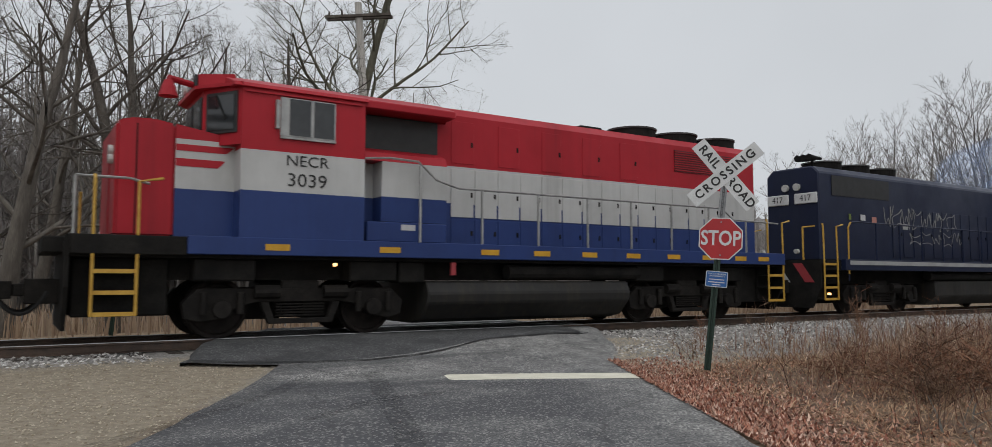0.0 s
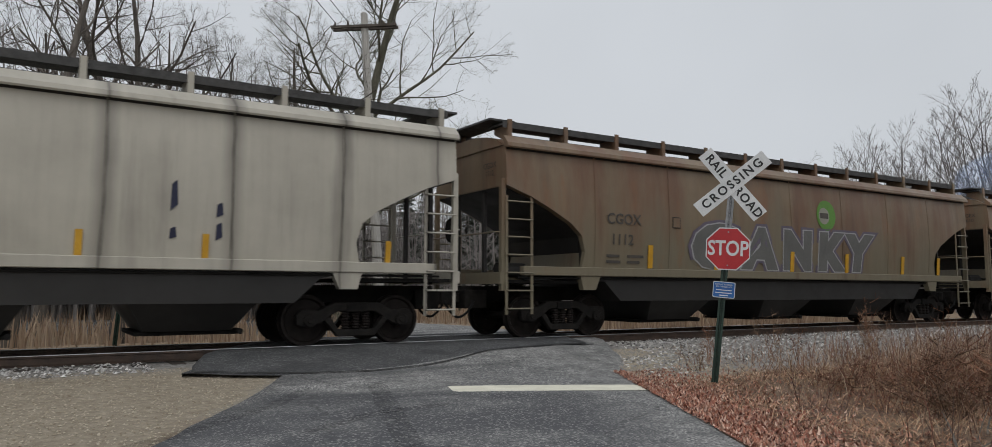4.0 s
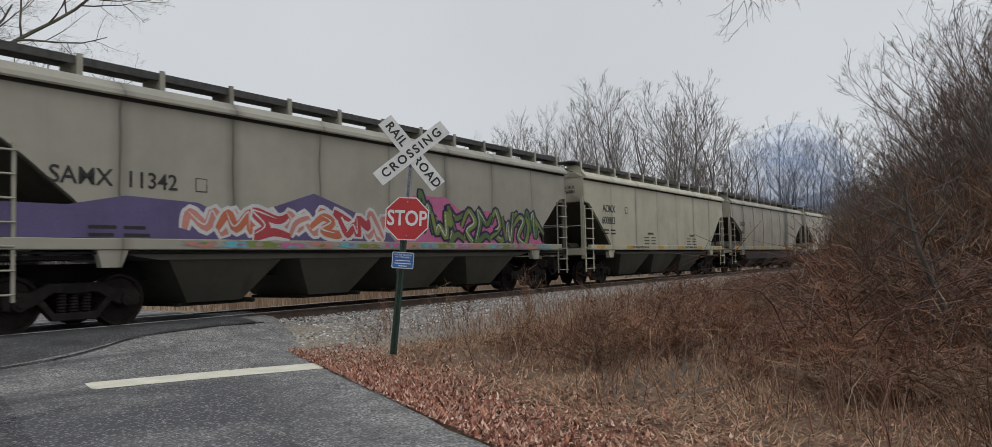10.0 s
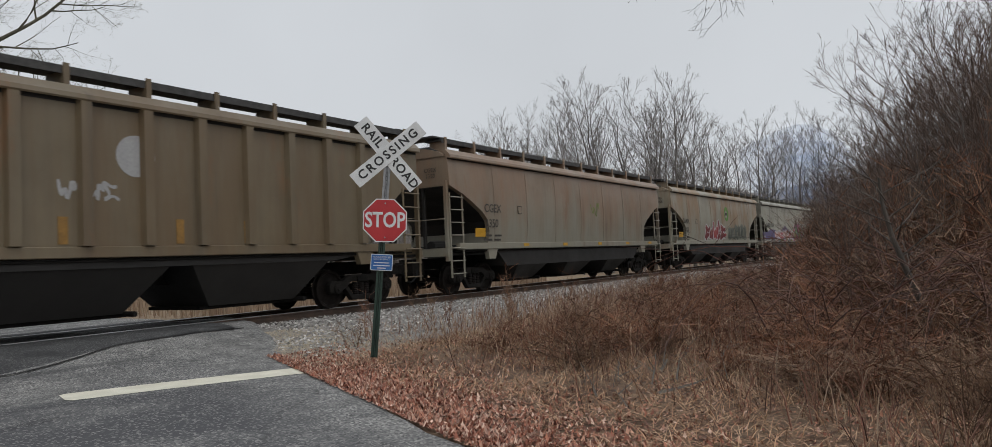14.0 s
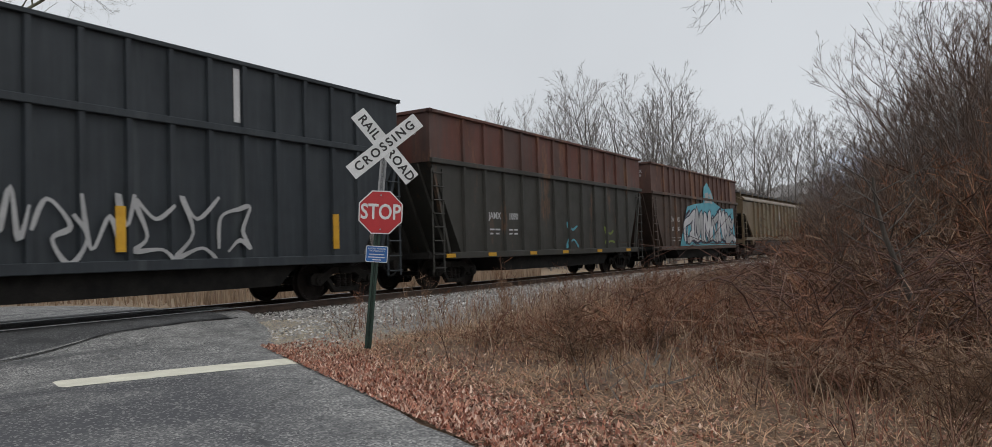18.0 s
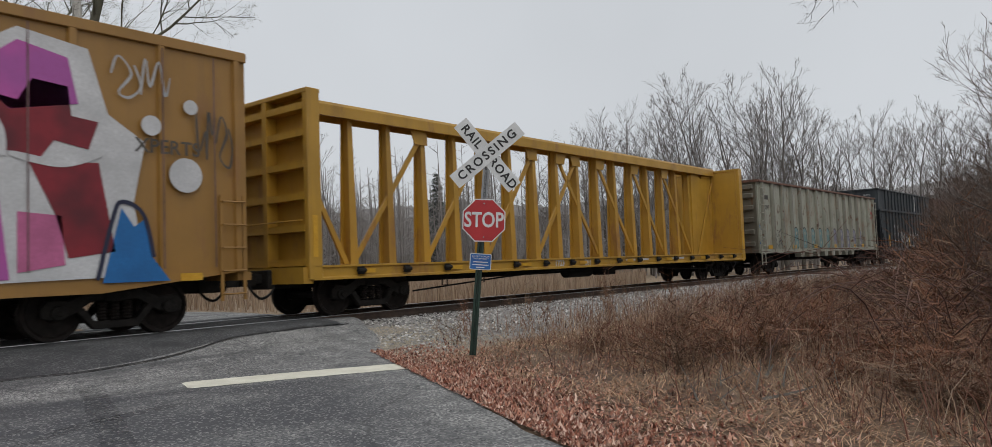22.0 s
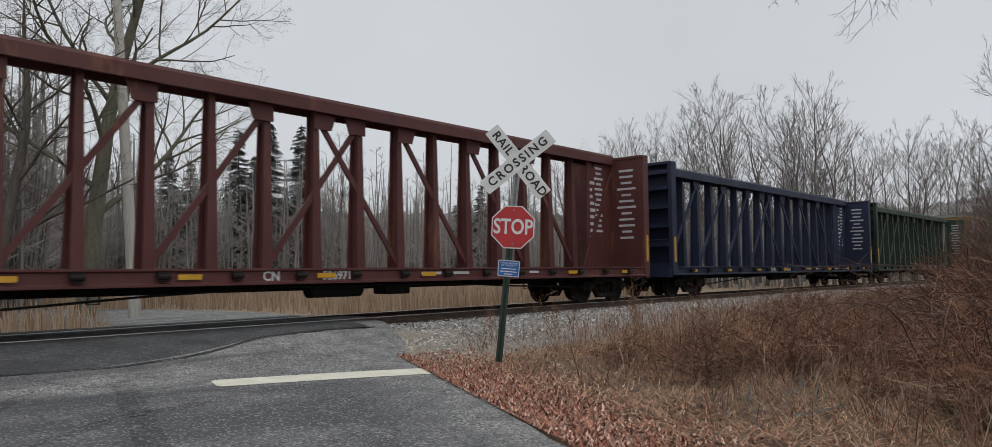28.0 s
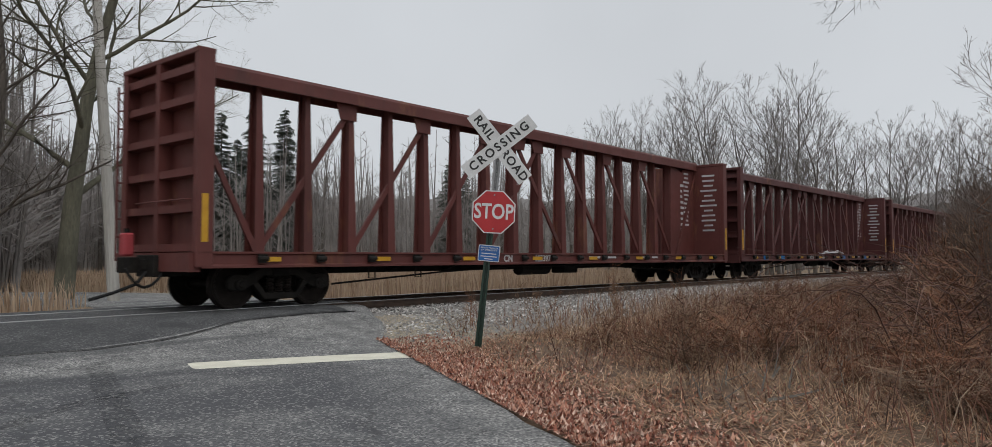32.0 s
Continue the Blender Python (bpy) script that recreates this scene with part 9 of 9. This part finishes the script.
def loco_trucks(car, xs):
    WHEELS.setdefault(car.name, [])
    for x in xs:
        truck = part("truck", softened(box(mesh(), -0.35, 0.35, -1.1, 1.1, 0.62, 1.0), 0.03), M_GEAR, car, "black cast locomotive truck", pose(x, 0, 0))
        for y, rz in ((-1.05, 0), (1.05, 180)):
            part("side_frame", LOCO_FRAME, None, truck, "", pose(0, y, 0, 0, 0, rz))
        for k in (-0.62, 0.62):
            part("brake_cylinder", tube(mesh(), [(k - 0.22, -1.16, 0.80), (k + 0.22, -1.16, 0.80)], 0.12, 10), M_GEAR, truck)
            part("traction_motor", softened(box(mesh(), k - 0.45, k + 0.45, -0.6, 0.6, 0.3, 0.86), 0.05), M_GEAR, truck)
        for k in (-1.37, 1.37):
            WHEELS[car.name].append(part("wheelset", LOCO_WHEELSET, None, truck, "", pose(k, 0, LOCO_R)))


def steps(car, x, y, mat, w=0.62):
    st = part("step_well", box(mesh(), x, x + w, *sorted((y * 0.72, y * 0.76)), 0.45, 1.6), M_UNDER, car)
    for k in range(4):
        z = 0.48 + 0.33 * k
        part("step", box(mesh(), x, x + w, *sorted((y * 0.75, y)), z - 0.02, z + 0.02), M_UNDER, st)
        part("step_edge", box(mesh(), x, x + w, *sorted((y, y * 1.006)), z - 0.035, z + 0.03), mat, st, "yellow step edge")
    for dx in (0, w):
        part("grab_rail", tube(mesh(), [(x + dx, y * 1.01, 0.45), (x + dx, y * 1.01, 1.65), (x + dx, y * 1.0, 2.55), (x + dx + (0.35 if dx else -0.0), y * 0.98, 2.62)], 0.025, 6), mat, st)


def hood_doors(car, xs, z0, z1, mat, y=-0.9):
    for x in xs:
        d = part("hood_door", softened(box(mesh(), x - 0.27, x + 0.27, y - 0.016, y - 0.002, z0, z1), 0.004), mat, car)
        part("door_latch", box(mesh(), x + 0.2, x + 0.24, y - 0.03, y - 0.016, (z0 + z1) / 2 - 0.08, (z0 + z1) / 2 + 0.02), M_UNDER, d)


def roof_fan(car, x, z, r=0.62):
    f = part("radiator_fan", tube(mesh(), [(x, 0, z), (x, 0, z + 0.24)], r, 24), M_UNDER, car, "dark radiator fan housing")
    part("fan_rim", tube(mesh(), [(x, 0, z + 0.24), (x, 0, z + 0.28)], r * 1.05, 24), M_GRATE, f)


def handrail(car, pts, posts, y, mat, foot=1.7):
    part("handrail", tube(mesh(), [(x, y, z) for x, z in pts], 0.022, 6), mat, car, "steel handrail")
    for x, z in posts:
        part("stanchion", tube(mesh(), [(x, y, foot - 0.25), (x, y, z)], 0.028, 6), mat, car)


def locomotive_tricolour(key):
    h = (ENDS[key][1] - ENDS[key][0]) / 2
    car = thing("diesel_locomotive", "red, white and blue diesel locomotive with numbered cab", "locomotive", group="train")
    # frame and walkway
    for y in (-1, 1):
        part("walkway_edge", softened(box(mesh(), -6.75, h - 0.35, *sorted((y * 1.36, y * 1.52)), 1.42, 1.72), 0.01), M_LOCBLUE, car)
        part("platform_edge", softened(box(mesh(), -h + 0.35, -6.754, *sorted((y * 1.36, y * 1.50)), 1.40, 1.70), 0.01), M_UNDER, car, "black end platform edge")
    part("frame", box(mesh(), -h + 0.3, h - 0.3, -1.36, 1.36, 1.36, 1.70), M_UNDER, car)
    part("underframe", box(mesh(), -h + 0.4, h - 0.4, -0.85, 0.85, 1.0, 1.357), M_UNDER, car)
    for x0, x1 in ((-h + 0.4, -6.95), (7.0, h - 0.4)):
        part("end_well", softened(box(mesh(), x0, x1, -1.03, 1.03, 0.42, 1.355), 0.03), M_UNDER, car, "black well behind the end steps")
    for x0, x1 in ((-6.6, -5.6), (-3.9, -2.95), (3.2, 4.1), (6.0, 6.9)):
        part("sand_box", softened(box(mesh(), x0, x1, -1.30, -0.9, 0.98, 1.355), 0.03), M_UNDER, car)
    reflectors(car, [ -5.3, -3.2, -1.0, 0.3, 1.6, 2.9, 4.2, 5.4, 6.6, 7.5], 1.56, 0.42, 0.11, -1.522)
    # long hood
    for z0, z1, m in ((1.70, 2.58, M_LOCBLUE), (2.58, 3.35, M_LOCWHITE)):
        part("long_hood", box(mesh(), -3.7, 7.95, -0.9, 0.9, z0, z1), m, car)
    part("hood_top", prism(mesh(), [(-0.9, 3.35), (0.9, 3.35), (0.9, 4.42), (0.72, 4.6), (-0.72, 4.6), (-0.9, 4.42)], -1.7, 7.95, "x"), M_LOCRED, car)
    part("hood_roof", prism(mesh(), [(-0.9, 3.35), (0.9, 3.35), (0.9, 4.2), (-0.9, 4.2)], -3.7, -1.7, "x"), M_LOCRED, car)
    hood_doors(car, [-1.3 + 0.58 * k for k in range(15)], 2.3, 3.3, M_LOCWHITE)
    hood_doors(car, [-1.3 + 0.58 * k for k in range(15)], 1.75, 2.26, M_LOCBLUE)
    hood_doors(car, [-1.3 + 1.16 * k for k in range(5)], 3.42, 4.3, M_LOCRED)
    # blower overhang
    part("overhang", softened(prism(mesh(), [(-1.42, 4.22), (1.42, 4.22), (1.42, 4.36), (0.7, 4.62), (-0.7, 4.62), (-1.42, 4.36)], -3.72, -1.75, "x"), 0.015), M_LOCRED, car)
    part("intake", box(mesh(), -3.6, -1.9, -0.92, -0.902, 3.5, 4.2), M_BLACK, car, "dark air intake opening")
    part("intake_cowl", prism(mesh(), [(-0.902, 3.55), (-1.26, 3.42), (-1.34, 3.25), (-0.902, 3.25)], -3.7, -1.9, "x"), M_LOCRED, car)
    part("cowl_white", prism(mesh(), [(-0.902, 3.248), (-1.34, 3.248), (-1.32, 2.58), (-0.902, 2.58)], -3.3, -1.9, "x"), M_LOCWHITE, car)
    part("cowl_blue", prism(mesh(), [(-0.902, 2.578), (-1.32, 2.578), (-1.30, 2.11), (-0.902, 2.11)], -3.3, -1.9, "x"), M_LOCBLUE, car)
    part("radiator_grille", box(mesh(), 4.9, 7.2, -0.915, -0.902, 3.75, 4.3), paint("grille_red", (0.14, 0.012, 0.016)), car, "dark red louvred grille")
    for k in range(9):
        part("louvre", box(mesh(), 4.9, 7.2, -0.93, -0.916, 3.78 + 0.058 * k, 3.80 + 0.058 * k), M_LOCRED, car)
    for x in (4.3, 5.8, 7.3):
        roof_fan(car, x, 4.6)
    part("exhaust_stack", softened(box(mesh(), 2.4, 3.1, -0.25, 0.25, 4.6, 4.78), 0.03), M_UNDER, car)
    # cab
    for z0, z1, m in ((1.70, 2.52, M_LOCBLUE), (2.52, 3.22, M_LOCWHITE), (3.22, 4.28, M_LOCRED)):
        part("cab_wall", box(mesh(), -5.95, -3.72, -1.5, 1.5, z0, z1), m, car)
    part("cab_roof", softened(prism(mesh(), [(-1.56, 4.28), (1.56, 4.28), (1.5, 4.36), (0.7, 4.62), (-0.7, 4.62), (-1.5, 4.36)], -6.1, -3.66, "x"), 0.012), M_LOCRED, car)
    win = part("side_window", box(mesh(), -5.30, -4.30, -1.52, -1.502, 3.50, 4.18), M_CHROME, car, "bright framed cab side window")
    for x0, x1 in ((-5.14, -4.76), (-4.70, -4.33)):
        part("pane", box(mesh(), x0, x1, -1.53, -1.521, 3.52, 4.16), M_DARKGLASS, win)
    part("drip_rail", box(mesh(), -5.9, -3.8, -1.54, -1.502, 4.2, 4.23), M_LOCRED, car)
    part("sill_lines", box(mesh(), -5.3, -4.3, -1.55, -1.502, 3.45, 3.49), M_CHROME, win)
    # the cab front comes forward to a blunt wedge, so that its outer panes face half sideways
    part("cab_front", prism(mesh(), [(-5.952, -1.48), (-6.42, -0.72), (-6.42, 0.72), (-5.952, 1.48)], 3.30, 4.30, "z"), M_LOCRED, car, "red angled cab front")
    part("front_brow", prism(mesh(), [(-5.952, -1.56), (-6.58, -0.74), (-6.58, 0.74), (-5.952, 1.56)], 4.30, 4.36, "z"), M_LOCRED, car)
    part("brow_crown", prism(mesh(), [(-5.952, -1.0), (-6.5, -0.66), (-6.5, 0.66), (-5.952, 1.0)], 4.36, 4.60, "z"), M_LOCRED, car)
    for sg in (-1, 1):
        turn = sg * math.degrees(math.atan2(0.468, 0.76))
        ws = part("windshield", softened(box(mesh(), -0.02, 0.012, -0.36, 0.36, 3.50, 4.22), 0.008), M_BLACK, car, "black rubber window gasket", pose(-6.19, sg * 1.11, 0, 0, 0, -turn))
        part("pane", box(mesh(), -0.032, -0.021, -0.30, 0.30, 3.56, 4.16), M_DARKGLASS, ws)
        part("wiper", tube(mesh(), [(-0.045, 0.1, 4.16), (-0.045, -0.12, 3.75)], 0.012, 5), M_UNDER, ws)
    for y0, y1 in ((-0.66, -0.05), (0.05, 0.66)):
        ws = part("windshield", softened(box(mesh(), -6.45, -6.421, y0, y1, 3.62, 4.20), 0.008), M_BLACK, car, "black rubber window gasket")
        part("pane", box(mesh(), -6.462, -6.451, y0 + 0.05, y1 - 0.05, 3.67, 4.15), M_DARKGLASS, ws)
    bell = part("bell_bracket", tube(mesh(), [(-6.5, -0.5, 4.42), (-7.0, -0.75, 4.44)], 0.06, 8), M_LOCRED, car, "red bracket on the cab brow")
    part("bell", tube(mesh(), [(-7.0, -0.75, 4.40), (-7.0, -0.75, 4.28), (-7.0, -0.75, 4.12)], 0.07, 12, 0.16), M_LOCRED, bell, "red-painted bell")
    part("number_board", softened(box(mesh(), -6.56, -6.502, -0.64, -0.02, 4.37, 4.60), 0.01), M_BLACK, car)
    part("lettering", letters("3039", 0.22), P_WHITE, car, "", pose(-6.564, -0.33, 4.485, 0, 0, -90))
    part("headlight", tube(mesh(), [(-6.5, 0.22, 4.48), (-6.6, 0.22, 4.48)], 0.10, 12), M_HEAD, car)
    part("cab_mirror", box(mesh(), -5.40, -5.34, -1.62, -1.53, 3.6, 4.1), M_CHROME, car)
    # short hood (nose)
    part("nose", softened(prism(mesh(), [(-7.80, 1.70), (-6.9, 1.70), (-6.9, 3.60), (-7.25, 3.66), (-7.62, 3.64), (-7.80, 3.56)], -1.06, 1.06), 0.05, 2), M_LOCRED, car)
    part("nose_blue", box(mesh(), -6.9, -5.95, -1.06, 1.06, 1.70, 2.52), M_LOCBLUE, car)
    part("nose_white", box(mesh(), -6.9, -5.95, -1.06, 1.06, 2.52, 3.36), M_LOCWHITE, car)
    part("nose_top", prism(mesh(), [(-6.9, 3.36), (-5.95, 3.36), (-5.95, 3.44), (-6.9, 3.60)], -1.06, 1.06), M_LOCRED, car)
    for z0, z1, x1 in ((3.16, 3.27, -5.96), (2.90, 3.03, -6.1)):
        decal(car, [(-6.9, z0), (x1 - 0.12, z0), (x1, z1), (-6.9, z1)], M_LOCRED, -1.06, 0.006, "nose_stripe")
    part("nose_door", softened(box(mesh(), -7.818, -7.802, -0.35, 0.35, 1.75, 3.3), 0.004), M_LOCRED, car)
    part("nose_seam", box(mesh(), -7.5, -7.48, -1.066, -1.062, 1.75, 3.55), M_UNDER, car)
    for z in (2.98, 3.12):
        part("nose_lamp", tube(mesh(), [(-7.79, -0.72, z), (-7.88, -0.72, z)], 0.085, 12), M_HEAD, car)
    # writing
    lettered(car, "NECR", -4.80, 3.07, 0.27, M_BLACK, -1.5, squeeze=1.12, bold=0.0)
    lettered(car, "3039", -4.80, 2.73, 0.33, M_BLACK, -1.5, squeeze=1.12, bold=0.0)
    part("battery_box", softened(box(mesh(), -3.6, -1.9, -1.34, -1.0, 1.72, 2.1), 0.02), M_LOCBLUE, car)
    part("placard_panel", box(mesh(), -2.9, -2.6, -1.352, -1.345, 1.95, 2.06), P_WHITE, car)
    # rails
    handrail(car, [(-3.7, 3.25), (-3.2, 3.3), (-2.6, 3.28), (-2.2, 2.95), (-1.7, 2.82), (6.0, 2.82), (6.4, 2.55), (8.2, 2.52)],
             [(-2.55, 3.2), (-1.15, 2.82), (0.25, 2.82), (1.6, 2.82), (2.9, 2.82), (4.2, 2.82), (5.5, 2.82), (6.9, 2.53)], -1.46, M_CHROME)
    handrail(car, [(-3.7, 3.0), (8.2, 2.8)], [(0, 2.9), (4, 2.85), (7.5, 2.8)], 1.46, M_CHROME)
    handrail(car, [(-8.35, 2.62), (-7.6, 2.62), (-7.3, 2.55)], [(-8.35, 2.62)], -1.2, M_CHROME)
    for y in (-1.46, 1.46):
        steps(car, -8.1, y, M_HANDYELLOW)
        steps(car, 7.75, y, M_HANDYELLOW)
    # under the frame
    part("fuel_tank", softened(prism(mesh(), [(-1.32, 0.55), (-1.36, 0.75), (-1.25, 0.98), (1.25, 0.98), (1.36, 0.75), (1.32, 0.55), (1.0, 0.22), (0.6, 0.14), (-0.6, 0.14), (-1.0, 0.22)], -2.3, 2.95, "x"), 0.03), M_TANK, car, "oil-stained black fuel tank")
    for k, y in enumerate((-1.2, 1.2)):
        part("air_reservoir", tube(mesh(), [(-0.4, y, 1.17), (3.3, y, 1.17)], 0.15, 12), M_UNDER, car)
    part("fuel_cutoff", box(mesh(), -1.85, -1.75, -1.45, -1.38, 1.1, 1.35), P_RED, car, "red fuel cut-off handle")
    part("filler_box", softened(box(mesh(), -2.9, -2.35, -1.3, -0.8, 0.95, 1.36), 0.03), M_UNDER, car)
    for s in (-1, 1):
        part("pilot", prism(mesh(), [(-1.4, 1.6), (1.4, 1.6), (1.4, 0.9), (1.1, 0.22), (-1.1, 0.22), (-1.4, 0.9)], *sorted((s * (h - 0.35), s * (h - 0.28))), "x"), M_UNDER, car)
        part("anticlimber", softened(box(mesh(), *sorted((s * (h - 0.35), s * h)), -1.0, 1.0, 1.42, 1.68), 0.02), M_UNDER, car)
        part("coupler", COUPLER, None, car, "", pose(s * (h + 0.25), 0, 0, 0, 0, 0 if s > 0 else 180))
        for y in (-0.7, 0.55):
            part("air_hose", HOSE, None, car, "", pose(s * (h + 0.0), y, 0.05, 0, 0, 0 if s > 0 else 180))
    part("marker_lamp", tube(mesh(), [(-4.2, -1.3, 1.28), (-4.2, -1.36, 1.28)], 0.032, 10), M_LAMP, car, "lit amber step light")
    loco_trucks(car, (-4.75, 5.1))
    VEHICLES[key] = car


def locomotive_navy(key):
    h = (ENDS[key][1] - ENDS[key][0]) / 2
    car = thing("diesel_locomotive", "navy blue diesel locomotive with white end number boards", "locomotive", group="train")
    for y in (-1, 1):
        part("walkway_edge", softened(box(mesh(), -h + 1.3, h - 0.35, *sorted((y * 1.36, y * 1.52)), 1.30, 1.62), 0.01), M_NAVY, car)
        part("sill_stripe", box(mesh(), -h + 1.5, h - 0.5, *sorted((y * 1.523, y * 1.53)), 1.46, 1.58), P_SILVER, car, "pale sill stripe")
    part("frame", box(mesh(), -h + 0.3, h - 0.3, -1.36, 1.36, 1.30, 1.60), M_UNDER, car)
    part("long_hood", softened(prism(mesh(), [(-0.92, 1.6), (0.92, 1.6), (0.92, 4.22), (0.7, 4.42), (-0.7, 4.42), (-0.92, 4.22)], -h + 1.0, h - 5.2, "x"), 0.04), M_NAVY, car)
    part("radiator_grille", box(mesh(), -h + 1.6, -h + 4.6, -0.94, -0.925, 3.55, 4.15), M_BLACK, car, "dark radiator intake")
    hood_doors(car, [-h + 5.0 + 0.6 * k for k in range(11)], 1.75, 3.3, M_NAVY, -0.925)
    part("cab", softened(box(mesh(), h - 5.2, h - 2.9, -1.5, 1.5, 1.6, 4.5), 0.05), M_NAVY, car)
    part("side_window", box(mesh(), h - 4.6, h - 3.5, -1.52, -1.502, 3.3, 4.0), M_DARKGLASS, car)
    part("nose", softened(box(mesh(), h - 2.9, h - 1.0, -0.95, 0.95, 1.6, 3.3), 0.06), M_NAVY, car)
    f = -h + 1.0
    for y0, y1 in ((-0.88, -0.1), (0.1, 0.88)):
        nb = part("number_board", softened(box(mesh(), f - 0.05, f - 0.004, y0, y1, 3.30, 3.62), 0.02), M_SIGNWHITE, car, "white end number board")
        part("lettering", letters("417", 0.26), M_BLACK, nb, "", pose(f - 0.054, (y0 + y1) / 2, 3.46, 0, 0, -90))
    for y in (-0.2, 0.2):
        part("headlight", tube(mesh(), [(f - 0.01, y, 3.82), (f - 0.09, y, 3.82)], 0.11, 14), M_HEAD, car)
    horn = part("horn", tube(mesh(), [(f + 0.6, -0.3, 4.42), (f + 0.6, -0.3, 4.7)], 0.05, 8), M_UNDER, car, "black air horn cluster")
    for y in (-0.5, -0.3, -0.1):
        part("trumpet", tube(mesh(), [(f + 0.75, y, 4.72), (f + 0.15, y, 4.72)], 0.04, 8, 0.11), M_UNDER, horn)
    for x in (f + 1.5, f + 3.0, f + 4.5):
        roof_fan(car, x, 4.42, 0.58)
    for y in (-0.6, 0.6):
        part("ditch_light", tube(mesh(), [(f - 0.62, y, 1.85), (f - 0.72, y, 1.85)], 0.07, 12), M_HEAD, car, "round ditch light")
    part("step_lamp", tube(mesh(), [(-h + 0.75, -1.3, 0.62), (-h + 0.72, -1.38, 0.62)], 0.035, 10), M_LAMP, car, "lit step light")
    for s in (-1, 1):
        part("pilot", prism(mesh(), [(-1.4, 1.55), (1.4, 1.55), (1.4, 0.8), (1.1, 0.22), (-1.1, 0.22), (-1.4, 0.8)], *sorted((s * (h - 0.35), s * (h - 0.28))), "x"), M_UNDER, car)
        part("coupler", COUPLER, None, car, "", pose(s * (h + 0.25), 0, 0, 0, 0, 0 if s > 0 else 180))
    for k in range(3):
        y = -1.2 + 0.8 * k
        part("hazard_stripe", prism(mesh(), [(y, 0.95), (y + 0.3, 0.95), (y + 0.7, 1.5), (y + 0.4, 1.5)], -h + 0.27, -h + 0.275, "x"), P_RED if k % 2 == 0 else P_WHITE, car)
    handrail(car, [(-h + 1.5, 1.0), (-h + 1.5, 2.55), (-h + 1.7, 2.72), (h - 5.4, 2.68)], [(-h + 2.9 + 1.25 * k, 2.7) for k in range(8)], -1.48, M_NAVY)
    part("end_rail", tube(mesh(), [(-h + 1.5, -1.48, 1.2), (-h + 1.5, -1.49, 2.55), (-h + 1.62, -1.49, 2.7)], 0.026, 6), M_HANDYELLOW, car)
    for y in (-1.46, 1.46):
        steps(car, -h + 0.35, y, M_HANDYELLOW)
    handrail(car, [(-h + 0.35, 2.55), (-h + 0.9, 2.6)], [(-h + 0.35, 2.55)], -0.8, M_HANDYELLOW)
    spray_lines(car, -h + 4.2, -h + 8.6, 2.7, 3.35, P_GREY, 95, 8, 0.018, -0.945)
    spray_lines(car, -h + 5.6, -h + 9.0, 2.2, 2.6, P_GREY, 96, 5, 0.018, -0.945)
    for x, z, w, m in ((-h + 2.4, 2.95, 0.12, P_LIME), (-h + 3.0, 2.95, 0.25, P_WHITE), (-h + 3.6, 2.9, 0.25, P_SALMON), (-h + 5.3, 2.75, 0.3, P_SILVER)):
        part("sticker", box(mesh(), x, x + w, -0.945, -0.942, z - 0.1, z + 0.08), m, car)
    part("underframe", box(mesh(), -h + 0.4, h - 0.4, -0.9, 0.9, 0.9, 1.297), M_UNDER, car)
    part("fuel_tank", softened(prism(mesh(), [(-1.3, 0.5), (-1.3, 0.98), (1.3, 0.98), (1.3, 0.5), (0.9, 0.2), (-0.9, 0.2)], -2.3, 2.6, "x"), 0.03), M_TANK, car)
    part("air_reservoir", tube(mesh(), [(-2.6, -1.2, 1.15), (2.0, -1.2, 1.15)], 0.15, 12), M_UNDER, car)
    loco_trucks(car, (-h + 3.7, h - 3.7))
    VEHICLES[key] = car


locomotive_tricolour("l2")
locomotive_navy("l1")


# ---- what moves ----
def advance(t):
    """Metres that the train has gone at t seconds."""
    for (a, u), (b, v) in zip(ADVANCE, ADVANCE[1:]):
        if t <= b:
            return u + (v - u) * (t - a) / (b - a)
    return ADVANCE[-1][1]


def rail_pose(x):
    return pose(x, track_y(x), RAIL_Z, 0, 0, track_turn(x))


def wheel_rows(ws, mid):
    """Roll a wheelset along the rail while its car is near the crossing."""
    m0, r = ws.matrix_basis.copy(), LOCO_R if ws.data == LOCO_WHEELSET else WHEEL_R
    rows = [(0.0, m0)]
    for k in range(1, 32 * FPS):
        t = k / FPS
        if -6 < advance(t) + mid < 34:
            turn = math.degrees(advance(t) / r) % 360
            rows.append((t, Matrix.Translation(m0.translation) @ pose(0, 0, 0, 0, turn, 0)))
    return rows + [(32.0, rows[-1][1])]


DRIFT = ((0, 50, 6), (2, 50, 6), (5.5, 56, 7), (7.5, 70, 8.5), (13, 84, 9.5), (18, 125, 11), (25, 180, 10), (32, 230, 11))


def motions():
    walk(smoke, [(t, pose(x, track_y(x) + 3, z)) for t, x, z in DRIFT])
    for key, ob in VEHICLES.items():
        mid = sum(ENDS[key]) / 2
        walk(ob, [(t, rail_pose(s + mid)) for t, s in ADVANCE])
        for ws in WHEELS[ob.name]:
            walk(ws, wheel_rows(ws, mid))


motions()
